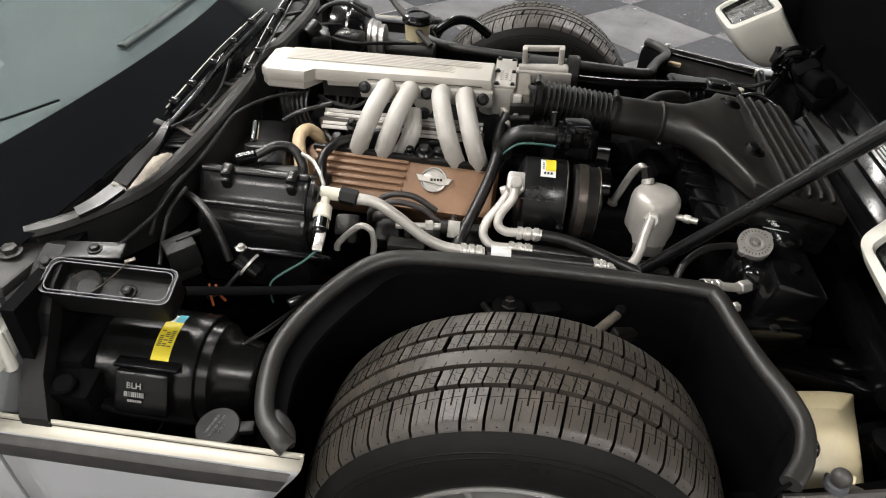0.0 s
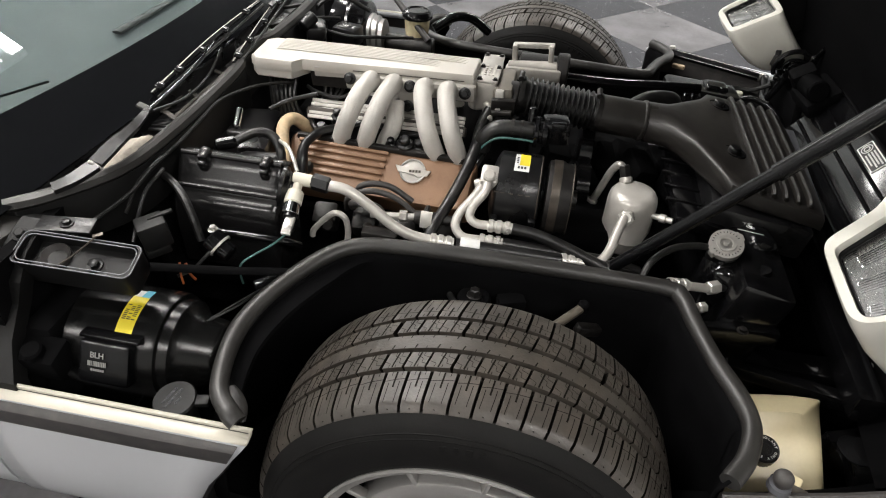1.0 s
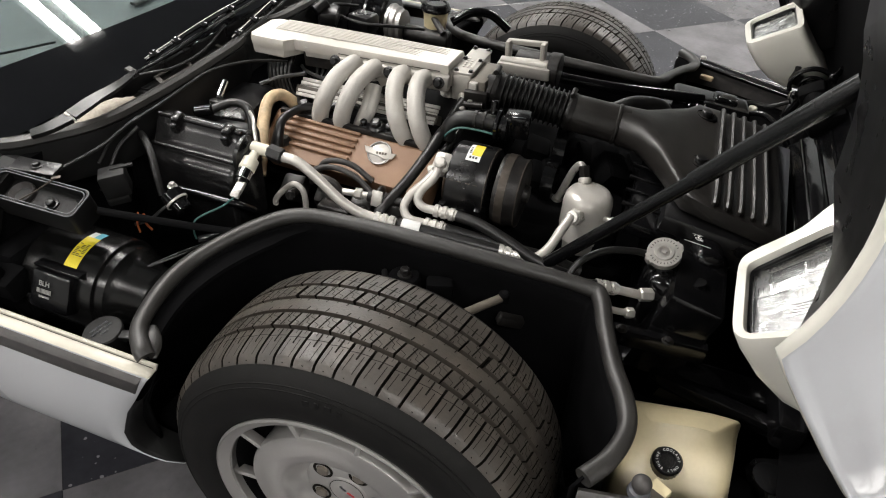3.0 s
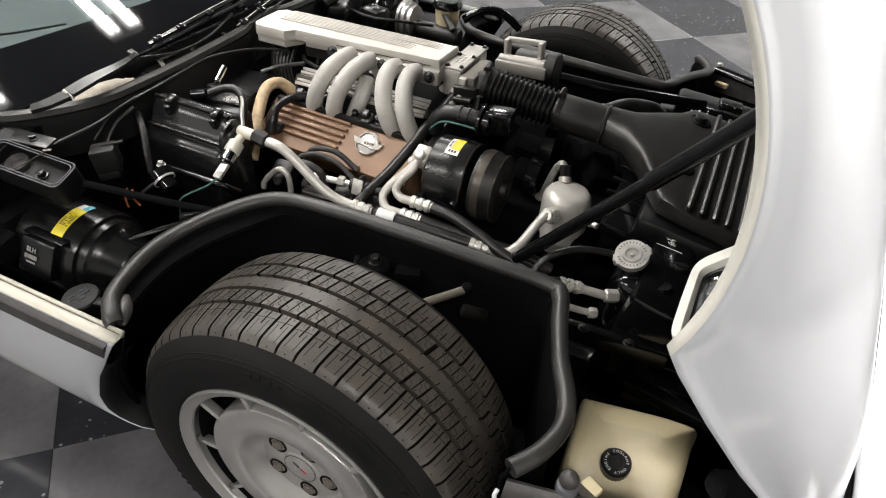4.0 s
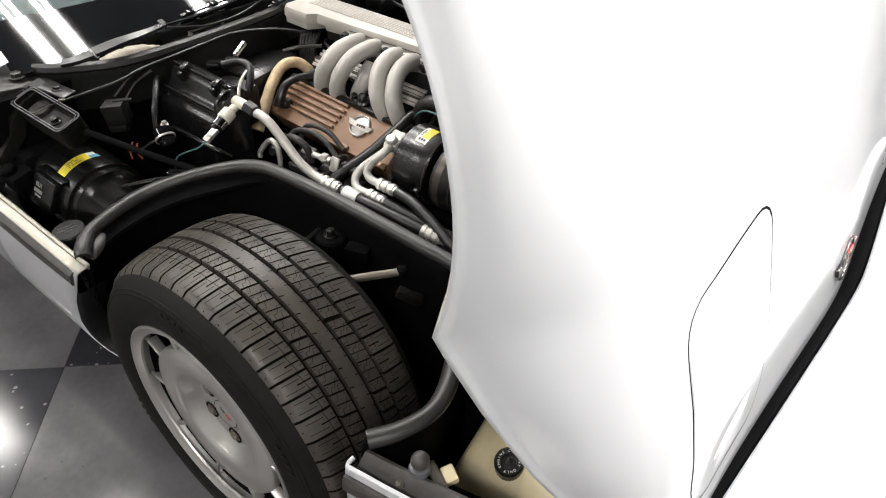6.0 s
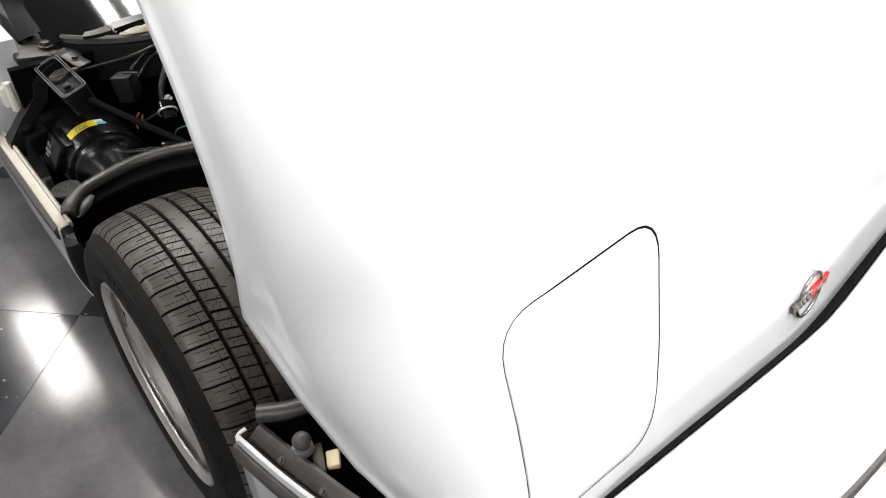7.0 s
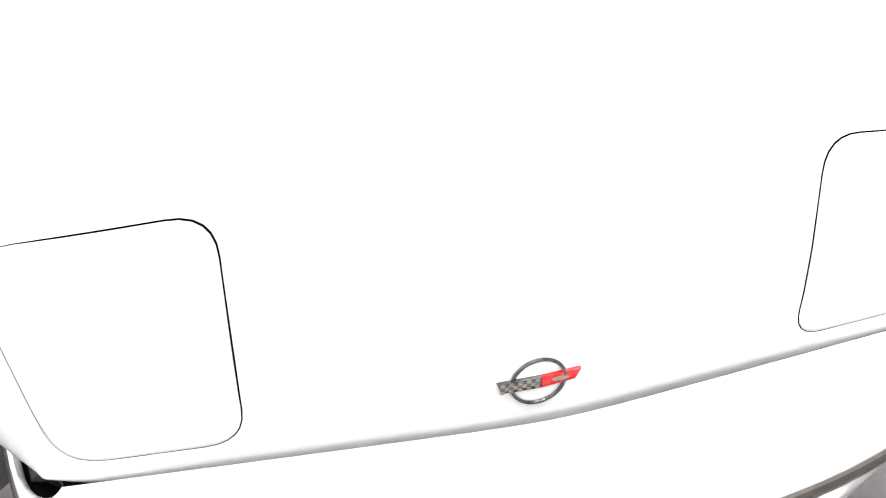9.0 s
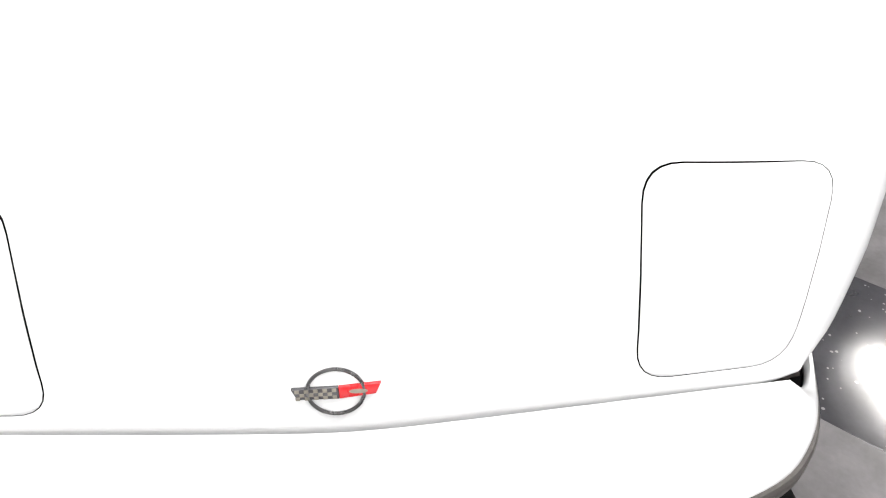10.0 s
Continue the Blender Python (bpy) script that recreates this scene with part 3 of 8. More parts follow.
mod.thickness, mod.offset, mod.material_offset, mod.material_offset_rim = 0.014, -1, 1, 2


def outline_on_hood(corners, r, seg=6):
    """Rounded quadrilateral in station and y."""
    out = []
    n = len(corners)
    for i in range(n):
        p, c, q = V((*corners[i - 1], 0)), V((*corners[i], 0)), V((*corners[(i + 1) % n], 0))
        a, b = c + (p - c).normalized() * r, c + (q - c).normalized() * r
        for k in range(seg + 1):
            t = k / seg
            out.append(a * (1 - t) ** 2 + c * 2 * t * (1 - t) + b * t * t)
        for k in range(1, 8):
            nxt = c + (q - c).normalized() * r
            far = q + (c - q).normalized() * r
            out.append(nxt.lerp(far, k / 8))
    return out


for side in (-1, 1):
    loop = outline_on_hood([(0.431, side * 0.405), (0.474, side * 0.672), (0.768, side * 0.655), (0.754, side * 0.425)], 0.055)
    bm = bmesh.new()
    rr = []
    centre = sum(loop, V()) / len(loop)
    for grow, lift in ((1.0, -0.004), (1.0, 0.0005), (-0.4, 0.0006), (-0.4, -0.004)):
        rr.append([hood_point(*(p + (p - centre).normalized() * grow * interp(abs(p.y), [(0.42, 0.0019), (0.46, 0.0015), (0.58, 0.0010), (0.65, 0.0003)]) * interp(p.x, [(0.47, 1.4), (0.52, 1.0), (0.70, 1.0), (0.75, 0.6)])).to_2d(), lift) for p in loop])
    rings(bm, rr, True, False)
    bm.transform(HOOD_OPEN)
    part("headlight_door_gap", bm, M_matte, hood, "thin dark shut line round the headlight door", smooth=False)
    bm = bmesh.new()
    rr = []
    for f in (1.0, 0.985, 0.95, 0.9, 0.84, 0.78, 0.72, 0.66, 0.6, 0.54, 0.48, 0.42, 0.36, 0.3, 0.24, 0.18, 0.12, 0.06):
        rr.append([hood_point(*(centre + (p - centre) * f - (p - centre).normalized() * 0.0012 * (f == 1.0)).to_2d(), 0.0003 if f == 1.0 else 0.0011) for p in loop])
    rings(bm, rr, True, True)
    bm.transform(HOOD_OPEN)
    part("headlight_door", bm, M_white, hood)

# black inner panel along each side of the hood's underside
for side in (-1, 1):
    bm = bmesh.new()
    loops = []
    for xs in np.linspace(-0.60, 0.66, 43):
        hw = hood_half(xs) - 0.010
        x = xs - 0.06 * (hw / 0.7) ** 2
        zo = max(0.552, arch_edge(x)) + 0.004
        yi = interp(xs, [(-0.60, 0.66), (0.10, 0.60), (0.50, 0.60), (0.66, 0.63)])
        zi = max(interp(x, [(-0.60, 0.66), (-0.3, 0.70), (0.05, 0.70), (0.16, 0.640), (0.32, 0.605), (0.50, 0.588), (0.62, 0.575)]), arch_edge(x) - 0.02)
        zs = hood_z(xs, yi) - 0.014
        xi = xs - 0.06 * (yi / 0.7) ** 2
        loops.append([V((x, side * hw, zo)), V((x * 0.5 + xi * 0.5, side * (hw + yi) / 2, (zo + zi) / 2 + 0.004)), V((xi, side * (yi + 0.012), zi)), V((xi, side * yi, zi + 0.01)), V((xi, side * (yi - 0.004), max(zs, zi + 0.012)))])
    rings(bm, loops, closed=False, cap=False)
    bm.transform(HOOD_OPEN)
    part("inner_panel", bm, M_black, hood, "black moulded inner panel under the hood", sharp=50)

# nose badge: a ring crossed by a two-colour flag bar
badge_at = hood_point(0.710, -0.015, 0.0)
slope = (hood_point(0.68, 0) - hood_point(0.735, 0)).normalized()
BADGE = HOOD_OPEN @ basis(badge_at, (0, 1, 0), slope)
bm = bmesh.new()
tube(bm, [(0.040 * math.cos(a), 0.040 * math.sin(a), 0.004) for a in np.linspace(0, 2 * math.pi, 49)], 0.0028, 8, smooth=False)
bm.transform(BADGE)
badge = part("badge", bm, M_ringchrome, hood, "chrome ring badge with a chequered and red bar")
bm = bmesh.new()
plate(bm, [(-0.062, 0.008), (-0.055, -0.010), (0.004, -0.012), (0.004, 0.008)], 0.006, Matrix(), 0.001)
bm.transform(BADGE)
part("chequered_flag", bm, M_checks, badge)
bm = bmesh.new()
for i in range(9):
    for j in range(3):
        if (i + j) % 2 == 0:
            box(bm, (-0.054 + 0.0065 * i, 0.0045 - 0.0062 * j, 0.0063), (0.0062, 0.0058, 0.0008), bevel=0)
bm.transform(BADGE)
part("chequer", bm, M_bed, badge, smooth=False)
bm = bmesh.new()
plate(bm, [(0.0045, -0.012), (0.056, -0.006), (0.064, 0.012), (0.0045, 0.008)], 0.006, Matrix(), 0.001)
bm.transform(BADGE)
part("red_flag", bm, M_red, badge)
bm = bmesh.new()
plate(bm, [(0.032 + 0.013 * math.cos(a), 0.001 + 0.0036 * math.sin(a)) for a in np.linspace(0, 2 * math.pi, 17)[:-1]], 0.0072, Matrix())
bm.transform(BADGE)
part("emblem", bm, M_bed, badge, "small dull gold mark on the red bar")


# -- hidden headlights hanging under the tilted hood
def polar(poly, n=56):
    """Resamples a star-shaped outline at even angles round the origin."""
    out = []
    for k in range(n):
        a = 2 * math.pi * k / n
        d = V((math.cos(a), math.sin(a)))
        best = 0.0
        for p, q in zip(poly, poly[1:] + poly[:1]):
            p, q = V(p), V(q)
            e = q - p
            det = d.x * -e.y + d.y * e.x
            if abs(det) < 1e-12:
                continue
            t = (p.x * -e.y + p.y * e.x) / det
            u = (d.x * p.y - d.y * p.x) / det
            if t > 0 and -1e-6 <= u <= 1 + 1e-6:
                best = max(best, t)
        out.append(d * best)
    return out


def headlight(side):
    """Retracted lamp: seen from its open side, x runs towards the car's middle and y up the slope."""
    o = V((0.557, -0.540, 0.757)) if side < 0 else V((0.557, 0.585, 0.757))
    deep = 1.0 if side < 0 else 0.85
    n = V((-0.56, 0, 0.83)).normalized()
    ex, ey = V((0, -side, 0)), V((0.83, 0, 0.56)).normalized()
    m = Matrix((ex, ey, n)).transposed().to_4x4()
    m.translation = o
    root = empty("headlight")
    root.parent = car
    rim_ = [(0.082, -0.076), (0.0, -0.080), (-0.080, -0.082), (-0.100, -0.070), (-0.108, 0.0), (-0.112, 0.075), (-0.095, 0.088), (0.05, 0.090), (0.15, 0.088), (0.236, 0.080), (0.242, 0.068), (0.172, 0.050), (0.142, 0.030), (0.110, -0.040), (0.098, -0.066)]
    hole = [(0.070, -0.056), (0.064, -0.062), (-0.078, -0.066), (-0.088, -0.058), (-0.096, 0.062), (-0.088, 0.070), (0.120, 0.070), (0.128, 0.062)]
    if side > 0:
        rim_, hole = [(min(x, 0.100 + 0.2 * max(0.0, y)), min(y, 0.6 * y + 0.008)) for x, y in rim_], [(min(x, 0.072 + 0.2 * max(0.0, y)), min(y, 0.6 * y + 0.004)) for x, y in hole]
    R_, H_ = polar(rim_, 120), polar(hole, 120)
    for turns, outline in ((7, R_), (3, H_)):
        for _ in range(turns):
            outline[:] = [(outline[i - 1] + outline[i] * 2 + outline[(i + 1) % 120]) / 4 for i in range(120)]
    bm = bmesh.new()

    def at(z, k, dy=0.0, src=R_, cut=1.0):
        return [V((min(p.x, 0.125 if cut < 1 else 9) * k, p.y * k + dy, z * deep)) for p in src]

    rings(bm, [at(-0.034, 0.98, 0, H_), at(0.0, 1.0, 0, H_), at(0.004, 1.02, 0, H_), at(0.004, 0.985), at(-0.002, 1.0), at(-0.025, 1.005, 0, R_, 0.5), at(-0.075, 0.99, 0.005, R_, 0.5),
               at(-0.130, 0.92, 0.015, R_, 0.5), at(-0.175, 0.80, 0.03, R_, 0.5), at(-0.20, 0.60, 0.04, R_, 0.5)], True, False)
    bm.faces.new([bm.verts.new(p) for p in at(-0.20, 0.60, 0.04, R_, 0.5)])
    bmesh.ops.remove_doubles(bm, verts=bm.verts[:], dist=1e-5)
    bm.transform(m)
    part("housing", bm, M_podwhite, root, "white headlamp housing with a curved ear", sharp=45)
    bm = bmesh.new()
    rings(bm, [at(-0.030, 0.975, 0, H_), at(-0.006, 0.985, 0, H_), at(-0.008, 0.94, 0, H_), at(-0.030, 0.93, 0, H_)], True, False)
    bm.transform(m)
    part("gasket", bm, M_black, root)
    bm = bmesh.new()
    rings(bm, [at(-0.024, 0.945, 0, H_), at(-0.045, 0.75, 0, H_), at(-0.056, 0.4, 0, H_), at(-0.058, 0.1, 0, H_)], True, True)
    bm.transform(m)
    part("reflector", bm, M_reflect, root, "mirror-bright lamp reflector")
    bm = bmesh.new()
    nx, ny = 66, 40
    c00, c10, c11, c01 = V((0.066, -0.058)), V((-0.080, -0.061)), V((-0.089, 0.065 if side < 0 else 0.042)), V((0.119, 0.065 if side < 0 else 0.042))
    grid = []
    for j in range(ny + 1):
        row = []
        for i in range(nx + 1):
            u, v = i / nx, j / ny
            p = (c00 * (1 - u) + c10 * u) * (1 - v) + (c01 * (1 - u) + c11 * u) * v
            p.x = min(p.x, 0.070 + 0.2 * max(0.0, p.y) if side > 0 else 1.0)
            ridge = 0.0
            if 2 < i < nx - 2 and 2 < j < ny - 2:
                cell = (i // 11 + 2 * (j // 8)) % 5
                ridge = (0.0009 if i % 2 else 0.0) if cell in (0, 3) else (0.0007 if j % 2 else 0.0) if cell == 2 else 0.0
            row.append(bm.verts.new(V((p.x, p.y, -0.012 + ridge + 0.005 * (1 - (2 * u - 1) ** 2)))))
        grid.append(row)
    for j in range(ny):
        for i in range(nx):
            bm.faces.new((grid[j][i], grid[j][i + 1], grid[j + 1][i + 1], grid[j + 1][i]))
    bm.transform(m)
    lens = part("lens", bm, M_lens, root, "clear ribbed headlamp lens", sharp=20)
    lens.visible_shadow = False
    mod_ = lens.modifiers.new("thickness", "SOLIDIFY")
    mod_.thickness, mod_.offset = 0.0025, -1
    if side < 0:
        return
    m = basis((0.600, 0.510, 0.735), (0, -1, 0), (0.83, 0, 0.56))
    bm = bmesh.new()
    box(bm, (0.205, 0.02, -0.075), (0.06, 0.06, 0.07), bevel=0.010)
    bm.transform(m)
    motor = part("motor", bm, M_matte, root, "black headlamp door motor")
    for name_, a_, b_, r_ in (("motor_can", (0.225, 0.02, -0.070), (0.300, 0.03, -0.065), 0.026),):
        bm = bmesh.new()
        cyl(bm, a_, b_, r_, 20, 0.004)
        bm.transform(m)
        part(name_, bm, M_matte, motor)
    bm = bmesh.new()
    box(bm, (0.250, 0.03, -0.10), (0.10, 0.09, 0.05), (0, 12, 8), 0.015)
    bm.transform(m)
    part("mounting_bracket", bm, M_matte, motor)
    # swinging hinge beside the housing: a curved arm over a hub, its post and stays
    hub = V((0.668, 0.447, 0.662))
    bm = bmesh.new()
    cyl(bm, hub + V((0, 0.018, 0)), hub + V((0, -0.016, 0)), 0.020, 20, 0.004)
    cyl(bm, hub + V((0, -0.014, 0)), hub + V((0, -0.024, 0)), 0.010, 14, 0.002)
    hinge = part("hinge_hub", bm, M_gloss, root, "glossy black hinge hub of the headlamp")
    bm = bmesh.new()
    tube(bm, [hub + V((0.050 * math.cos(radians(q)), -0.008, 0.046 * math.sin(radians(q)))) for q in range(205, 20, -15)], 0.0085, 10, flat=0.7)
    part("curved_arm", bm, M_gloss, hinge)
    bm = bmesh.new()
    tube(bm, [hub + V((0.030 * math.cos(radians(q)), -0.014, 0.026 * math.sin(radians(q)))) for q in range(190, -40, -20)], 0.0045, 8)
    part("spring", bm, M_gloss, hinge)
    bm = bmesh.new()
    box(bm, (0.632, 0.470, 0.664), (0.026, 0.022, 0.030), (0, 12, 10), 0.004)
    cyl(bm, (0.630, 0.476, 0.672), (0.629, 0.480, 0.692), 0.0075, 14, 0.002)
    part("stop_post", bm, M_black, hinge)
    for p_, q_, r_ in (((0.655, 0.440, 0.640), (0.640, 0.470, 0.560), 0.013), ((0.700, 0.430, 0.690), (0.712, 0.405, 0.735), 0.010), ((0.690, 0.425, 0.650), (0.716, 0.385, 0.662), 0.009)):
        bm = bmesh.new()
        tube(bm, [p_, V(p_).lerp(V(q_), 0.5) + V((0.004, 0, 0.003)), q_], r_, 10, flat=0.6)
        part("stay", bm, M_satin, hinge)
    for x_, y_, z_ in ((0.640, 0.452, 0.628), (0.704, 0.424, 0.700), (0.700, 0.412, 0.652)):
        bm = bmesh.new()
        bolt(bm, (x_, y_, z_), (-0.2, -1, 0.3), 0.007, 0.006)
        part("bolt", bm, M_gloss, hinge)


headlight(-1)
headlight(1)


# -- front bumper cover with its rub strip, wrapping round to both wheel openings
HALF = [(0.345, 0.8430), (0.45, 0.825), (0.56, 0.798), (0.66, 0.768), (0.74, 0.736), (0.80, 0.706), (0.845, 0.672), (0.885, 0.625), (0.915, 0.56), (0.94, 0.47),
        (0.960, 0.36), (0.975, 0.22), (0.982, 0.1)]
PLAN = [(x, -y) for x, y in HALF] + [(0.984, 0.0)] + [(x, y) for x, y in HALF[::-1]]
PLAN = [(p.x, p.y) for p in spline([(x, y, 0) for x, y in PLAN], 4)]


def outward(i):
    a, b = V(PLAN[max(i - 1, 0)]), V(PLAN[min(i + 1, len(PLAN) - 1)])
    d = (b - a).normalized()
    return V((d.y, -d.x))


def skirt(profile):
    """Sweeps (offset outwards, z) round the nose; both may depend on how far round the nose they are."""
    loops = []
    for i, (x, y) in enumerate(PLAN):
        o = outward(i)
        nose = min(1.0, max(0.0, (x - 0.70) / 0.22))
        prof_ = [(f(nose) if callable(f) else f, z(nose) if callable(z) else z) for f, z in profile]
        loops.append([V((x + o.x * f, y + o.y * f, z - 0.012 * (1 - nose))) for f, z in prof_])
    return loops


def upper_edge(i):
    """The bumper's rear upper edge beside a point of its plan, and how far round the nose that is."""
    p, o = V(PLAN[i]), outward(i)
    n = min(1.0, max(0.0, (p.x - 0.70) / 0.12))
    n = n * n * (3 - 2 * n)
    y = math.copysign(min(abs(p.y), 0.655), p.y)
    return p, o, (p - o * 0.0100).lerp(V((0.820 - 0.075 * math.sqrt(y * y + 0.0064), y)), n), n


def over(xy, z):
    return V((xy.x, xy.y, z))


bm = bmesh.new()
loops, flange = [], []
for i in range(len(PLAN)):
    p, o, e, n = upper_edge(i)
    d = (e - p).normalized()
    loops.append([over(e, 0.512 + 0.054 * n), over(e + d * 0.0015, 0.524 + 0.059 * n), over(e - d * 0.002, 0.5345 + 0.0535 * n), over(e.lerp(p, 0.35), 0.538 + 0.042 * n), over(e.lerp(p, 0.75), 0.5385 + 0.0215 * n),
                  over(e.lerp(p, 0.93), 0.5370 + 0.006 * n), over(p - o * 0.0008, 0.532), over(p, 0.524), over(p, 0.482), over(p - o * 0.001, 0.40), over(p - o * 0.006, 0.30), over(p - o * 0.03, 0.21), over(p - o * 0.06, 0.19)])
    flange.append([over(e - d * 0.004, 0.505 + 0.065 * n), over(e + d * 0.006, 0.515 + 0.061 * n), over(e + d * 0.022, 0.508 + 0.037 * n), over(e + d * 0.035, 0.47 + 0.015 * n), over(e + d * 0.06, 0.43 + 0.01 * n), over(e + d * 0.12, 0.40)])
    for row in (loops[-1], flange[-1]):
        for q in row:
            q.z -= 0.012 * (1 - n)
rings(bm, loops, closed=False, cap=False)
bumper = part("bumper", bm, [M_white, M_matte], car, "white front bumper cover", sharp=50)
mod = bumper.modifiers.new("thickness", "SOLIDIFY")
mod.thickness, mod.offset, mod.material_offset = 0.005, -1, 1
bm = bmesh.new()
rings(bm, skirt([(-0.004, 0.523), (0.005, 0.522), (0.009, 0.516), (0.0095, 0.494), (0.006, 0.486), (-0.004, 0.484)]), closed=True, cap=True)
part("rub_strip", bm, M_trim, bumper, "dark grey rubber rub strip")
bm = bmesh.new()
rings(bm, flange, closed=False, cap=False)
part("bumper_flange", bm, M_matte, bumper, "black inner flange behind the bumper edge")
for i in range(6, len(PLAN) - 6, 5):
    p, o, e, n = upper_edge(i)
    at_ = e + (e - p).normalized() * 0.015
    bm = bmesh.new()
    bolt(bm, over(at_, 0.511 + 0.036 * n), (-0.8 * n, 0, 1), 0.004, 0.003)
    part("bolt", bm, M_grime, bumper)

# -- lower body side behind each front wheel, sill ledge and moulding
REAR_EDGE = [(0.175, -0.34), (0.215, -0.365), (0.237, -0.388), (0.248, -0.402), (0.275, -0.414), (0.328, -0.408), (0.407, -0.374), (0.440, -0.353), (0.468, -0.336), (0.50, -0.318), (0.53, -0.298)]
for side in (-1, 1):
    bm = bmesh.new()
    prof = [(0.520, 0.8495), (0.536, 0.8505), (0.5395, 0.853), (0.538, 0.8545), (0.5320, 0.855), (0.5305, 0.868), (0.528, 0.8725), (0.518, 0.874), (0.49, 0.873),
            (0.45, 0.872), (0.407, 0.8710), (0.365, 0.869), (0.328, 0.866), (0.30, 0.862), (0.275, 0.857), (0.26, 0.853), (0.248, 0.849), (0.237, 0.844), (0.22, 0.834), (0.195, 0.813), (0.178, 0.79)]
    loops = []
    for k in range(9):
        t = k / 8
        loops.append([V((interp(min(z, 0.53), REAR_EDGE) * (1 - t) + (-0.735) * t, side * y, z)) for z, y in prof])
    rings(bm, loops, closed=False, cap=False)
    lip = [V((interp(min(z, 0.53), REAR_EDGE), side * y, z)) for z, y in prof[9:]]
    # Upward ledge faces take a creamier white that paints in the warm light.
    for f in bm.faces:
        f.material_index = 1 if f.calc_center_median().z > 0.5285 else 0
    fender = part("lower_fender", bm, [M_white, M_ledge], car, "white lower body panel with a ledge for the open hood", sharp=32)
    mod = fender.modifiers.new("thickness", "SOLIDIFY")
    mod.thickness, mod.offset = 0.004, 0
    bm = bmesh.new()
    rings(bm, [lip, [V((p.x + 0.004, p.y - side * 0.003, p.z)) for p in lip], [V((p.x + 0.007, p.y - side * 0.009, p.z)) for p in lip], [V((p.x + 0.004, p.y - side * 0.060, p.z)) for p in lip]], closed=False, cap=False)
    part("wheel_lip", bm, M_flank, fender, "dark folded edge of the wheel opening")
    bm = bmesh.new()
    tube(bm, [(-0.302, side * 0.8565, 0.5340), (-0.5, side * 0.8565, 0.5340), (-0.733, side * 0.8565, 0.5340)], 0.0009, 6, smooth=False)
    part("ledge_groove", bm, M_trim, fender, "thin dark groove along the ledge")
    bm = bmesh.new()
    sect = [(0.5275, 0.870), (0.525, 0.879), (0.518, 0.8850), (0.489, 0.8830), (0.480, 0.879), (0.480, 0.870)]
    loops = [[V((x0 - (0.52 - z) * 0.5 * (x0 > -0.4), side * (y - 0.002 * (x0 > -0.33)), z)) for z, y in sect] for x0 in (-0.314, -0.325, -0.45, -0.6, -0.735)]
    rings(bm, loops, closed=True, cap=True)
    part("rub_strip", bm, M_trim, fender, "dark grey rubber rub strip")

# -- doors behind the front panels
for side in (-1, 1):
    root = empty("door")
    root.parent = car
    bm = bmesh.new()
    prof = [(0.735, 0.815), (0.72, 0.838), (0.68, 0.856), (0.60, 0.868), (0.53, 0.873), (0.45, 0.872), (0.365, 0.869), (0.30, 0.862), (0.26, 0.853), (0.22, 0.834), (0.20, 0.815), (0.20, 0.76), (0.735, 0.76)]
    rings(bm, [[V((x, side * y, z)) for z, y in prof] for x in (-0.746, -0.75, -1.3, -2.0)], closed=True, cap=True)
    part("door_skin", bm, M_white, root, "white car door", sharp=45)
    bm = bmesh.new()
    sect = [(0.5275, 0.870), (0.525, 0.879), (0.518, 0.8850), (0.489, 0.8830), (0.480, 0.879), (0.480, 0.869)]
    rings(bm, [[V((x, side * y, z)) for z, y in sect] for x in (-0.748, -2.0)], closed=True, cap=True)
    part("rub_strip", bm, M_trim, root)
    for z in (0.36, 0.62):
        bm = bmesh.new()
        box(bm, (-0.735, side * 0.80, z), (0.03, 0.06, 0.05), bevel=0.006)
        hinge = part("hinge", bm, M_podwhite, root, "white painted door hinge")
        bm = bmesh.new()
        cyl(bm, (-0.722, side * 0.81, z - 0.035), (-0.722, side * 0.81, z + 0.035), 0.009, 14)
        part("hinge_pin", bm, M_podwhite, hinge)

# ---------------------------------------------------------------- wheel housings, bay liners and rails
NEAR_SEAL = [(-0.322, -0.846, 0.538), (-0.338, -0.836, 0.545), (-0.368, -0.802, 0.549), (-0.384, -0.730, 0.556), (-0.379, -0.668, 0.566), (-0.348, -0.598, 0.580),
             (-0.294, -0.521, 0.592), (-0.239, -0.486, 0.598), (-0.16, -0.474, 0.598), (-0.045, -0.466, 0.596), (0.15, -0.460, 0.592), (0.285, -0.460, 0.589), (0.312, -0.478, 0.587),
             (0.330, -0.535, 0.581), (0.356, -0.605, 0.573), (0.384, -0.662, 0.566), (0.394, -0.712, 0.562), (0.379, -0.764, 0.558), (0.352, -0.804, 0.554)]
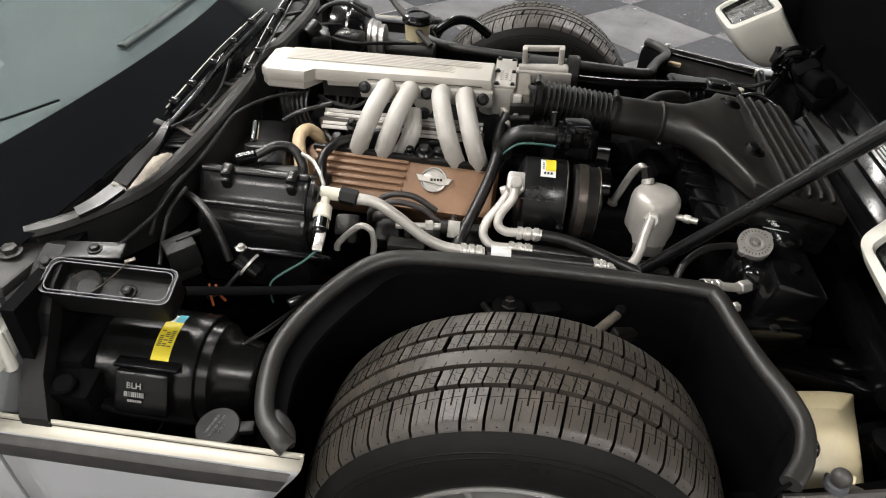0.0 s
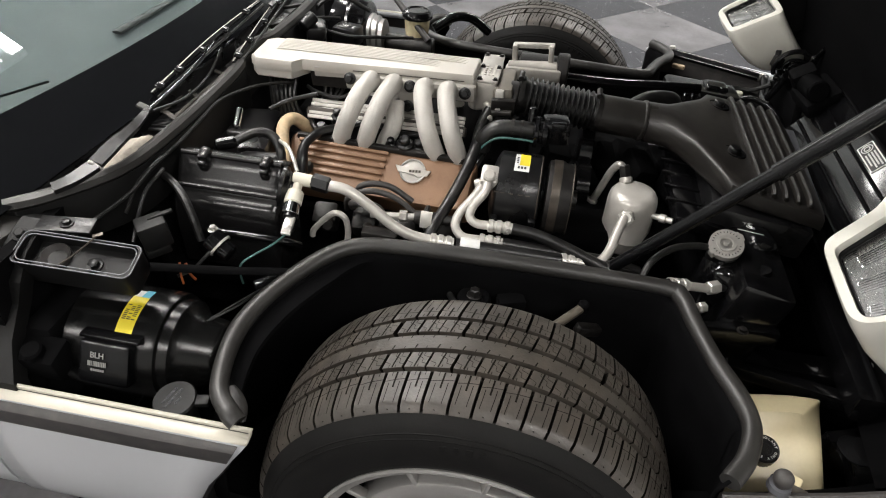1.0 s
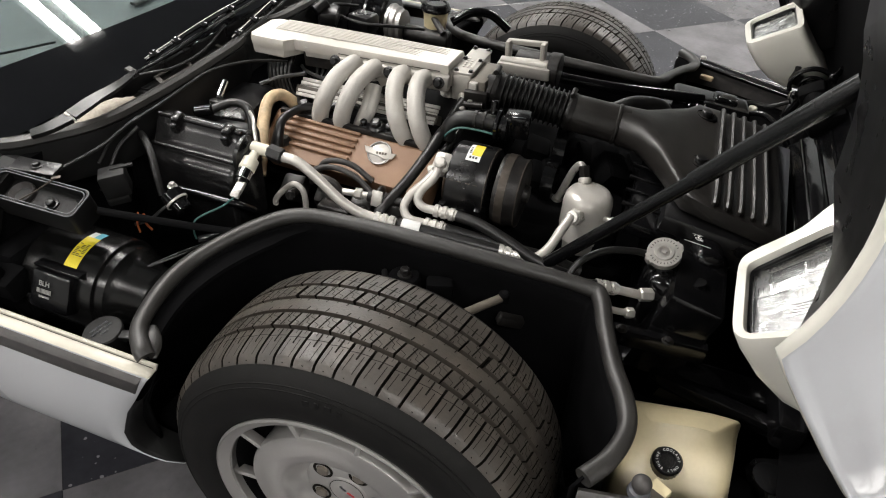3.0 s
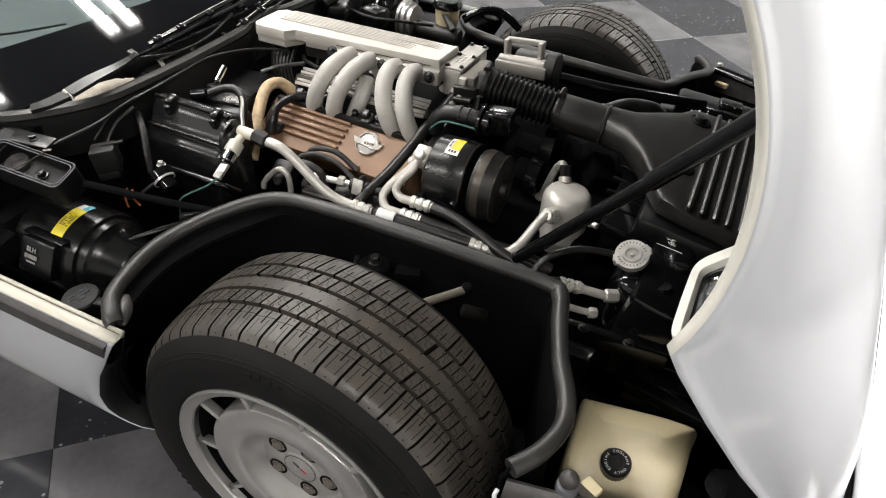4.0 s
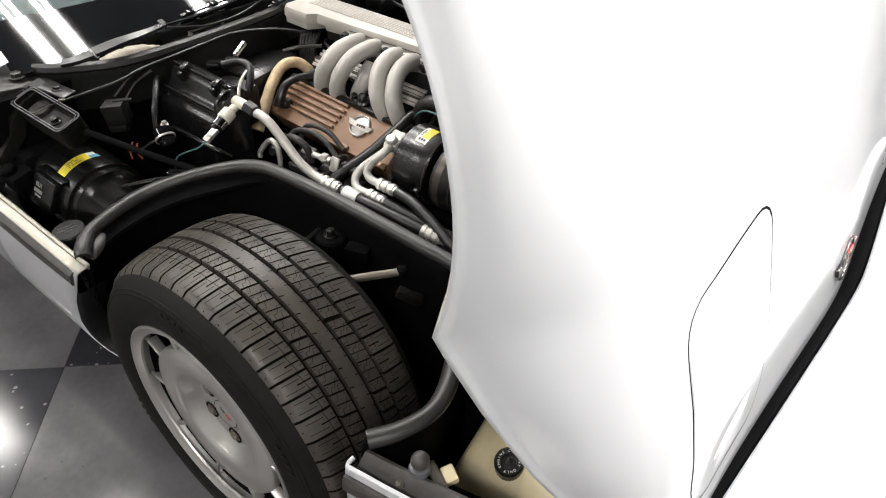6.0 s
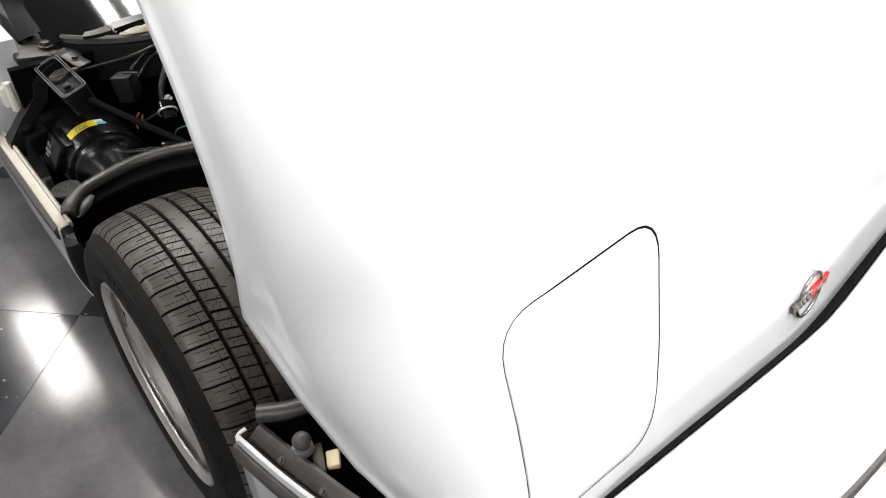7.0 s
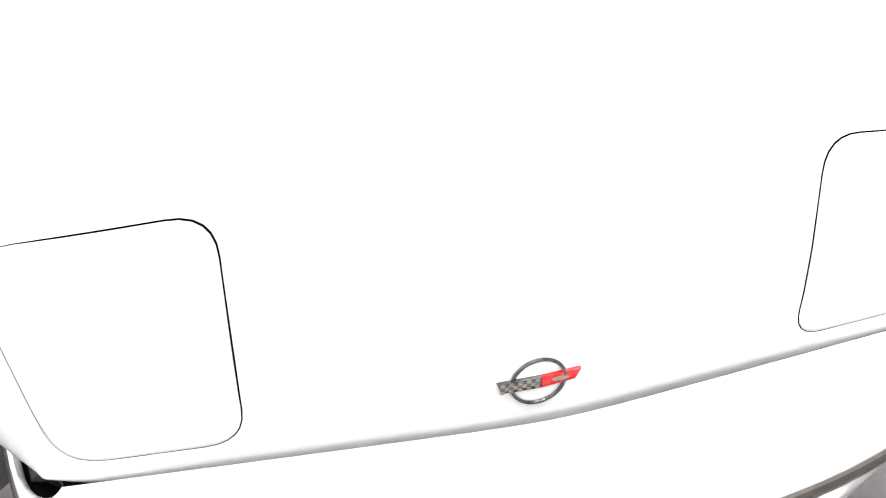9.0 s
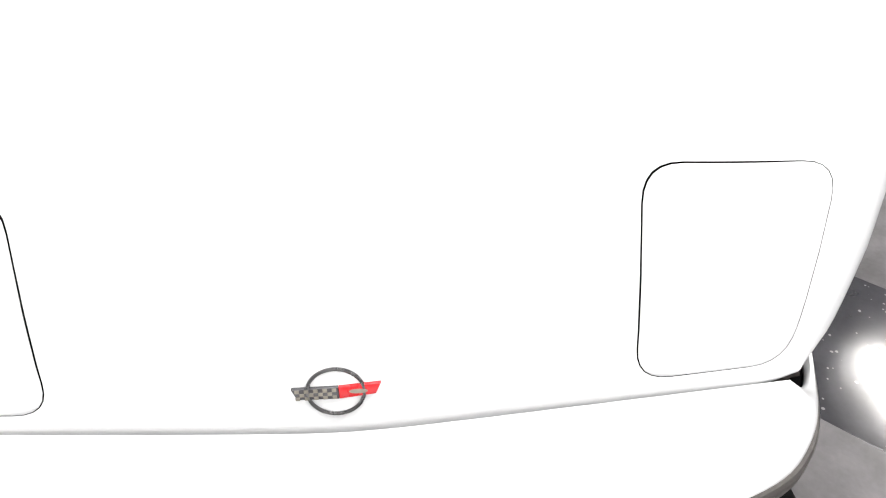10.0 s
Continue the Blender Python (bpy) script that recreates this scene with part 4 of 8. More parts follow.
for side in (-1, 1):
    path = [V((x, y * -side, z)) for x, y, z in NEAR_SEAL]
    curve = spline(path, 5)
    bm = bmesh.new()
    loops = []
    for i, p in enumerate(curve):
        q = V((p.x * 0.965, p.y + side * (0.012 if abs(p.y) < 0.7 else 0.0), p.z - 0.03))
        r = V((p.x * 0.98 - 0.05 * (p.x < -0.3), side * min(abs(p.y) + 0.01, 0.835), 0.40))
        s = V((p.x * 1.0 - 0.08 * (p.x < -0.3), side * min(abs(p.y) + 0.02, 0.800), 0.20))
        loops.append([p + V((0, 0, 0.004)), q, r, s])
    rings(bm, loops, closed=False, cap=False)
    house = part("wheel_housing", bm, M_matte, car, "black plastic wheel housing with a thick rubber edge", sharp=60)
    mod = house.modifiers.new("thickness", "SOLIDIFY")
    mod.thickness, mod.offset = 0.005, 0
    bm = bmesh.new()
    tube(bm, path, lambda t: 0.0145 + 0.002 * math.sin(t * 40) * 0.3, 14, 6, flat=0.9)
    part("edge_seal", bm, M_seal, house, "thick black rubber edge seal")
    bm = bmesh.new()
    fl = [V((p.x * 0.965, p.y + side * 0.008, p.z - 0.022)) for p in curve if p.x < -0.2 and abs(p.y) < 0.835]
    fade = [min(1.0, (len(fl) - i) / 9) for i in range(len(fl))]
    rings(bm, [[p + V((0, 0, 0.008)), p + V((0.022 * k, side * 0.012 * k, 0.0)), p + V((0.024 * k, side * 0.012 * k, -0.006)), p + V((0, 0, -0.004))] for p, k in zip(fl, fade)], closed=True, cap=True)
    part("inner_flange", bm, M_matte, house)
    # flared foot at the seal's rear end
    bm = bmesh.new()
    tube(bm, [(x, -side * y, z) for x, y, z in ((-0.360, -0.790, 0.538), (-0.346, -0.806, 0.535), (-0.332, -0.822, 0.530), (-0.322, -0.834, 0.524))], lambda t: 0.010 + 0.008 * math.sin(math.pi * t) - 0.005 * t, 12, 6, flat=0.55)
    part("seal_foot", bm, M_seal, house, "flared rubber foot at the seal's end")

# closed black sheets added below, so that no floor shows through the bay
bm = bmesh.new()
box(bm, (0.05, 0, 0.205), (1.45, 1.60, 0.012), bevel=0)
part("under_tray", bm, M_matte, car, "black sheet added to close the bay from below")
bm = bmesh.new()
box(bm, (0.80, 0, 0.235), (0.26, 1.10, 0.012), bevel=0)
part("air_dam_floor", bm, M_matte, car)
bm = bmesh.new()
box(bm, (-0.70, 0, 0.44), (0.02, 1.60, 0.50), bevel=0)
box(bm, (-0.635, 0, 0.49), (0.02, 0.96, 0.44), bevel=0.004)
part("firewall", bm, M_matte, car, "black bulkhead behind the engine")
for side in (-1, 1):
    bm = bmesh.new()
    box(bm, (0.30, side * 0.40, 0.37), (1.0, 0.06, 0.09), bevel=0.01)
    box(bm, (-0.42, side * 0.43, 0.42), (0.5, 0.06, 0.10), bevel=0.01)
    part("frame_rail", bm, M_gloss, car, "black steel frame rail")
    # steering arm, rods and brake hose behind the tyre
    bm = bmesh.new()
    tube(bm, [(0.03, side * 0.64, 0.530), (0.09, side * 0.575, 0.545), (0.150, side * 0.505, 0.552)], 0.0078, 12)
    part("track_rod", bm, M_rod, car, "rusty steel track rod behind the tyre")
    bm = bmesh.new()
    cyl(bm, (0.153, side * 0.502, 0.540), (0.153, side * 0.502, 0.564), 0.010, 16, 0.004)
    part("rod_end", bm, M_matte, car)
    damper = empty("shock_absorber")
    damper.parent = car
    pieces(damper, [("damper_body", cyl, ((-0.035, side * 0.50, 0.44), (-0.035, side * 0.50, 0.535), 0.030, 20, 0.004), M_matte),
                    ("brake_hose", tube, ([(-0.08, side * 0.49, 0.52), (-0.04, side * 0.56, 0.54), (0.03, side * 0.55, 0.50)], 0.006, 8), M_hose),
                    ("top_nut", bolt, ((-0.035, side * 0.50, 0.535), (0, 0, 1), 0.009, 0.012), M_grime), ("mount", box, ((0.03, side * 0.49, 0.52), (0.05, 0.03, 0.035), (0, 0, 20), 0.006), M_matte),
                    ("link", box, ((0.17, side * 0.50, 0.50), (0.05, 0.02, 0.02), (0, 20, 30), 0.004), M_grime)])

# ---------------------------------------------------------------- cowl, windscreen and wipers
def screen_base(y):
    return V((-0.700 - 0.20 * y * y, y, 0.778 - 0.105 * y * y))


def screen_point(y, s, lift=0.0):
    """A point on the glass, s running from 0 at the cowl to 1 near the roof."""
    b = screen_base(y)
    return V((b.x - 0.86 * s + 0.05 * y * y * s, y * (1 - 0.12 * s), b.z + 0.43 * s - 0.035 * s * s + lift))


def glass_sheet(s0, s1, rows, cols, lift=0.0):
    bm = bmesh.new()
    loops = []
    for k in range(rows + 1):
        row = []
        for j in range(cols + 1):
            y = -0.70 + 1.40 * j / cols
            lo, hi = (f(y) if callable(f) else f for f in (s0, s1))
            row.append(screen_point(y, lo + (hi - lo) * k / rows, lift))
        loops.append(row)
    rings(bm, loops, closed=False, cap=False)
    return bm


def border_edge(y):
    """How far up the glass the printed black border reaches."""
    return 0.058 + 0.10 * y * y


screen = part("windscreen", glass_sheet(-0.055, 1.0, 15, 28), M_screen, car, "large raked windscreen with a wide black border")
mod = screen.modifiers.new("thickness", "SOLIDIFY")
mod.thickness, mod.offset = 0.005, -1
screen.visible_shadow = False
part("black_border", glass_sheet(-0.056, border_edge, 6, 36, 0.0012), M_frit, screen, "glossy black printed glass border")
bm = bmesh.new()
loops = []
for s in (-0.02, 0.06, 0.10, 0.3, 0.7, 1.0):
    loops.append([V((screen_base(y).x - 0.055 - 0.75 * s, y * 0.95, screen_base(y).z - 0.020 + 0.022 * min(1, s * 10) + 0.02 * s)) for y in np.linspace(-0.70, 0.70, 25)])
rings(bm, loops, closed=False, cap=False)
dash = part("dashboard", bm, M_dash, car, "pale grey-green dashboard behind the windscreen")
mod = dash.modifiers.new("thickness", "SOLIDIFY")
mod.thickness, mod.offset = 0.02, -1
bm = bmesh.new()
tube(bm, [(-0.846, -0.166, 0.787), (-0.838, 0.0, 0.789), (-0.842, 0.20, 0.788)], 0.010, 10, 8, flat=0.35)
part("demister_vent", bm, M_black, dash, "long dark demister slot")
bm = bmesh.new()
tube(bm, [(-0.99, -0.56, 0.770), (-0.90, -0.49, 0.778), (-0.832, -0.405, 0.786)], 0.0022, 6, 8)
part("pad_seam", bm, M_matte, dash)
for side in (-1, 1):
    bm = bmesh.new()
    rings(bm, [[V((screen_base(0.72).x - 0.86 * s + a, side * (0.715 - 0.085 * s + b), screen_base(0.72).z + 0.40 * s + c)) for a, b, c in ((0.02, -0.02, 0.0), (0.02, 0.03, -0.01), (-0.04, 0.04, -0.03), (-0.05, -0.01, -0.03))]
               for s in (0.0, 0.3, 0.7, 1.0)], closed=True, cap=True)
    part("windscreen_pillar", bm, M_gloss, car, "black windscreen pillar")
# cowl trough in front of the glass
bm = bmesh.new()
loops = []
for y in np.linspace(-0.66, 0.66, 27):
    b = screen_point(y, -0.05)
    f = interp(abs(y), [(0, -0.625), (0.36, -0.628), (0.50, -0.650), (0.60, -0.700), (0.66, -0.752)])
    f = max(f, b.x + 0.012)
    loops.append([V((b.x - 0.02, y, b.z - 0.004)), V((b.x + 0.002, y, b.z - 0.012)), V((b.x + 0.006, y, b.z - 0.040)), V((f - 0.004, y, b.z - 0.045)), V((f, y, b.z - 0.030))])
rings(bm, loops, closed=False, cap=False)
cowl = part("cowl", bm, M_black, car, "black cowl trough under the windscreen with ribs and grilles")
mod = cowl.modifiers.new("thickness", "SOLIDIFY")
mod.thickness, mod.offset = 0.004, -1
COWL_SEAL = [(-0.775, -0.668, 0.712), (-0.748, -0.655, 0.710), (-0.700, -0.618, 0.714), (-0.636, -0.530, 0.720), (-0.614, -0.40, 0.725), (-0.607, -0.25, 0.730), (-0.607, -0.13, 0.735), (-0.626, -0.075, 0.738), (-0.617, 0.0, 0.740), (-0.598, 0.06, 0.740),
             (-0.598, 0.30, 0.736), (-0.640, 0.48, 0.724), (-0.705, 0.612, 0.714), (-0.760, 0.665, 0.710)]
bm = bmesh.new()
loops = []
sc = spline(COWL_SEAL, 7)
for i, p in enumerate(sc):
    d = (sc[min(i + 1, len(sc) - 1)] - sc[max(i - 1, 0)]).normalized()
    f = V((d.y, -d.x, 0)).normalized()
    loops.append([p + f * a + V((0, 0, z)) for a, z in ((-0.011, -0.012), (-0.012, -0.001), (-0.008, 0.006), (0.001, 0.008), (0.009, 0.004), (0.012, -0.006), (0.006, -0.014), (-0.004, -0.016))])
rings(bm, loops, closed=True, cap=True)
part("cowl_seal", bm, M_seal, cowl, "dark grey rubber hood seal along the cowl")
bm = bmesh.new()
rings(bm, [[V((p.x + a, p.y, p.z + z)) for a, z in ((-0.006, -0.010), (0.010, -0.012), (0.016, -0.045), (0.016, -0.095), (0.004, -0.10), (-0.010, -0.03))] for p in sc], closed=True, cap=True)
part("cowl_front", bm, M_flank, cowl, "black front wall of the cowl under its seal")
for y in (0.02, 0.16, 0.30, 0.42):
    bm = bmesh.new()
    b = screen_point(y, -0.05)
    box(bm, ((b.x - 0.625) / 2, y, 0.716), (abs(b.x + 0.625) + 0.01, 0.008, 0.008), (0, -6, 28), 0.0015)
    part("cowl_rib", bm, M_seal, cowl)
# dusty lattice over the near intake: long rails and slanted cross bars
for p_, q_, wide_ in (((-0.639, -0.350, 0.7175), (-0.632, -0.110, 0.7205), 0.0075), ((-0.672, -0.335, 0.7175), (-0.662, -0.105, 0.7215), 0.0050), ((-0.623, -0.385, 0.7160), (-0.622, -0.105, 0.7190), 0.0060),
                      ((-0.669, -0.236, 0.7190), (-0.620, -0.269, 0.7180), 0.0085), ((-0.668, -0.330, 0.7175), (-0.620, -0.360, 0.7165), 0.0100), ((-0.660, -0.138, 0.7205), (-0.618, -0.154, 0.7190), 0.0100)):
    p_, q_ = V(p_), V(q_)
    bm = bmesh.new()
    box(bm, (0, 0, 0), ((q_ - p_).length, wide_, 0.004), bevel=0.001)
    bm.transform(basis((p_ + q_) / 2, q_ - p_, (-(q_ - p_).y, (q_ - p_).x, 0)))
    part("cowl_rail", bm, M_dustbar, cowl, "dusty grey bar of the intake lattice")
bm = bmesh.new()
for k in range(52):
    box(bm, (-0.648, -0.375 + 0.0052 * k, 0.7115 + 0.00006 * k), (0.048, 0.0022, 0.006), (0, -4, 0), 0)
box(bm, (-0.648, -0.24, 0.708), (0.054, 0.29, 0.004), (0, -4, 0), 0.001)
part("cowl_grille", bm, M_black, cowl, "fine-slotted black air intake grille")
bm = bmesh.new()
pts = []
for i in range(19):
    t = i / 18
    row = []
    cx, cy = -0.664 + 0.026 * t, -0.560 + 0.130 * t
    wide_ = 0.026 * math.sin(math.pi * (0.12 + 0.8 * t))
    for j in range(9):
        u = j / 8 - 0.5
        rr = random.Random(i * 31 + j)
        row.append(V((cx + u * 2 * wide_ + 0.003 * (rr.random() - 0.5), cy - u * wide_ * 0.9, 0.719 + 0.014 * (1 - 4 * u * u) * math.sin(math.pi * (0.05 + 0.9 * t)) + 0.004 * rr.random())))
    pts.append(row)
rings(bm, pts, closed=False, cap=False)
part("foam_packing", bm, M_insul, cowl, "dirty pale foam packing in the cowl corner", sharp=80)


def strip(bm, pts, widths, thick=0.003, up=(0.35, 0, 1)):
    """A flat bar of changing width along pts."""
    P = spline(pts, 5)
    loops = []
    n = len(P) - 1
    for i, p in enumerate(P):
        d = (P[min(i + 1, n)] - P[max(i - 1, 0)]).normalized()
        w = d.cross(V(up)).normalized()
        h = w.cross(d).normalized()
        k = interp(i / n, widths) / 2
        loops.append([p - w * k - h * thick, p - w * k * 0.92 + h * thick, p + w * k * 0.92 + h * thick, p + w * k - h * thick])
    rings(bm, loops, True, True)


def wiper_blade(root, a, b):
    a, b = V(a), V(b)
    mid = a.lerp(b, 0.5) + V((0, 0, 0.006))
    blade = root
    bm = bmesh.new()
    strip(bm, [a, mid, b], [(0, 0.006), (0.5, 0.011), (1, 0.006)], 0.0022)
    part("blade_spine", bm, M_gloss, blade, "glossy black wiper spine")
    bm = bmesh.new()
    tube(bm, [a + V((-0.002, 0, 0.0025)), mid + V((-0.004, 0, 0.0025)), b + V((-0.002, 0, 0.0025))], 0.0016, 6, 6)
    part("spine_edge", bm, M_tube, blade)
    bm = bmesh.new()
    tube(bm, [a + V((0.009, 0, -0.006)), a.lerp(b, 0.5) + V((0.011, 0, -0.004)), b + V((0.009, 0, -0.006))], 0.0028, 6, 6)
    part("rubber_lip", bm, M_hose, blade)
    for t in (0.05, 0.20, 0.40, 0.62, 0.84):
        p = a.lerp(b, t) + V((0.002, 0, 0.004))
        bm = bmesh.new()
        box(bm, p, (0.014, 0.020, 0.008), (0, 20, 5), 0.002)
        part("claw", bm, M_gloss, blade)


near_wiper = empty("wiper")
near_wiper.parent = car
bm = bmesh.new()
strip(bm, [(-0.690, -0.628, 0.728), (-0.668, -0.607, 0.736), (-0.646, -0.576, 0.748)], [(0, 0.020), (1, 0.024)], 0.004)
part("arm_foot", bm, M_black, near_wiper)
bm = bmesh.new()
strip(bm, [(-0.646, -0.576, 0.750), (-0.643, -0.52, 0.757), (-0.641, -0.461, 0.760), (-0.652, -0.400, 0.760)], [(0, 0.023), (0.25, 0.023), (0.7, 0.015), (1, 0.010)], 0.004)
part("arm_channel", bm, M_black, near_wiper, "tapered flat wiper arm")
bm = bmesh.new()
cyl(bm, (-0.655, -0.580, 0.755), (-0.637, -0.572, 0.741), 0.0035, 10)
part("hinge_pin", bm, M_steel, near_wiper)
bm = bmesh.new()
tube(bm, [(-0.650, -0.410, 0.760), (-0.652, -0.33, 0.758), (-0.655, -0.22, 0.762), (-0.660, -0.12, 0.770), (-0.664, -0.066, 0.776)], 0.0042, 8, 6, flat=0.7)
part("arm_rod", bm, M_gloss, near_wiper)
bm = bmesh.new()
tube(bm, [(-0.645, -0.400, 0.756), (-0.640, -0.30, 0.735), (-0.640, -0.20, 0.737), (-0.655, -0.10, 0.755)], 0.0028, 8, 6)
part("washer_hose", bm, M_hose, near_wiper)
bm = bmesh.new()
box(bm, (-0.662, -0.398, 0.760), (0.024, 0.014, 0.005), (0, 20, 0), 0.001)
part("park_bracket", bm, M_seal, near_wiper)
bm = bmesh.new()
box(bm, (-0.664, -0.064, 0.768), (0.020, 0.024, 0.012), (0, 20, 10), 0.003)
part("blade_clip", bm, M_seal, near_wiper)
wiper_blade(near_wiper, (-0.679, -0.338, 0.756), (-0.648, 0.10, 0.792))
far_wiper = empty("wiper")
far_wiper.parent = car
bm = bmesh.new()
strip(bm, [(-0.645, 0.34, 0.760), (-0.640, 0.24, 0.772), (-0.632, 0.12, 0.776)], [(0, 0.022), (1, 0.010)], 0.004)
part("arm_channel", bm, M_black, far_wiper)
wiper_blade(far_wiper, (-0.614, -0.133, 0.742), (-0.640, 0.34, 0.786))

# corner panel, fender brace and plenum tray beside the bulkhead
for side in (-1, 1):
    bm = bmesh.new()
    loops = []
    for t, (x, y, z) in enumerate([(-0.700, 0.672, 0.702), (-0.700, 0.730, 0.682), (-0.690, 0.765, 0.655), (-0.695, 0.775, 0.62), (-0.690, 0.815, 0.585), (-0.675, 0.858, 0.545), (-0.67, 0.862, 0.52)]):
        w = (0.019, 0.022, 0.018, 0.015, 0.016, 0.021, 0.021)[t]
        loops.append([V((x - w, side * y, z)), V((x + w, side * y, z)), V((x + w, side * (y - 0.025), z - 0.012)), V((x - w, side * (y - 0.025), z - 0.012))])
    rings(bm, loops, closed=True, cap=True)
    bolt(bm, (-0.70, side * 0.705, 0.694), (0, side * 0.3, 1), 0.008, 0.006)
    part("fender_brace", bm, M_flank, car, "black bracket stepping down to the sill", sharp=30)
    bm = bmesh.new()
    box(bm, (-0.775, side * 0.715, 0.690), (0.11, 0.12, 0.02), (side * 8, 6, 0), 0.006)
    bolt(bm, (-0.755, side * 0.70, 0.701), (0, 0, 1), 0.011, 0.008)
    bolt(bm, (-0.80, side * 0.735, 0.704), (0, 0, 1), 0.010, 0.006)
    part("corner_panel", bm, M_seal, car, "dark grey corner panel with bolts")
    bm = bmesh.new()
    box(bm, (-0.648, side * 0.672, 0.698), (0.085, 0.032, 0.006), (side * -10, 0, 8), 0.003)
    bolt(bm, (-0.646, side * 0.672, 0.701), (0, 0, 1), 0.007, 0.005)
    part("seal_bracket", bm, M_black, car)


def cable(name, pts, r, mat, label="", seg=8):
    bm = bmesh.new()
    tube(bm, pts, r, seg, 8)
    return part(name, bm, mat, car, label)


# ---------------------------------------------------------------- engine: long block, intake, covers
bm = bmesh.new()
box(bm, (-0.27, 0, 0.45), (0.52, 0.50, 0.22), bevel=0.03, taper=(1, 0.7))
box(bm, (-0.27, 0, 0.58), (0.50, 0.30, 0.06), bevel=0.01)
part("engine_block", bm, M_matte, car, "dark grimy engine block", sharp=30)

# plenum: a cast box with a raised rear corner, ribs along its top and a side pocket
def plenum():
    def cast(out, levels, cx, cy):
        bm = bmesh.new()
        rings(bm, [[V((cx + (x - cx) * (1 - (1 - g) * 0.5), cy + (y - cy) * g, z - 0.006 + 0.010 * (x + 0.6) / 0.5)) for x, y in out] for z, g in levels], True, True)
        return bm

    out = [(-0.590, -0.098), (-0.575, -0.116), (-0.495, -0.118), (-0.478, -0.098), (-0.378, -0.097), (-0.300, -0.094), (-0.114, -0.088), (-0.111, 0.006), (-0.30, 0.004), (-0.575, 0.002), (-0.590, -0.012)]
    bm = cast(out, ((0.733, 0.985), (0.737, 1.0), (0.747, 1.002), (0.754, 0.992), (0.757, 0.97)), -0.345, -0.05)
    ob = part("plenum", bm, M_plenum, car, "pale silver cast intake plenum with lengthwise ribs", sharp=30)
    low = [(-0.589, -0.096), (-0.574, -0.114), (-0.497, -0.116), (-0.468, -0.070), (-0.468, -0.005), (-0.574, -0.002), (-0.589, -0.012)]
    part("rear_box", cast(low, ((0.716, 0.95), (0.719, 0.985), (0.742, 0.995)), -0.53, -0.055), M_plenum, ob, sharp=25)
    # The chamber's dark colour paints the deep shade under the plenum.
    body = [(-0.470, -0.078), (-0.115, -0.074), (-0.112, 0.0), (-0.470, 0.0)]
    part("chamber", cast(body, ((0.690, 0.95), (0.737, 1.0)), -0.3, -0.04), M_grime, ob, sharp=25)
    # The bed's darker grey puts the shade between the ribs into the colour.
    bm = bmesh.new()
    bed = [(-0.543, -0.0570), (-0.245, -0.0570), (-0.225, -0.034), (-0.185, -0.022), (-0.170, -0.001), (-0.545, -0.002)]
    rings(bm, [[V((x, y, z0 - 0.006 + 0.010 * (x + 0.6) / 0.5)) for x, y in bed] for z0 in (0.7555, 0.7576)], True, True)
    part("rib_bed", bm, M_bed, ob)
    for k in range(8):
        y = -0.0560 + 0.0077 * k
        x1 = -0.235 if k < 4 else -0.18
        bm = bmesh.new()
        z = lambda x: 0.7520 + 0.010 * (x + 0.6) / 0.5
        tube(bm, [(-0.545, y, z(-0.545) - 0.001), (-0.53, y, z(-0.53) + 0.0004), (-0.34, y, z(-0.34) + 0.0006), (x1 - 0.06, y, z(x1 - 0.06) + 0.0004), (x1 + 0.02, y - 0.003, z(x1) + 0.0002), (x1 + 0.05, y - 0.007, z(x1) - 0.002)], 0.0019, 6, 4, flat=0.9)
        part("rib", bm, M_plenum, ob)
    bm = bmesh.new()
    box(bm, (-0.412, -0.088, 0.732), (0.084, 0.012, 0.026), (14, -2, 3), 0.002)
    part("side_pocket", bm, M_runner, ob)
    bm = bmesh.new()
    tube(bm, [(-0.368, -0.0975, 0.7415), (-0.25, -0.0945, 0.7440), (-0.133, -0.0895, 0.7460)], 0.0011, 6, 6)
    part("parting_line", bm, M_dirt, ob, "dark joint line along the casting")
    bm = bmesh.new()
    box(bm, (-0.120, -0.030, 0.728), (0.026, 0.100, 0.036), (0, -2, 0), 0.005)
    part("neck_flange", bm, M_plenum, ob)
    # flange under the plenum that carries the runners
    bm = bmesh.new()
    box(bm, (-0.245, -0.094, 0.722), (0.275, 0.022, 0.034), (0, -1.2, 0), 0.006)
    box(bm, (-0.245, 0.006, 0.722), (0.275, 0.022, 0.034), (0, -1.2, 0), 0.006)
    part("runner_flange", bm, M_alu, ob)
    bm = bmesh.new()
    plate(bm, [(-0.275, 0.712), (-0.262, 0.690), (-0.255, 0.676), (-0.240, 0.674), (-0.232, 0.684), (-0.222, 0.712)], 0.008, Matrix.Translation((0, -0.098, 0)) @ Matrix.Rotation(math.pi / 2, 4, "X"), 0.0015)
    part("flange_web", bm, M_alu, ob)
    bm = bmesh.new()
    bolt(bm, (-0.247, -0.107, 0.684), (0, -1, 0.2), 0.0085, 0.009)
    part("bolt", bm, M_black, ob, "black flange bolt")
    for x in (-0.372, -0.243, -0.128):
        bm = bmesh.new()
        bolt(bm, (x, -0.106, 0.728), (0, -1, 0.3), 0.0085, 0.009)
        part("bolt", bm, M_black, ob, "black flange bolt")
    return ob


plenum()

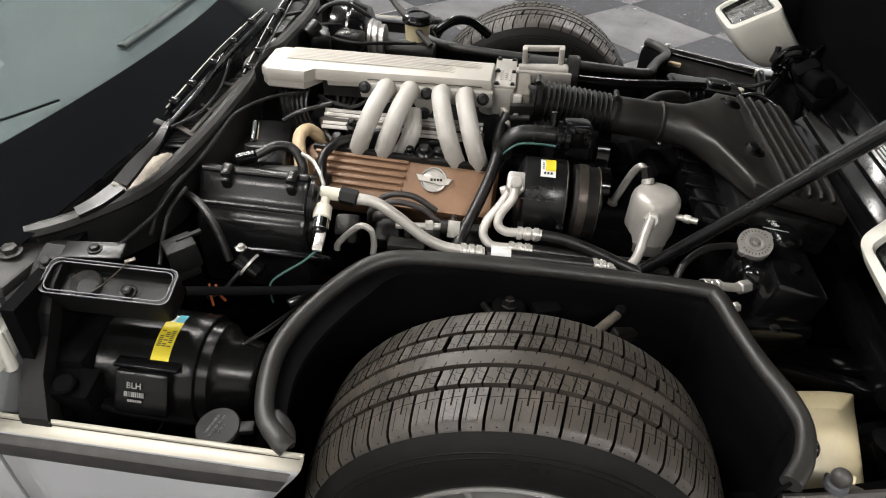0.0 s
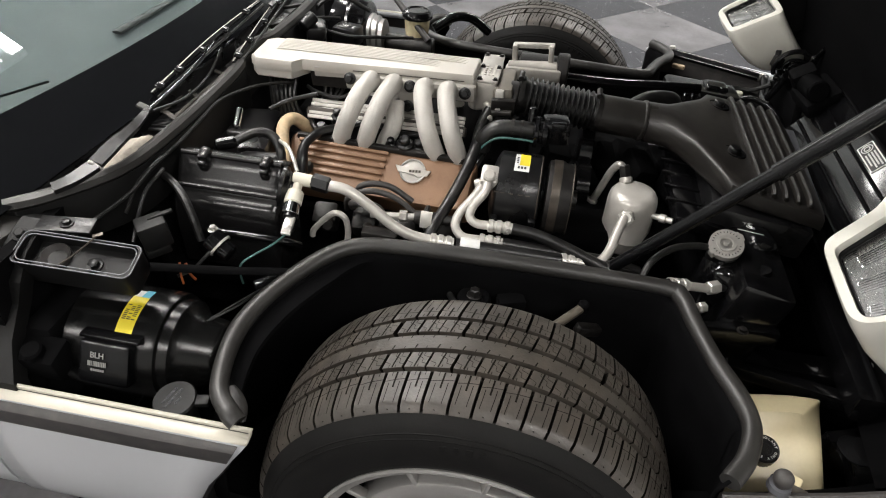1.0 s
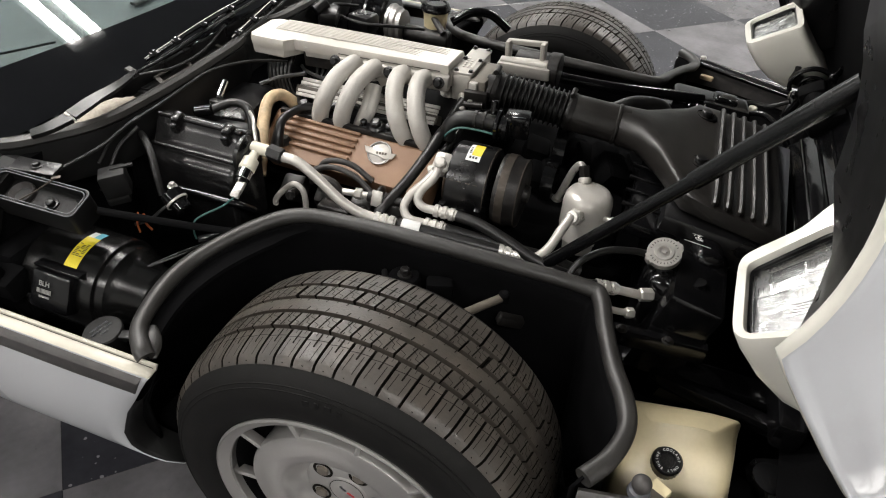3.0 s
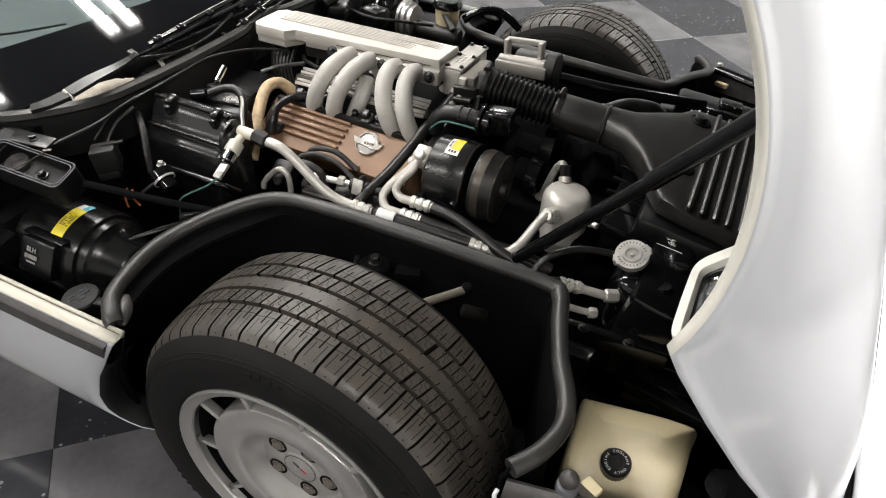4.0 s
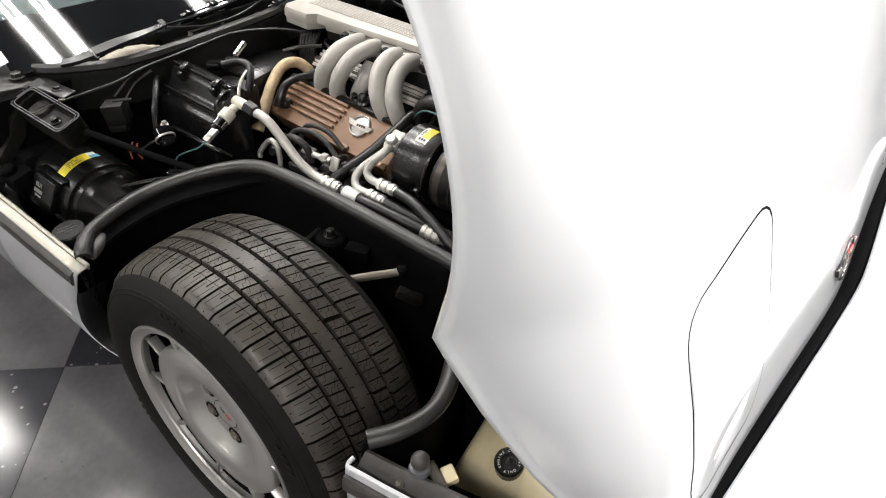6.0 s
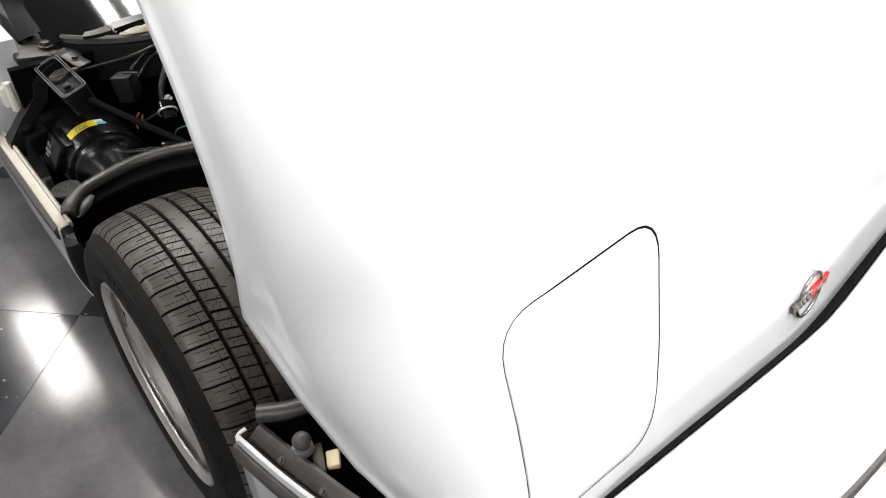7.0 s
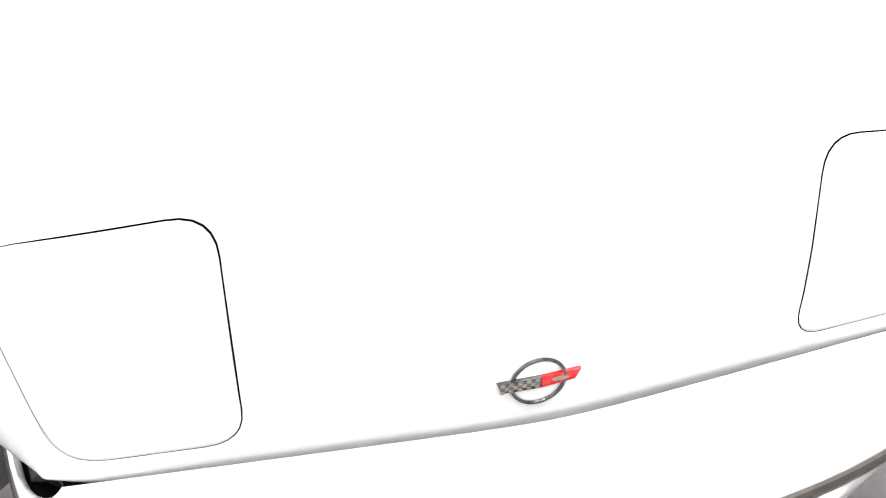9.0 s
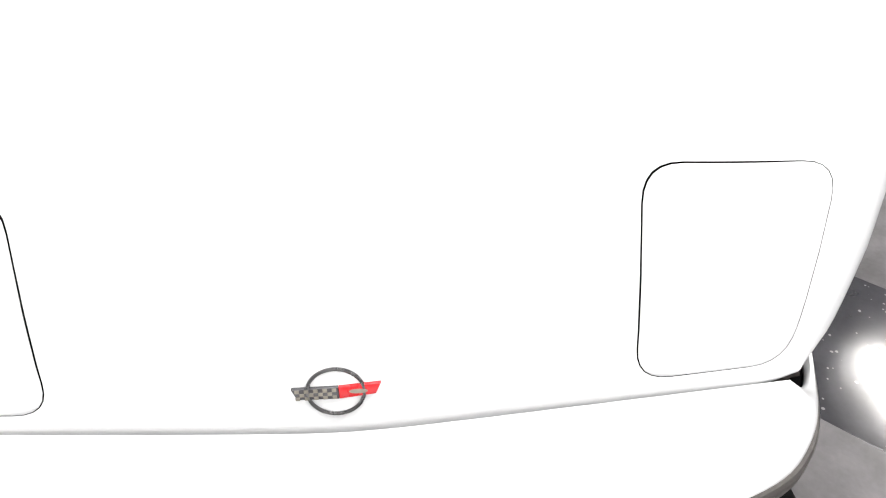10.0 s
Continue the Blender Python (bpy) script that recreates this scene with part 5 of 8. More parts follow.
for side, mid_y in ((-1, 0.0), (1, -0.11)):
    for xt, xb in ((-0.328, -0.372), (-0.279, -0.320), (-0.212, -0.164), (-0.163, -0.116)):
        bm = bmesh.new()
        s = side
        tube(bm, [V(p) + V((0, mid_y, -0.022 if side > 0 else 0)) for p in ((xt, s * 0.095, 0.726), (xt, s * 0.128, 0.732), (xt * 0.8 + xb * 0.2, s * 0.170, 0.722), (xt * 0.5 + xb * 0.5, s * 0.198, 0.688), (xt * 0.2 + xb * 0.8, s * 0.200, 0.648), (xb, s * 0.185, 0.612), (xb, s * 0.160, 0.585))],
             lambda t: 0.0188 + 0.002 * math.exp(-((t - 0.05) / 0.08) ** 2), 18, 7)
        part("intake_runner", bm, M_runner, car, "curved cast aluminium intake runner")
bm = bmesh.new()
for x in (-0.262, -0.253):
    tube(bm, [(x - 0.01, -0.13, 0.70), (x - 0.005, -0.165, 0.67), (x - 0.02, -0.17, 0.63), (x - 0.03, -0.16, 0.60)], 0.014, 12)
part("inner_runner", bm, M_runner, car, "curved inner runner behind the pair")
# lower intake with bright ribbed rail
bm = bmesh.new()
box(bm, (-0.290, -0.116, 0.645), (0.345, 0.036, 0.020), (-30, 0, 0), 0.003)
lower = part("lower_intake", bm, M_dirt, car, "bright ribbed lower intake casting")
for k in range(5):
    bm = bmesh.new()
    box(bm, (-0.290, -0.139 + 0.0088 * k, 0.6475 + 0.0052 * k), (0.336, 0.0056, 0.008), (-30, -0.5, 0), 0.0016)
    part("intake_rib", bm, M_tube, lower, "bright cast rib")
bm = bmesh.new()
box(bm, (-0.272, -0.206, 0.632), (0.37, 0.012, 0.013), (0, 1.2, 0), 0.003)
part("cover_flange", bm, M_grime, car, "dark cover edge rail")
for x, y, z, r in ((-0.415, -0.165, 0.622, 0.017), (-0.395, -0.12, 0.635, 0.014), (-0.232, -0.185, 0.628, 0.018), (-0.205, -0.175, 0.620, 0.015), (-0.262, -0.18, 0.62, 0.012)):
    bm = bmesh.new()
    cyl(bm, (x, y, z - 0.03), (x, y - 0.012, z + 0.02), r, 16, 0.004)
    cyl(bm, (x, y - 0.012, z + 0.018), (x, y - 0.016, z + 0.032), r * 0.6, 14, 0.003)
    part("injector_plug", bm, M_black, car, "black injector connector")
bm = bmesh.new()
tube(bm, [(-0.47, -0.10, 0.64), (-0.44, -0.155, 0.632), (-0.40, -0.17, 0.625), (-0.33, -0.14, 0.65), (-0.25, -0.15, 0.64), (-0.17, -0.14, 0.64)], 0.006, 8)
tube(bm, [(-0.48, -0.07, 0.68), (-0.45, -0.10, 0.685), (-0.40, -0.105, 0.680), (-0.37, -0.09, 0.690)], 0.004, 8)
tube(bm, [(-0.36, -0.16, 0.61), (-0.33, -0.20, 0.64), (-0.31, -0.17, 0.66)], 0.003, 8)
part("injector_harness", bm, M_hose, car)

# distributor and coil under the plenum's rear
bm = bmesh.new()
turned(bm, (-0.435, -0.020, 0.610), (0, 0, 1), [(0, 0.030), (0.03, 0.032), (0.034, 0.045), (0.055, 0.046), (0.062, 0.040), (0.070, 0.034)], 28)
dist = part("distributor", bm, M_gloss, car, "glossy black distributor cap with lead towers")
for k in range(7):
    a_ = k * 0.9
    bm = bmesh.new()
    cyl(bm, (-0.435 + 0.034 * math.cos(a_), -0.020 + 0.034 * math.sin(a_), 0.665), (-0.435 + 0.036 * math.cos(a_), -0.020 + 0.036 * math.sin(a_), 0.690), 0.007, 10, 0.002)
    part("lead_tower", bm, M_gloss, dist)
for k in range(4):
    cable("ignition_lead", [(-0.405 - 0.012 * k, -0.040 - 0.008 * k, 0.690 - 0.002 * k), (-0.400 - 0.014 * k, -0.075, 0.680 - 0.006 * k), (-0.420 - 0.014 * k, -0.100, 0.655 - 0.008 * k), (-0.470, -0.105, 0.625 + 0.004 * k)], 0.0042, M_hose, "black ignition lead under the plenum", 8)

# valve covers: bronze painted, ribbed at one end, with a badge
def valve_cover(side):
    s = side
    bm = bmesh.new()
    m_ = basis(V((-0.276, s * 0.243 - (0.11 if s > 0 else 0), 0.600)), (1, 0, -0.03), (0, s * 0.80, -0.60))
    if m_.to_3x3().col[2].z < 0:
        m_ = m_ @ Matrix.Diagonal((1, -1, -1, 1))
    up = 1 if (m_.to_3x3() @ V((0, 1, 0))).z > 0 else -1
    out = rounded(0.388, 0.112, 0.014, 4)
    loops = [[V((x * k, y * k, z)) for x, y in out] for z, k in ((-0.07, 1.02), (-0.012, 1.02), (-0.004, 1.0), (0, 0.975))]
    rings(bm, loops, True, True)
    bm.transform(m_)
    ob = part("valve_cover", bm, M_bronze, car, "bronze painted ribbed valve cover with a chrome badge", sharp=30)
    for k in range(5):
        bm = bmesh.new()
        box(bm, (-0.080, (0.038 - 0.0150 * k) * up, 0.0034), (0.190 - 0.003 * k, 0.0072, 0.0100), bevel=0.0022)
        bm.transform(m_)
        part("rib", bm, M_bronze, ob)
    for x, y in ((-0.175, -0.048), (0.065, -0.051), (0.178, -0.048)):
        bm = bmesh.new()
        box(bm, (x, y * up, 0.001), (0.026, 0.016, 0.012), bevel=0.004)
        bm.transform(m_)
        part("bolt_boss", bm, M_bronze, ob)
    if s < 0:
        bm = bmesh.new()
        c = V((0.070, 0.010 * up, 0.0015))
        plate(bm, [(c.x + 0.0255 * math.cos(a), c.y + 0.0255 * math.sin(a)) for a in np.linspace(0, 2 * math.pi, 33)[:-1]], 0.0022, Matrix(), 0.0006)
        bm.transform(m_)
        badge_ = part("badge", bm, M_tube, ob, "round chrome badge crossed by a flag bar")
        bm = bmesh.new()
        tube(bm, [(c.x + 0.0250 * math.cos(a), c.y + 0.0250 * math.sin(a), 0.0042) for a in np.linspace(0, 2 * math.pi, 33)], 0.0019, 8, smooth=False)
        bm.transform(m_)
        part("badge_ring", bm, M_rim, badge_)
        bm = bmesh.new()
        f = -up
        plate(bm, [(c.x + px * 0.97, c.y + py * 0.97 * f) for px, py in ((-0.038, -0.008), (-0.030, 0.006), (0.004, 0.007), (0.012, 0.012), (0.032, 0.007), (0.038, -0.006), (0.004, -0.005))], 0.003,
              Matrix.Translation((0, 0, 0.003)), 0.0006)
        bm.transform(m_)
        part("badge_bar", bm, M_plenum, badge_)
        bm = bmesh.new()
        for k in range(4):
            box(bm, (c.x - 0.004 + 0.0062 * k, c.y + (0.0015 - 0.0006 * k) * f, 0.0066), (0.0046, 0.005, 0.0008), (0, 0, 8), 0)
        bm.transform(m_)
        part("badge_mark", bm, M_pulley, badge_, smooth=False)
    return ob


valve_cover(-1)

# throttle body with a lettered plate, idle housing and linkage
bm = bmesh.new()
box(bm, (-0.088, -0.002, 0.712), (0.044, 0.150, 0.060), (0, -2, 0), 0.006)
cyl(bm, (-0.085, -0.062, 0.70), (-0.075, -0.105, 0.672), 0.011, 14, 0.002)
throttle = part("throttle_body", bm, M_alu, car, "cast aluminium throttle body with a lettered plate", sharp=30)
pieces(throttle, [("throttle_housing", box, ((-0.052, -0.025, 0.704), (0.044, 0.115, 0.068), (0, -3, 0), 0.010), M_bed), ("throttle_neck", cyl, ((-0.045, -0.042, 0.702), (-0.020, -0.042, 0.700), 0.037, 24, 0.004), M_grime),
                  ("linkage_plate", box, ((-0.048, -0.092, 0.702), (0.050, 0.012, 0.040), (12, 0, 8), 0.003), M_grime), ("linkage_spring", cyl, ((-0.070, -0.100, 0.690), (-0.028, -0.100, 0.694), 0.007, 12, 0.001), M_grime),
                  ("linkage_arm", box, ((-0.030, -0.098, 0.676), (0.044, 0.010, 0.012), (10, -20, 0), 0.002), M_black)])
bm = bmesh.new()
box(bm, (-0.088, 0.000, 0.7435), (0.046, 0.148, 0.006), (0, -2, 0), 0.003)
part("name_plate", bm, M_alu, throttle)
for r_, n_ in ((-0.096, 5), (-0.087, 4), (-0.078, 8)):
    for k in range(n_):
        bm = bmesh.new()
        box(bm, (r_, -0.040 + 0.0112 * k * (5 / max(n_, 5)), 0.7472), (0.005, 0.0072, 0.0014), (0, -2, 0), 0.0004)
        part("raised_letter_bar", bm, M_plenum, throttle)
for x, y in ((-0.104, -0.066), (-0.072, -0.064), (-0.104, 0.066), (-0.072, 0.066), (-0.071, 0.0), (-0.105, 0.0)):
    bm = bmesh.new()
    bolt(bm, (x, y, 0.7460), (0, 0, 1), 0.0042, 0.004)
    part("bolt", bm, M_grime, throttle)
bm = bmesh.new()
box(bm, (-0.058, -0.078, 0.716), (0.018, 0.024, 0.038), (0, 0, 0), 0.003)
cyl(bm, (-0.058, -0.088, 0.70), (-0.058, -0.100, 0.694), 0.008, 6, 0.001)
part("throttle_bracket", bm, M_steel, throttle)

# ribbed intake hose, duct and air cleaner
def along(p, q, t):
    return V(p).lerp(V(q), t)


b0, b1 = V((-0.022, -0.042, 0.711)), V((0.150, -0.028, 0.688))
bm = bmesh.new()
prof = [(0, 0.038), (0.012, 0.038)]
L = (b1 - b0).length
for k in range(13):
    h = 0.016 + k * (L - 0.03) / 13
    w = (L - 0.03) / 13
    prof += [(h, 0.0350), (h + w * 0.34, 0.0352), (h + w * 0.50, 0.0415), (h + w * 0.58, 0.0422), (h + w * 0.68, 0.0415), (h + w * 0.86, 0.0352)]
prof += [(L - 0.01, 0.038), (L, 0.038)]
turned(bm, b0, b1 - b0, prof, 40)
part("bellows_hose", bm, M_hose, car, "black corrugated rubber intake hose", sharp=50)
for t, up in ((0.02, 1), (0.985, 1)):
    bm = bmesh.new()
    p = along(b0, b1, t)
    turned(bm, p - (b1 - b0).normalized() * 0.005, b1 - b0, [(0, 0.0390), (0, 0.0410), (0.010, 0.0410), (0.010, 0.0390)], 36, False)
    cyl(bm, p + V((0, -0.014, 0.042)), p + V((0, 0.014, 0.045)), 0.006, 12, 0.001)
    part("hose_clamp", bm, M_grime, car, "dark hose clamp")
d0, d1 = b1, V((0.268, -0.019, 0.677))
bm = bmesh.new()
LL = (d1 - d0).length
turned(bm, d0, d1 - d0, [(0, 0.0385), (0.006, 0.0395), (0.06, 0.0402), (LL * 0.78, 0.0405), (LL * 0.80, 0.0435), (LL * 0.84, 0.0435), (LL * 0.86, 0.0408), (LL, 0.0408)], 36)
part("intake_duct", bm, M_duct, car, "black moulded intake duct")
# air cleaner lid: a neck that spreads into a ribbed lid over the radiator
bm = bmesh.new()
loops = []
for x, y0, y1, zt, zb in ((0.255, -0.061, 0.023, 0.718, 0.636), (0.300, -0.080, 0.040, 0.713, 0.638), (0.345, -0.125, 0.075, 0.703, 0.635), (0.385, -0.190, 0.130, 0.690, 0.63), (0.408, -0.225, 0.178, 0.683, 0.625),
                          (0.455, -0.235, 0.190, 0.672, 0.62), (0.575, -0.240, 0.195, 0.650, 0.60), (0.590, -0.235, 0.190, 0.635, 0.595)):
    cy, hw = (y0 + y1) / 2, (y1 - y0) / 2
    ring = []
    for k in range(28):
        a = 2 * math.pi * k / 28
        c, s = math.cos(a), math.sin(a)
        e = 0.85 if x < 0.31 else 0.38
        ring.append(V((x, cy + hw * math.copysign(abs(c) ** e, c), (zt + zb) / 2 + (zt - zb) / 2 * math.copysign(abs(s) ** e, s))))
    loops.append(ring)
rings(bm, loops, True, True)
airbox = part("air_cleaner", bm, M_duct, car, "dark grey air cleaner lid with raised ribs", sharp=45)
for k in range(5):
    x = 0.462 + 0.0235 * k
    bm = bmesh.new()
    z = interp(x, [(0.455, 0.672), (0.575, 0.650)])
    tube(bm, [(x, -0.222, z - 0.012), (x, -0.205, z + 0.003), (x, 0.0, z + 0.004), (x, 0.155, z + 0.003), (x, 0.172, z - 0.012)], 0.0075, 8, 5, flat=0.8)
    part("rib", bm, M_duct, airbox)
for y in (0.112, -0.105):
    # Well coloured matte black so that it carries the shade of a recess.
    bm = bmesh.new()
    turned(bm, (0.425, y, 0.668), (0.12, 0, 1), [(0.006, 0.026), (0.0115, 0.024), (0.0125, 0.021), (0.0105, 0.018), (0.009, 0.0005)], 24, False)
    part("bolt_well", bm, M_matte, airbox, "bolt well in the lid, its shade painted matte black")
    bm = bmesh.new()
    turned(bm, (0.425, y, 0.676), (0.12, 0, 1), [(0, 0.013), (0.012, 0.012), (0.014, 0.010)], 12)
    part("wing_nut", bm, M_black, airbox)
bm = bmesh.new()
box(bm, (0.475, -0.02, 0.585), (0.20, 0.46, 0.07), (0, 8, 0), 0.01)
part("air_cleaner_base", bm, M_black, airbox)
# radiator core, shroud and upper tank with its cap
bm = bmesh.new()
box(bm, (0.44, 0.0, 0.46), (0.10, 0.86, 0.26), (0, 14, 0), 0.012)
box(bm, (0.365, 0.05, 0.585), (0.10, 0.62, 0.03), (0, 8, 0), 0.008)
radiator = part("radiator_shroud", bm, M_gloss, car, "glossy black radiator shroud")
for y in np.linspace(-0.20, 0.22, 9):
    bm = bmesh.new()
    box(bm, (0.345, y, 0.602), (0.09, 0.006, 0.010), (0, 10, 6), 0.002)
    part("shroud_rib", bm, M_gloss, radiator)
bm = bmesh.new()
box(bm, (0.425, -0.335, 0.512), (0.115, 0.100, 0.150), (0, 6, 0), 0.040, 5)
box(bm, (0.470, -0.255, 0.57), (0.06, 0.10, 0.07), (0, 6, 12), 0.020, 3)
tube(bm, [(0.462, -0.368, 0.590), (0.470, -0.372, 0.560), (0.474, -0.374, 0.52), (0.470, -0.372, 0.47)], 0.016, 12)
part("radiator_tank", bm, M_gloss, radiator, "glossy black plastic radiator end tank", sharp=30)
CAP = basis((0.398, -0.336, 0.604), (1, 0, 0.15), (0, 0.90, 0.40))
bm = bmesh.new()
cyl(bm, (0, 0, -0.055), (0, 0, 0.004), 0.028, 24, 0.003)
bm.transform(CAP)
part("filler_neck", bm, M_black, radiator)
bm = bmesh.new()
out = []
for k in range(60):
    a = 2 * math.pi * k / 60
    out.append((a, 0.0300 + (0.0045 if abs(math.sin(a - 0.6)) < 0.22 else 0)))
plate(bm, [(r * math.cos(a), r * math.sin(a)) for a, r in out], 0.012, Matrix.Translation((0, 0, 0.002)), 0.003)
turned(bm, (0, 0, 0.0135), (0, 0, 1), [(0, 0.018), (0.003, 0.017), (0.003, 0.012), (0.0005, 0.010), (0.0005, 0.005), (0.003, 0.004), (0.003, 0.0004)], 32, False)
bm.transform(CAP)
cap_ob = part("radiator_cap", bm, M_capmetal, radiator, "bright metal radiator pressure cap", sharp=30)
bm = bmesh.new()
for k in range(26):
    a = 2 * math.pi * k / 26
    if 0.1 < (k % 13) / 13 < 0.95:
        box(bm, (0.0240 * math.cos(a), 0.0240 * math.sin(a), 0.0144), (0.0032, 0.0014, 0.0006), (0, 0, math.degrees(a)), 0)
bm.transform(CAP)
part("stamped_mark", bm, M_grime, cap_ob, smooth=False)
bm = bmesh.new()
rr = random.Random(5)
for k in range(9):
    c = V((0.452 + 0.020 * (rr.random() - 0.5), -0.258 + 0.016 * (rr.random() - 0.5), 0.6085))
    tube(bm, [c + V((0.012 * (rr.random() - 0.5), 0.014 * (rr.random() - 0.5), 0)) for _ in range(4)], 0.0005, 5, 5)
for y in (-0.276, -0.238):
    tube(bm, [(0.428, y, 0.6085), (0.476, y - 0.004, 0.606)], 0.0007, 5, smooth=False)
part("chalk_mark", bm, M_paper, radiator, "white scrawled inspection mark")
# condenser edge and front cross bars
bm = bmesh.new()
box(bm, (0.598, -0.009, 0.609), (0.036, 0.36, 0.014), (0, 4, -3.2), 0.003)
part("condenser_pad", bm, M_fins, car, "grey rubber pad along the condenser")
cross = empty("front_crossmember")
cross.parent = car
pieces(cross, [("beam", box, ((0.66, 0, 0.44), (0.05, 1.05, 0.06), (0, 0, 0), 0.01), M_gloss), ("side_arm", box, ((0.56, -0.45, 0.40), (0.26, 0.03, 0.03), (0, 0, -12), 0.006), M_gloss),
               ("side_rail", box, ((0.40, -0.44, 0.49), (0.22, 0.02, 0.04), (0, 0, 4), 0.005), M_gloss), ("side_rail", box, ((0.40, 0.44, 0.49), (0.22, 0.02, 0.04), (0, 0, -4), 0.005), M_gloss)])
for x_, y_ in ((0.36, -0.452), (0.44, -0.450)):
    bm = bmesh.new()
    bolt(bm, (x_, y_, 0.511), (0, 0, 1), 0.007, 0.005)
    part("bolt", bm, M_grime, cross)
bm = bmesh.new()
tube(bm, [(0.697, -0.407, 0.427), (0.703, -0.44, 0.40), (0.715, -0.48, 0.36), (0.74, -0.52, 0.33)], 0.0018, 6)
tube(bm, [(0.701, -0.405, 0.427), (0.712, -0.44, 0.40), (0.727, -0.48, 0.36), (0.75, -0.52, 0.33)], 0.0018, 6)
cyl(bm, (0.697, -0.405, 0.425), (0.699, -0.400, 0.440), 0.009, 14, 0.002)
part("release_cable", bm, M_steel, car, "thin steel cable with an end fitting")
for side in (-1, 1):
    bm = bmesh.new()
    cyl(bm, (0.66, side * 0.56, 0.33), (0.72, side * 0.56, 0.35), 0.045, 20, 0.006)
    for k in range(3):
        turned(bm, (0.655 + 0.012 * k, side * 0.56, 0.375), (0.1, 0, 1), [(0, 0.03), (0.004, 0.031), (0.005, 0.028)], 20)
    box(bm, (0.70, side * 0.50, 0.30), (0.10, 0.08, 0.05), (10, 0, 20), 0.008)
    part("horn", bm, M_black, car, "black horn behind the bumper")

# sloping black panel ahead of the radiator with a small maker's label
PAN = basis((0.668, -0.06, 0.622), (0, -1, 0), (0.62, 0, 0.78))
bm = bmesh.new()
box(bm, (0, 0.014, -0.006), (0.62, 0.168, 0.012), bevel=0.004)
bm.transform(PAN)
panel_ob = part("radiator_panel", bm, M_gloss, car, "glossy black sloping panel ahead of the radiator")
for y_ in (-0.052, -0.020, 0.016, 0.046, 0.092):
    bm = bmesh.new()
    tube(bm, [(-0.30, y_, 0.001), (0.30, y_, 0.001)], 0.004, 8, smooth=False)
    bm.transform(PAN)
    part("ridge", bm, M_gloss, panel_ob)
LABEL = PAN @ Matrix.Translation((-0.018, 0.070, 0.0005))
bm = bmesh.new()
plate(bm, rounded(0.096, 0.034, 0.003, 3), 0.0012, LABEL)
tag = part("maker_label", bm, M_paper, panel_ob, "black maker's label with a silver border and marks")
bm = bmesh.new()
plate(bm, rounded(0.091, 0.029, 0.002, 3), 0.0016, LABEL)
part("label_field", bm, M_ink, tag)
for r_ in (0.0115, 0.0060):
    bm = bmesh.new()
    tube(bm, [(-0.030 + r_ * math.cos(a), r_ * math.sin(a), 0.0018) for a in np.linspace(0, 2 * math.pi, 25)], 0.0010, 6, smooth=False)
    bm.transform(LABEL)
    part("ring_mark", bm, M_paper, tag)
for y_, x0_, x1_ in ((0.0095, -0.014, 0.042), (0.0035, -0.014, 0.036), (-0.0025, -0.014, 0.042), (-0.0090, -0.012, 0.030)):
    bm = bmesh.new()
    for k in range(9):
        box(bm, (x0_ + (x1_ - x0_) * (k + 0.5) / 9, y_, 0.0019), ((x1_ - x0_) / 13, 0.0034, 0.0006), bevel=0)
    bm.transform(LABEL)
    part("label_bar", bm, M_paper, tag, smooth=False)

# gas strut that holds the hood up
for side in (-1,):
    root = empty("hood_strut")
    root.parent = car
    a, b, c = V((0.196, side * 0.388, 0.553)), V((0.400, side * 0.428, 0.822)), V((0.545, side * 0.460, 1.02))
    bm = bmesh.new()
    tube(bm, [a + (b - a) * 0.02, b], 0.0115, 14, smooth=False)
    part("cylinder", bm, M_satin, root, "black gas strut cylinder")
    bm = bmesh.new()
    tube(bm, [b - (b - a) * 0.02, c], 0.0145, 14, smooth=False)
    part("sleeve", bm, M_satin, root)
    bm = bmesh.new()
    cyl(bm, a + V((-0.012, 0, -0.012)), a + V((0.008, 0, 0.012)), 0.012, 14, 0.003)
    box(bm, a + V((-0.03, -0.005 * side, -0.008)), (0.07, 0.022, 0.004), (0, 4, 0), 0.001)
    part("ball_end", bm, M_grime, root)

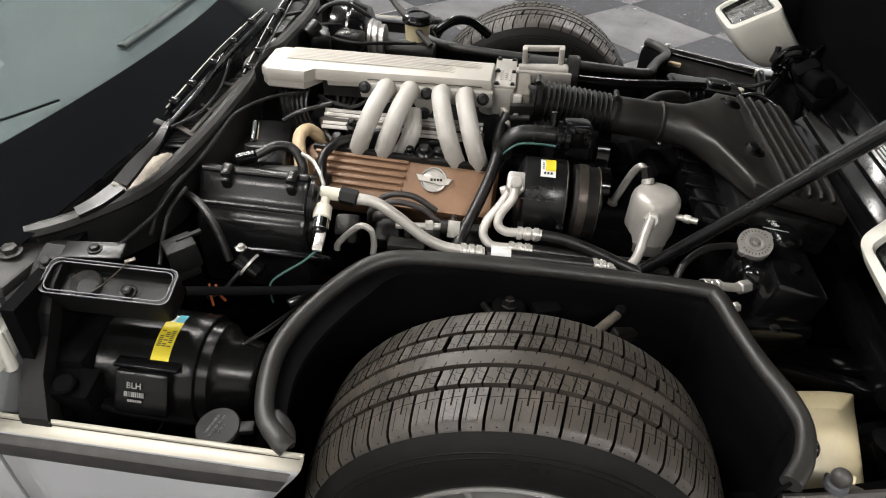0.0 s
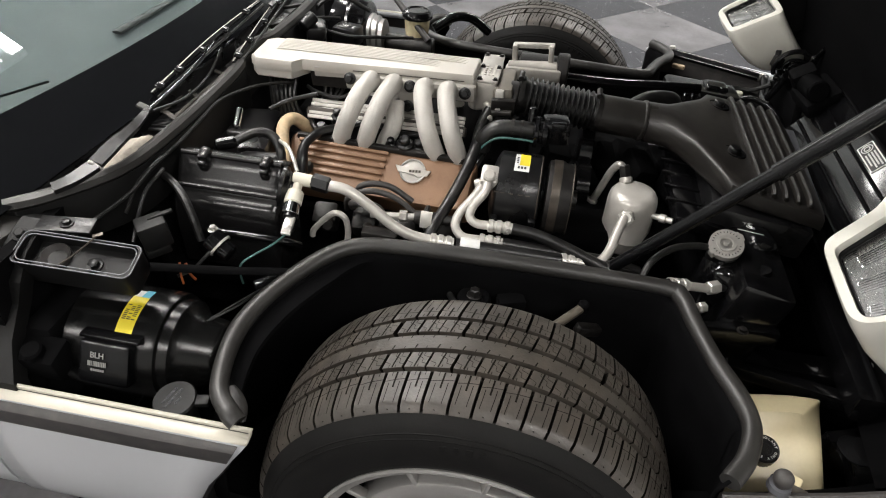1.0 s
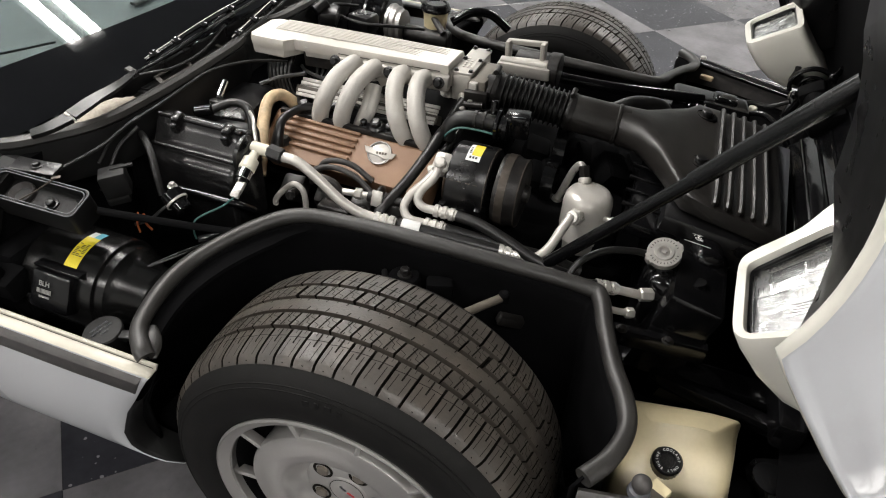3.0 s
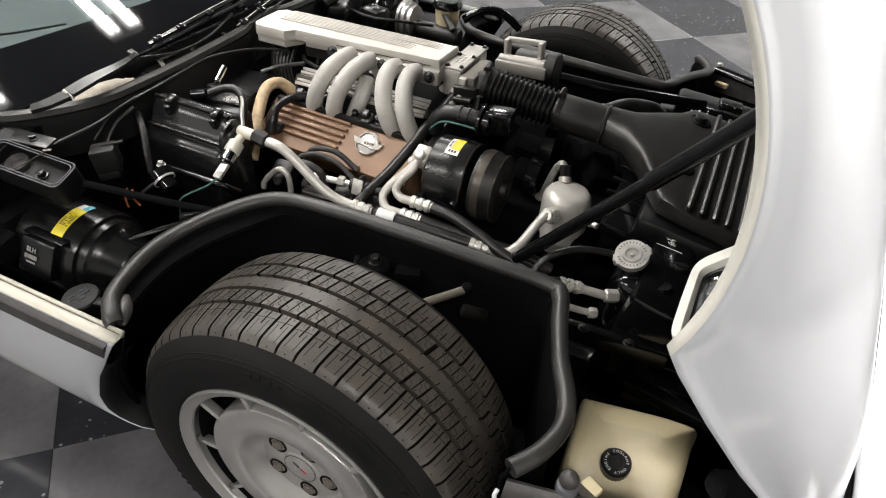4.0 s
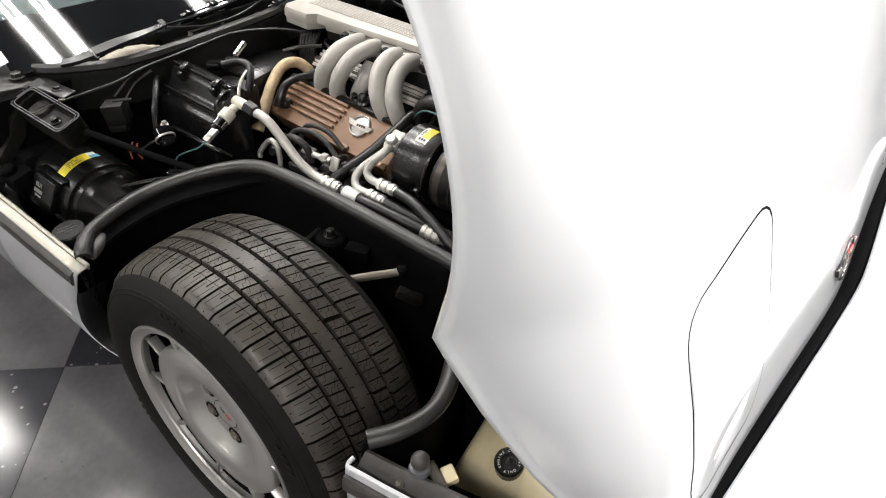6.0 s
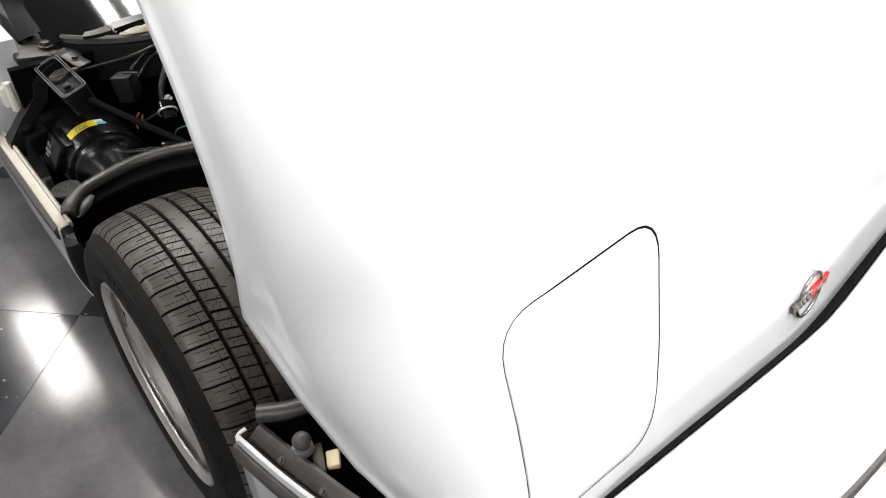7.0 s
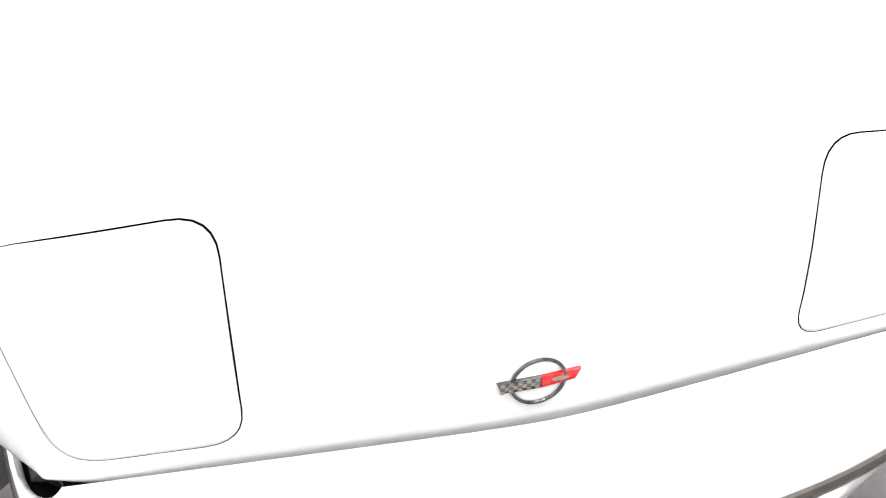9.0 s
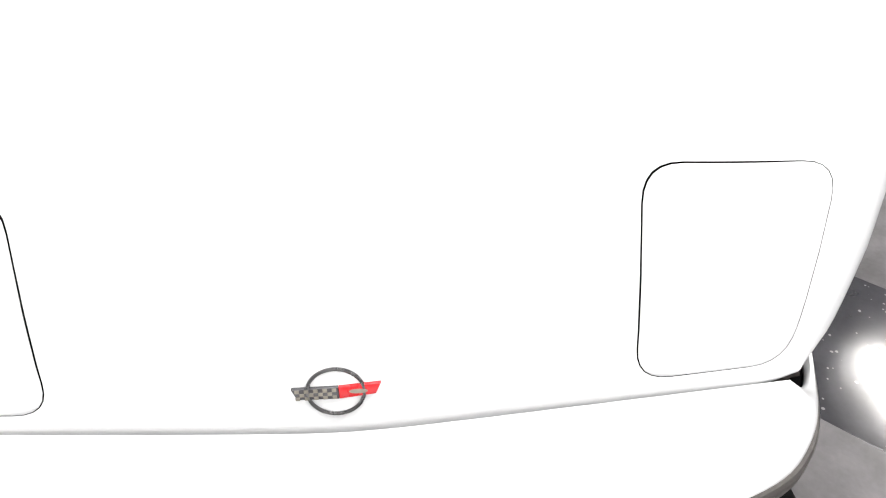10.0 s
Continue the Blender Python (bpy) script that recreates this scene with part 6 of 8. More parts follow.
# ---------------------------------------------------------------- accessories round the engine
def compressor():
    root = empty("compressor")
    root.parent = car
    c = V((0, -0.252, 0.604))
    ax = V((1, 0, 0))

    def arc_patch(bm, x0, x1, a0, a1, r):
        rings(bm, [[V((x, c.y + r * math.cos(radians(a)), c.z + r * math.sin(radians(a)))) for a in np.linspace(a0, a1, 9)] for x in (x0, x1)], closed=False, cap=False)

    bm = bmesh.new()
    turned(bm, (-0.042, c.y, c.z), ax, [(0, 0.045), (0.004, 0.060), (0.010, 0.073), (0.014, 0.0765), (0.050, 0.0775), (0.088, 0.0775), (0.094, 0.074), (0.097, 0.05)], 48)
    part("body", bm, M_black, root, "round black compressor body")
    bm = bmesh.new()
    turned(bm, (0.063, c.y, c.z), ax, [(0, 0.060), (0.002, 0.0700), (0.010, 0.0715), (0.030, 0.0715), (0.034, 0.0685), (0.046, 0.0685), (0.050, 0.066), (0.052, 0.050), (0.050, 0.045), (0.052, 0.02), (0.062, 0.018), (0.064, 0.0005)], 48)
    part("pulley", bm, M_grime, root, "dark worn clutch pulley")
    for x0, r0 in ((0.0495, 0.0758), (0.112, 0.0690)):
        bm = bmesh.new()
        tube(bm, [(x0, c.y + r0 * math.cos(q), c.z + r0 * math.sin(q)) for q in np.linspace(0, 2 * math.pi, 49)], 0.0012, 6, smooth=False)
        part("worn_rim", bm, M_pulley, root, "bright worn edge")
    bm = bmesh.new()
    for x0 in (-0.034, -0.022, -0.006, 0.012, 0.026):
        arc_patch(bm, x0, x0 + 0.009, 151, 152.2, 0.0780)
    part("seam", bm, M_pulley, root)
    bm = bmesh.new()
    turned(bm, (0.072, c.y, c.z), ax, [(0, 0.0700), (0.001, 0.0728), (0.017, 0.0728), (0.018, 0.0700)], 48, False)
    part("belt_band", bm, M_pulley, root, "brown worn belt band")
    bm = bmesh.new()

    arc_patch(bm, -0.002, 0.026, 82, 118, 0.0785)
    lab = part("label", bm, M_paper, root, "white and yellow compressor label")
    bm = bmesh.new()
    arc_patch(bm, 0.007, 0.0262, 81.5, 108, 0.0790)
    part("yellow_field", bm, M_yellow, lab)
    for k in range(4):
        bm = bmesh.new()
        arc_patch(bm, 0.0010, 0.0045, 92 + 3.6 * k, 94.2 + 3.6 * k, 0.0793)
        part("label_bar", bm, M_ink, lab, smooth=False)
    for k in range(3):
        bm = bmesh.new()
        arc_patch(bm, 0.004 + 0.006 * k, 0.0080 + 0.006 * k, 110.0, 114.0, 0.0791)
        part("label_bar", bm, M_ink, lab, smooth=False)
    pieces(root, [("port_block", box, ((-0.045, -0.290, 0.650), (0.034, 0.040, 0.036), (28, 0, 0), 0.006), M_tube), ("port_cap", cyl, ((-0.045, -0.302, 0.652), (-0.045, -0.312, 0.672), 0.012, 16, 0.003), M_tube),
                  ("port_plug", cyl, ((-0.060, -0.296, 0.640), (-0.072, -0.298, 0.636), 0.009, 14, 0.002), M_tube), ("bracket", box, ((0.03, -0.20, 0.52), (0.14, 0.05, 0.10), (0, 0, 0), 0.01), M_grime),
                  ("mount_ear", box, ((-0.028, -0.330, 0.585), (0.014, 0.012, 0.020), (20, 0, 0), 0.003), M_black), ("mount_ear", box, ((0.045, -0.333, 0.590), (0.014, 0.012, 0.020), (20, 0, 0), 0.003), M_black)])


compressor()

# accumulator canister
root = empty("accumulator")
root.parent = car
bm = bmesh.new()
turned(bm, (0.238, -0.212, 0.485), (0, 0, 1), [(0, 0.033), (0.006, 0.043), (0.014, 0.0480), (0.034, 0.0490), (0.036, 0.0502), (0.038, 0.0490), (0.112, 0.0490), (0.124, 0.0470), (0.133, 0.041), (0.138, 0.030), (0.140, 0.0005)], 44, False)
part("canister", bm, M_tube, root, "matt aluminium canister")
bm = bmesh.new()
cyl(bm, (0.229, -0.252, 0.583), (0.222, -0.284, 0.601), 0.0165, 6, 0.002)
cyl(bm, (0.222, -0.282, 0.600), (0.220, -0.292, 0.606), 0.0125, 14, 0.002)
part("fitting", bm, M_steel, root, "bright hex fitting")
bm = bmesh.new()
turned(bm, (0.272, -0.236, 0.585), (20, -10, 3), [(0, 0.006), (0.021, 0.006), (0.022, 0.0085), (0.034, 0.0085), (0.035, 0.006), (0.048, 0.006)], 12)
part("valve", bm, M_steel, root)
bm = bmesh.new()
cyl(bm, (0.222, -0.185, 0.618), (0.219, -0.178, 0.628), 0.013, 16, 0.002)
part("top_collar", bm, M_tube, root)
bm = bmesh.new()
cyl(bm, (0.219, -0.178, 0.626), (0.212, -0.166, 0.648), 0.0115, 6, 0.002)
part("top_nut", bm, M_grime, root, "dark hex nut on the canister")
bm = bmesh.new()
tube(bm, [(0.214, -0.168, 0.640), (0.203, -0.160, 0.644), (0.191, -0.155, 0.622), (0.178, -0.150, 0.575), (0.169, -0.148, 0.545)], 0.0078, 12)
for k in range(3):
    turned(bm, V((0.169, -0.148, 0.547)) - V((0.002, 0, 0.009)) * k, (-0.2, 0, -1), [(0, 0.010), (0.001, 0.0115), (0.006, 0.0115), (0.007, 0.010)], 16)
part("return_pipe", bm, M_capmetal, root)
bm = bmesh.new()
tube(bm, [(0.164, -0.148, 0.525), (0.150, -0.150, 0.49), (0.12, -0.16, 0.45)], 0.012, 12)
part("return_hose", bm, M_hose, root)


def crimp(bm, p, q, r=0.0135, n=3):
    """A crimped hose ferrule from p to q."""
    p, q = V(p), V(q)
    L = (q - p).length
    prof = [(0, r * 0.8)]
    for k in range(n):
        prof += [(L * (k + 0.08) / n, r), (L * (k + 0.62) / n, r), (L * (k + 0.72) / n, r * 0.82), (L * (k + 0.98) / n, r * 0.82)]
    prof.append((L, r * 0.8))
    turned(bm, p, q - p, prof, 18)


def line_set(name, label, pipes=(), hoses=(), crimps=(), pipe_mat=None, hose_mat=None):
    root = empty(name)
    root.parent = car
    if label:
        root["label"] = label
    for pts, r in pipes:
        bm = bmesh.new()
        tube(bm, pts, r, 14, 8)
        part("pipe", bm, pipe_mat or M_tube, root)
    for pts, r in hoses:
        bm = bmesh.new()
        tube(bm, pts, r, 12, 8)
        part("hose", bm, hose_mat or M_hose, root)
    for p, q, r in crimps:
        bm = bmesh.new()
        crimp(bm, p, q, r)
        part("ferrule", bm, M_steel, root)
    return root


cable("drain_pipe", [(-0.365, -0.40, 0.533), (-0.362, -0.40, 0.547), (-0.343, -0.40, 0.572), (-0.318, -0.40, 0.594), (-0.299, -0.40, 0.585), (-0.294, -0.40, 0.557), (-0.296, -0.40, 0.532)], 0.006, M_tube, "pale bent aluminium pipe", 12)
# suction line: pale pipe from the switch fitting, ferrule, hose along the housing, pipe up to the canister
suction = line_set("suction_line", "pale aluminium pipe and black hose of the air conditioning",
                   pipes=[([(-0.325, -0.430, 0.674), (-0.285, -0.430, 0.670), (-0.245, -0.430, 0.645), (-0.200, -0.428, 0.607), (-0.165, -0.424, 0.588), (-0.125, -0.421, 0.581)], 0.0098),
                          ([(0.150, -0.385, 0.555), (0.178, -0.378, 0.557), (0.196, -0.352, 0.568), (0.208, -0.315, 0.588), (0.219, -0.286, 0.604)], 0.0092)],
                   hoses=[([(-0.085, -0.415, 0.576), (-0.02, -0.409, 0.572), (0.05, -0.400, 0.566), (0.115, -0.391, 0.559)], 0.0125)],
                   crimps=[((-0.132, -0.422, 0.582), (-0.090, -0.416, 0.577), 0.0140), ((0.108, -0.392, 0.560), (0.150, -0.385, 0.556), 0.0140)])
bm = bmesh.new()
turned(bm, (-0.078, -0.414, 0.575), (1, 0.08, -0.05), [(0, 0.0125), (0.0, 0.0152), (0.036, 0.0152), (0.036, 0.0125)], 22, False)
part("white_sleeve", bm, M_paper, suction, "white paper sleeve on the hose")
line_set("discharge_line", "looping pale pipes from the compressor into a black hose",
         pipes=[([(-0.046, -0.312, 0.655), (-0.050, -0.330, 0.640), (-0.066, -0.345, 0.620), (-0.070, -0.356, 0.602), (-0.056, -0.362, 0.592), (-0.030, -0.360, 0.590)], 0.0085),
                ([(-0.055, -0.300, 0.640), (-0.070, -0.325, 0.622), (-0.090, -0.345, 0.600), (-0.095, -0.365, 0.582), (-0.078, -0.380, 0.570), (-0.045, -0.378, 0.567)], 0.0085)],
         hoses=[([(0.012, -0.358, 0.589), (0.06, -0.362, 0.586), (0.12, -0.374, 0.574), (0.17, -0.388, 0.562), (0.21, -0.392, 0.552), (0.26, -0.385, 0.54)], 0.0110),
                ([(-0.002, -0.377, 0.566), (0.06, -0.372, 0.560), (0.12, -0.365, 0.553), (0.20, -0.35, 0.54), (0.26, -0.34, 0.52)], 0.0115)],
         crimps=[((-0.034, -0.360, 0.590), (0.012, -0.358, 0.589), 0.0128), ((-0.046, -0.378, 0.567), (-0.002, -0.377, 0.566), 0.0128)])
line_set("condenser_line", "short hose with crimped ferrule and bright nut",
         pipes=[([(0.333, -0.413, 0.563), (0.352, -0.406, 0.558), (0.374, -0.396, 0.551)], 0.0080), ([(0.325, -0.452, 0.548), (0.345, -0.442, 0.540), (0.362, -0.433, 0.535)], 0.006)],
         hoses=[([(0.298, -0.431, 0.574), (0.275, -0.436, 0.572), (0.255, -0.42, 0.555)], 0.011), ([(0.245, -0.44, 0.575), (0.262, -0.410, 0.602), (0.300, -0.375, 0.612), (0.345, -0.348, 0.606), (0.370, -0.338, 0.600)], 0.0065),
                ([(0.395, -0.383, 0.548), (0.43, -0.37, 0.543), (0.47, -0.36, 0.535)], 0.009)],
         crimps=[((0.296, -0.430, 0.574), (0.335, -0.412, 0.563), 0.0120)])
for p, q, r in (((0.374, -0.396, 0.551), (0.396, -0.383, 0.548), 0.0125), ((0.358, -0.436, 0.536), (0.372, -0.428, 0.533), 0.010)):
    bm = bmesh.new()
    cyl(bm, p, q, r, 6, 0.002)
    part("hex_nut", bm, M_steel, car, "bright hex union nut")

# pressure switch fitting beside the heater box
root = empty("pressure_switch")
root.parent = car
bm = bmesh.new()
cyl(bm, (-0.380, -0.434, 0.682), (-0.345, -0.430, 0.677), 0.0115, 14, 0.002)
cyl(bm, (-0.370, -0.434, 0.676), (-0.369, -0.456, 0.667), 0.009, 12, 0.002)
part("elbow", bm, M_nylon, root, "off-white elbow fitting")
bm = bmesh.new()
cyl(bm, (-0.347, -0.430, 0.6785), (-0.315, -0.430, 0.673), 0.0150, 6, 0.003)
part("union_nut", bm, M_black, root, "black hex union")
bm = bmesh.new()
cyl(bm, (-0.369, -0.455, 0.6675), (-0.367, -0.478, 0.657), 0.0155, 20, 0.002)
part("switch_body", bm, M_nylon, root, "off-white switch body")
bm = bmesh.new()
cyl(bm, (-0.367, -0.478, 0.657), (-0.3655, -0.496, 0.648), 0.0140, 20, 0.001)
part("switch_ring", bm, M_chrome, root, "bright metal switch ring")
bm = bmesh.new()
cyl(bm, (-0.3655, -0.495, 0.648), (-0.365, -0.503, 0.644), 0.0110, 18, 0.002)
part("plug", bm, M_black, root, "black wiring plug")
bm = bmesh.new()
box(bm, (-0.3625, -0.515, 0.638), (0.016, 0.009, 0.034), (-60, 4, 0), 0.0015)
part("plug_tag", bm, M_steel, root, "pale tag on the plug")
bm = bmesh.new()
tube(bm, [(-0.362, -0.528, 0.630), (-0.388, -0.535, 0.606), (-0.418, -0.548, 0.588), (-0.436, -0.560, 0.574), (-0.434, -0.570, 0.556), (-0.432, -0.57, 0.54)], 0.0018, 6)
part("green_wire", bm, M_wire, root, "thin green wire")

# heater case: ribbed black box with clips
root = empty("heater_case")
root.parent = car
bm = bmesh.new()
prof = [(-0.402, 0.690), (-0.408, 0.699), (-0.420, 0.704), (-0.432, 0.704), (-0.440, 0.699), (-0.448, 0.687), (-0.457, 0.670), (-0.463, 0.662), (-0.470, 0.658), (-0.473, 0.652), (-0.475, 0.645), (-0.481, 0.641), (-0.486, 0.634),
        (-0.489, 0.620), (-0.490, 0.58), (-0.486, 0.50), (-0.402, 0.50)]
xs = ((-0.590, 0.010), (-0.588, 0.004), (-0.583, 0.001), (-0.578, 0), (-0.500, 0), (-0.408, 0), (-0.400, 0.001), (-0.395, 0.004), (-0.392, 0.010))
rings(bm, [[V((x, y + g, z - g)) for y, z in prof] for x, g in xs], True, True)
part("case", bm, M_case, root, "satin black plastic heater case with a stepped front", sharp=60)
for y, z in ((-0.4345, 0.7045), (-0.4690, 0.6585)):
    bm = bmesh.new()
    tube(bm, [(-0.583, y, z), (-0.399 if z > 0.64 else -0.41, y, z)], 0.0042, 8, smooth=False)
    part("ridge", bm, M_case, root)
for x in (-0.537, -0.424):
    bm = bmesh.new()
    box(bm, (x, -0.438, 0.704), (0.020, 0.026, 0.024), (24, 0, 0), 0.006)
    box(bm, (x, -0.450, 0.690), (0.016, 0.012, 0.026), (24, 0, 0), 0.004)
    part("clip", bm, M_case, root)
bm = bmesh.new()
turned(bm, (-0.396, -0.444, 0.668), (1, 0.1, -0.1), [(0, 0.036), (0.006, 0.036), (0.008, 0.030), (0.014, 0.026), (0.016, 0.016), (0.02, 0.015)], 26)
part("outlet", bm, M_black, root)
# vacuum hoses, cables and plugs round the heater case


cable("bonnet_cable", [(-0.50, -0.10, 0.700), (-0.55, -0.17, 0.715), (-0.585, -0.26, 0.722), (-0.588, -0.34, 0.720), (-0.590, -0.42, 0.715), (-0.602, -0.50, 0.705), (-0.612, -0.56, 0.69), (-0.640, -0.63, 0.675), (-0.67, -0.70, 0.66)], 0.0035, M_hose, "thin black cable across the bulkhead")
cable("vacuum_hose", [(-0.640, -0.45, 0.655), (-0.615, -0.463, 0.668), (-0.579, -0.49, 0.677), (-0.545, -0.517, 0.667), (-0.518, -0.543, 0.643), (-0.504, -0.555, 0.609)], 0.0068, M_hose, "black vacuum hose")
cable("wire_loop", [(-0.588, -0.49, 0.70), (-0.606, -0.525, 0.675), (-0.610, -0.56, 0.64), (-0.60, -0.60, 0.62)], 0.0035, M_hose)
cable("wire_loop", [(-0.60, -0.47, 0.71), (-0.618, -0.52, 0.69), (-0.622, -0.57, 0.655)], 0.003, M_hose)
cable("red_wire", [(-0.512, -0.602, 0.595), (-0.502, -0.61, 0.580), (-0.498, -0.605, 0.565)], 0.0022, M_orange, "thin orange wire")
cable("red_wire", [(-0.520, -0.606, 0.598), (-0.513, -0.62, 0.585), (-0.512, -0.62, 0.565)], 0.0018, M_orange)
cable("wire_loop", [(-0.470, -0.560, 0.612), (-0.485, -0.585, 0.600), (-0.500, -0.603, 0.585), (-0.520, -0.62, 0.580)], 0.003, M_hose)
root = empty("vacuum_valve")
root.parent = car
bm = bmesh.new()
cyl(bm, (-0.488, -0.553, 0.618), (-0.468, -0.558, 0.604), 0.021, 22, 0.003)
cyl(bm, (-0.470, -0.557, 0.605), (-0.450, -0.562, 0.594), 0.0165, 20, 0.003)
part("body", bm, M_gloss, root, "glossy black vacuum valve")
bm = bmesh.new()
turned(bm, (-0.472, -0.557, 0.607), (0.8, -0.2, -0.55), [(0, 0.0222), (0.004, 0.0222)], 22)
bolt(bm, (-0.485, -0.545, 0.628), (0, 0, 1), 0.006, 0.006)
part("ring", bm, M_steel, root)
bm = bmesh.new()
tube(bm, [(-0.510, -0.515, 0.600), (-0.45, -0.512, 0.600), (-0.395, -0.508, 0.597), (-0.370, -0.500, 0.590), (-0.360, -0.48, 0.570)], 0.0068, 10)
part("valve_pipe", bm, M_gloss, car, "glossy black pipe")
bm = bmesh.new()
box(bm, (-0.553, -0.606, 0.656), (0.046, 0.040, 0.046), (0, -8, 40), 0.004)
box(bm, (-0.553, -0.606, 0.626), (0.040, 0.034, 0.020), (0, -8, 40), 0.004)
box(bm, (-0.545, -0.592, 0.681), (0.040, 0.008, 0.005), (0, -8, 40), 0.001)
part("relay_box", bm, M_flank, car, "black relay box on the bulkhead")
cable("convoluted_hose", [(-0.52, -0.36, 0.692), (-0.49, -0.335, 0.702), (-0.460, -0.328, 0.698), (-0.438, -0.345, 0.680), (-0.432, -0.36, 0.65)], 0.0090, M_hose, "black corrugated wiring tube", 10)
bm = bmesh.new()
cyl(bm, (-0.552, -0.372, 0.686), (-0.515, -0.358, 0.693), 0.012, 14, 0.004)
part("wiring_plug", bm, M_gloss, car, "black wiring plug")
bm = bmesh.new()
cyl(bm, (-0.541, -0.306, 0.690), (-0.546, -0.268, 0.712), 0.0075, 14, 0.003)
part("bright_stud", bm, M_chrome, car, "bright metal stud on the bulkhead")
bm = bmesh.new()
turned(bm, (-0.536, -0.312, 0.680), (0, 0.3, 1), [(0, 0.02), (0.006, 0.02), (0.008, 0.015)], 20)
part("grommet", bm, M_hose, car)
# brass-coloured wire to the switch
cable("steel_line", [(-0.432, -0.355, 0.705), (-0.405, -0.385, 0.712), (-0.385, -0.412, 0.706), (-0.375, -0.425, 0.690)], 0.0035, M_steel, "bent steel line", 8)

# heat-stained breather elbow and a black one beside it
cable("breather_hose", [(-0.438, -0.345, 0.55), (-0.448, -0.310, 0.590), (-0.468, -0.262, 0.632), (-0.484, -0.212, 0.654), (-0.478, -0.172, 0.652), (-0.462, -0.148, 0.625), (-0.455, -0.14, 0.60)], lambda t: 0.0150 - 0.002 * math.sin(3.14 * t), M_tan, "cream hose stained brown by heat", 18)
cable("vent_elbow", [(-0.425, -0.285, 0.595), (-0.425, -0.275, 0.618), (-0.425, -0.252, 0.642), (-0.408, -0.215, 0.652), (-0.385, -0.175, 0.645)], lambda t: 0.0142 - 0.005 * min(1, t * 2), M_black, "black rubber vent elbow", 14)
bm = bmesh.new()
turned(bm, (-0.425, -0.265, 0.590), (0, 0, 1), [(0, 0.017), (0.004, 0.019), (0.012, 0.018), (0.016, 0.014)], 18)
part("grommet", bm, M_hose, car)
# hose draped over the valve cover
cable("cover_hose", [(-0.075, -0.085, 0.690), (-0.085, -0.110, 0.670), (-0.088, -0.150, 0.655), (-0.086, -0.200, 0.660), (-0.095, -0.250, 0.636), (-0.115, -0.310, 0.600), (-0.135, -0.370, 0.575), (-0.145, -0.40, 0.55)], 0.0115, M_hose, "black hose draped over the valve cover", 14)
cable("cover_hose", [(-0.078, -0.075, 0.690), (-0.066, -0.105, 0.662), (-0.072, -0.150, 0.63), (-0.09, -0.19, 0.60)], 0.0085, M_hose)

# thermostat housing and bypass hose
root = empty("thermostat_hose")
root.parent = car
bm = bmesh.new()
tube(bm, [(-0.075, -0.185, 0.650), (-0.070, -0.185, 0.678), (-0.050, -0.182, 0.698), (-0.015, -0.178, 0.702), (0.030, -0.175, 0.700)], 0.0165, 16)
part("hose", bm, M_hose, root)
bm = bmesh.new()
for x in (-0.022, -0.004):
    turned(bm, (x, -0.178, 0.702), (1, 0, 0), [(0, 0.0165), (0, 0.0185), (0.006, 0.0185), (0.006, 0.0165)], 20, False)
part("clamp", bm, M_grime, root)
bm = bmesh.new()
turned(bm, (0.022, -0.176, 0.700), (1, 0, 0), [(0, 0.024), (0.004, 0.031), (0.010, 0.031), (0.012, 0.022), (0.018, 0.022), (0.020, 0.029), (0.028, 0.029), (0.032, 0.02)], 26)
cyl(bm, (0.015, -0.176, 0.72), (0.015, -0.17, 0.748), 0.007, 12, 0.002)
box(bm, (0.065, -0.165, 0.705), (0.05, 0.05, 0.045), (0, 0, 10), 0.005)
box(bm, (0.070, -0.185, 0.715), (0.03, 0.012, 0.03), (0, 0, 10), 0.003)
part("air_valve", bm, M_gloss, root, "black valve with ribbed flanges")
cable("thin_green_wire", [(-0.078, -0.20, 0.655), (-0.068, -0.205, 0.672), (-0.045, -0.205, 0.690), (-0.005, -0.205, 0.694), (0.03, -0.20, 0.690)], 0.0022, M_wire, "thin green wire over the hose")

# plug leads and sensors along the head
for pts, r in (([(-0.300, -0.345, 0.575), (-0.292, -0.368, 0.600), (-0.262, -0.372, 0.606), (-0.240, -0.366, 0.590), (-0.236, -0.36, 0.555)], 0.0078),
               ([(-0.315, -0.335, 0.56), (-0.308, -0.345, 0.595), (-0.27, -0.335, 0.61), (-0.22, -0.33, 0.60), (-0.18, -0.335, 0.575)], 0.006),
               ([(-0.31, -0.325, 0.565), (-0.29, -0.318, 0.608), (-0.24, -0.305, 0.608), (-0.19, -0.305, 0.580)], 0.006)):
    cable("plug_lead", pts, r, M_trim, "grey-black spark plug lead", 10)
root = empty("check_valve")
root.parent = car
bm = bmesh.new()
tube(bm, [(-0.26, -0.36, 0.575), (-0.22, -0.358, 0.577), (-0.172, -0.352, 0.578)], 0.007, 12)
part("pipe", bm, M_steel, root)
bm = bmesh.new()
cyl(bm, (-0.205, -0.356, 0.578), (-0.190, -0.354, 0.578), 0.0115, 6, 0.001)
part("nut", bm, M_steel, root)
bm = bmesh.new()
turned(bm, (-0.176, -0.352, 0.578), (1, 0.06, 0), [(0, 0.013), (0.016, 0.014), (0.020, 0.024), (0.025, 0.0255), (0.028, 0.024), (0.032, 0.014), (0.05, 0.012), (0.052, 0.010), (0.09, 0.010)], 26)
part("valve_body", bm, M_grime, root, "round grimy check valve")
bm = bmesh.new()
box(bm, (-0.150, -0.372, 0.590), (0.022, 0.005, 0.032), (-20, 0, 0), 0.001)
part("steel_tab", bm, M_steel, root)
exhaust = empty("exhaust_manifold")
exhaust.parent = car
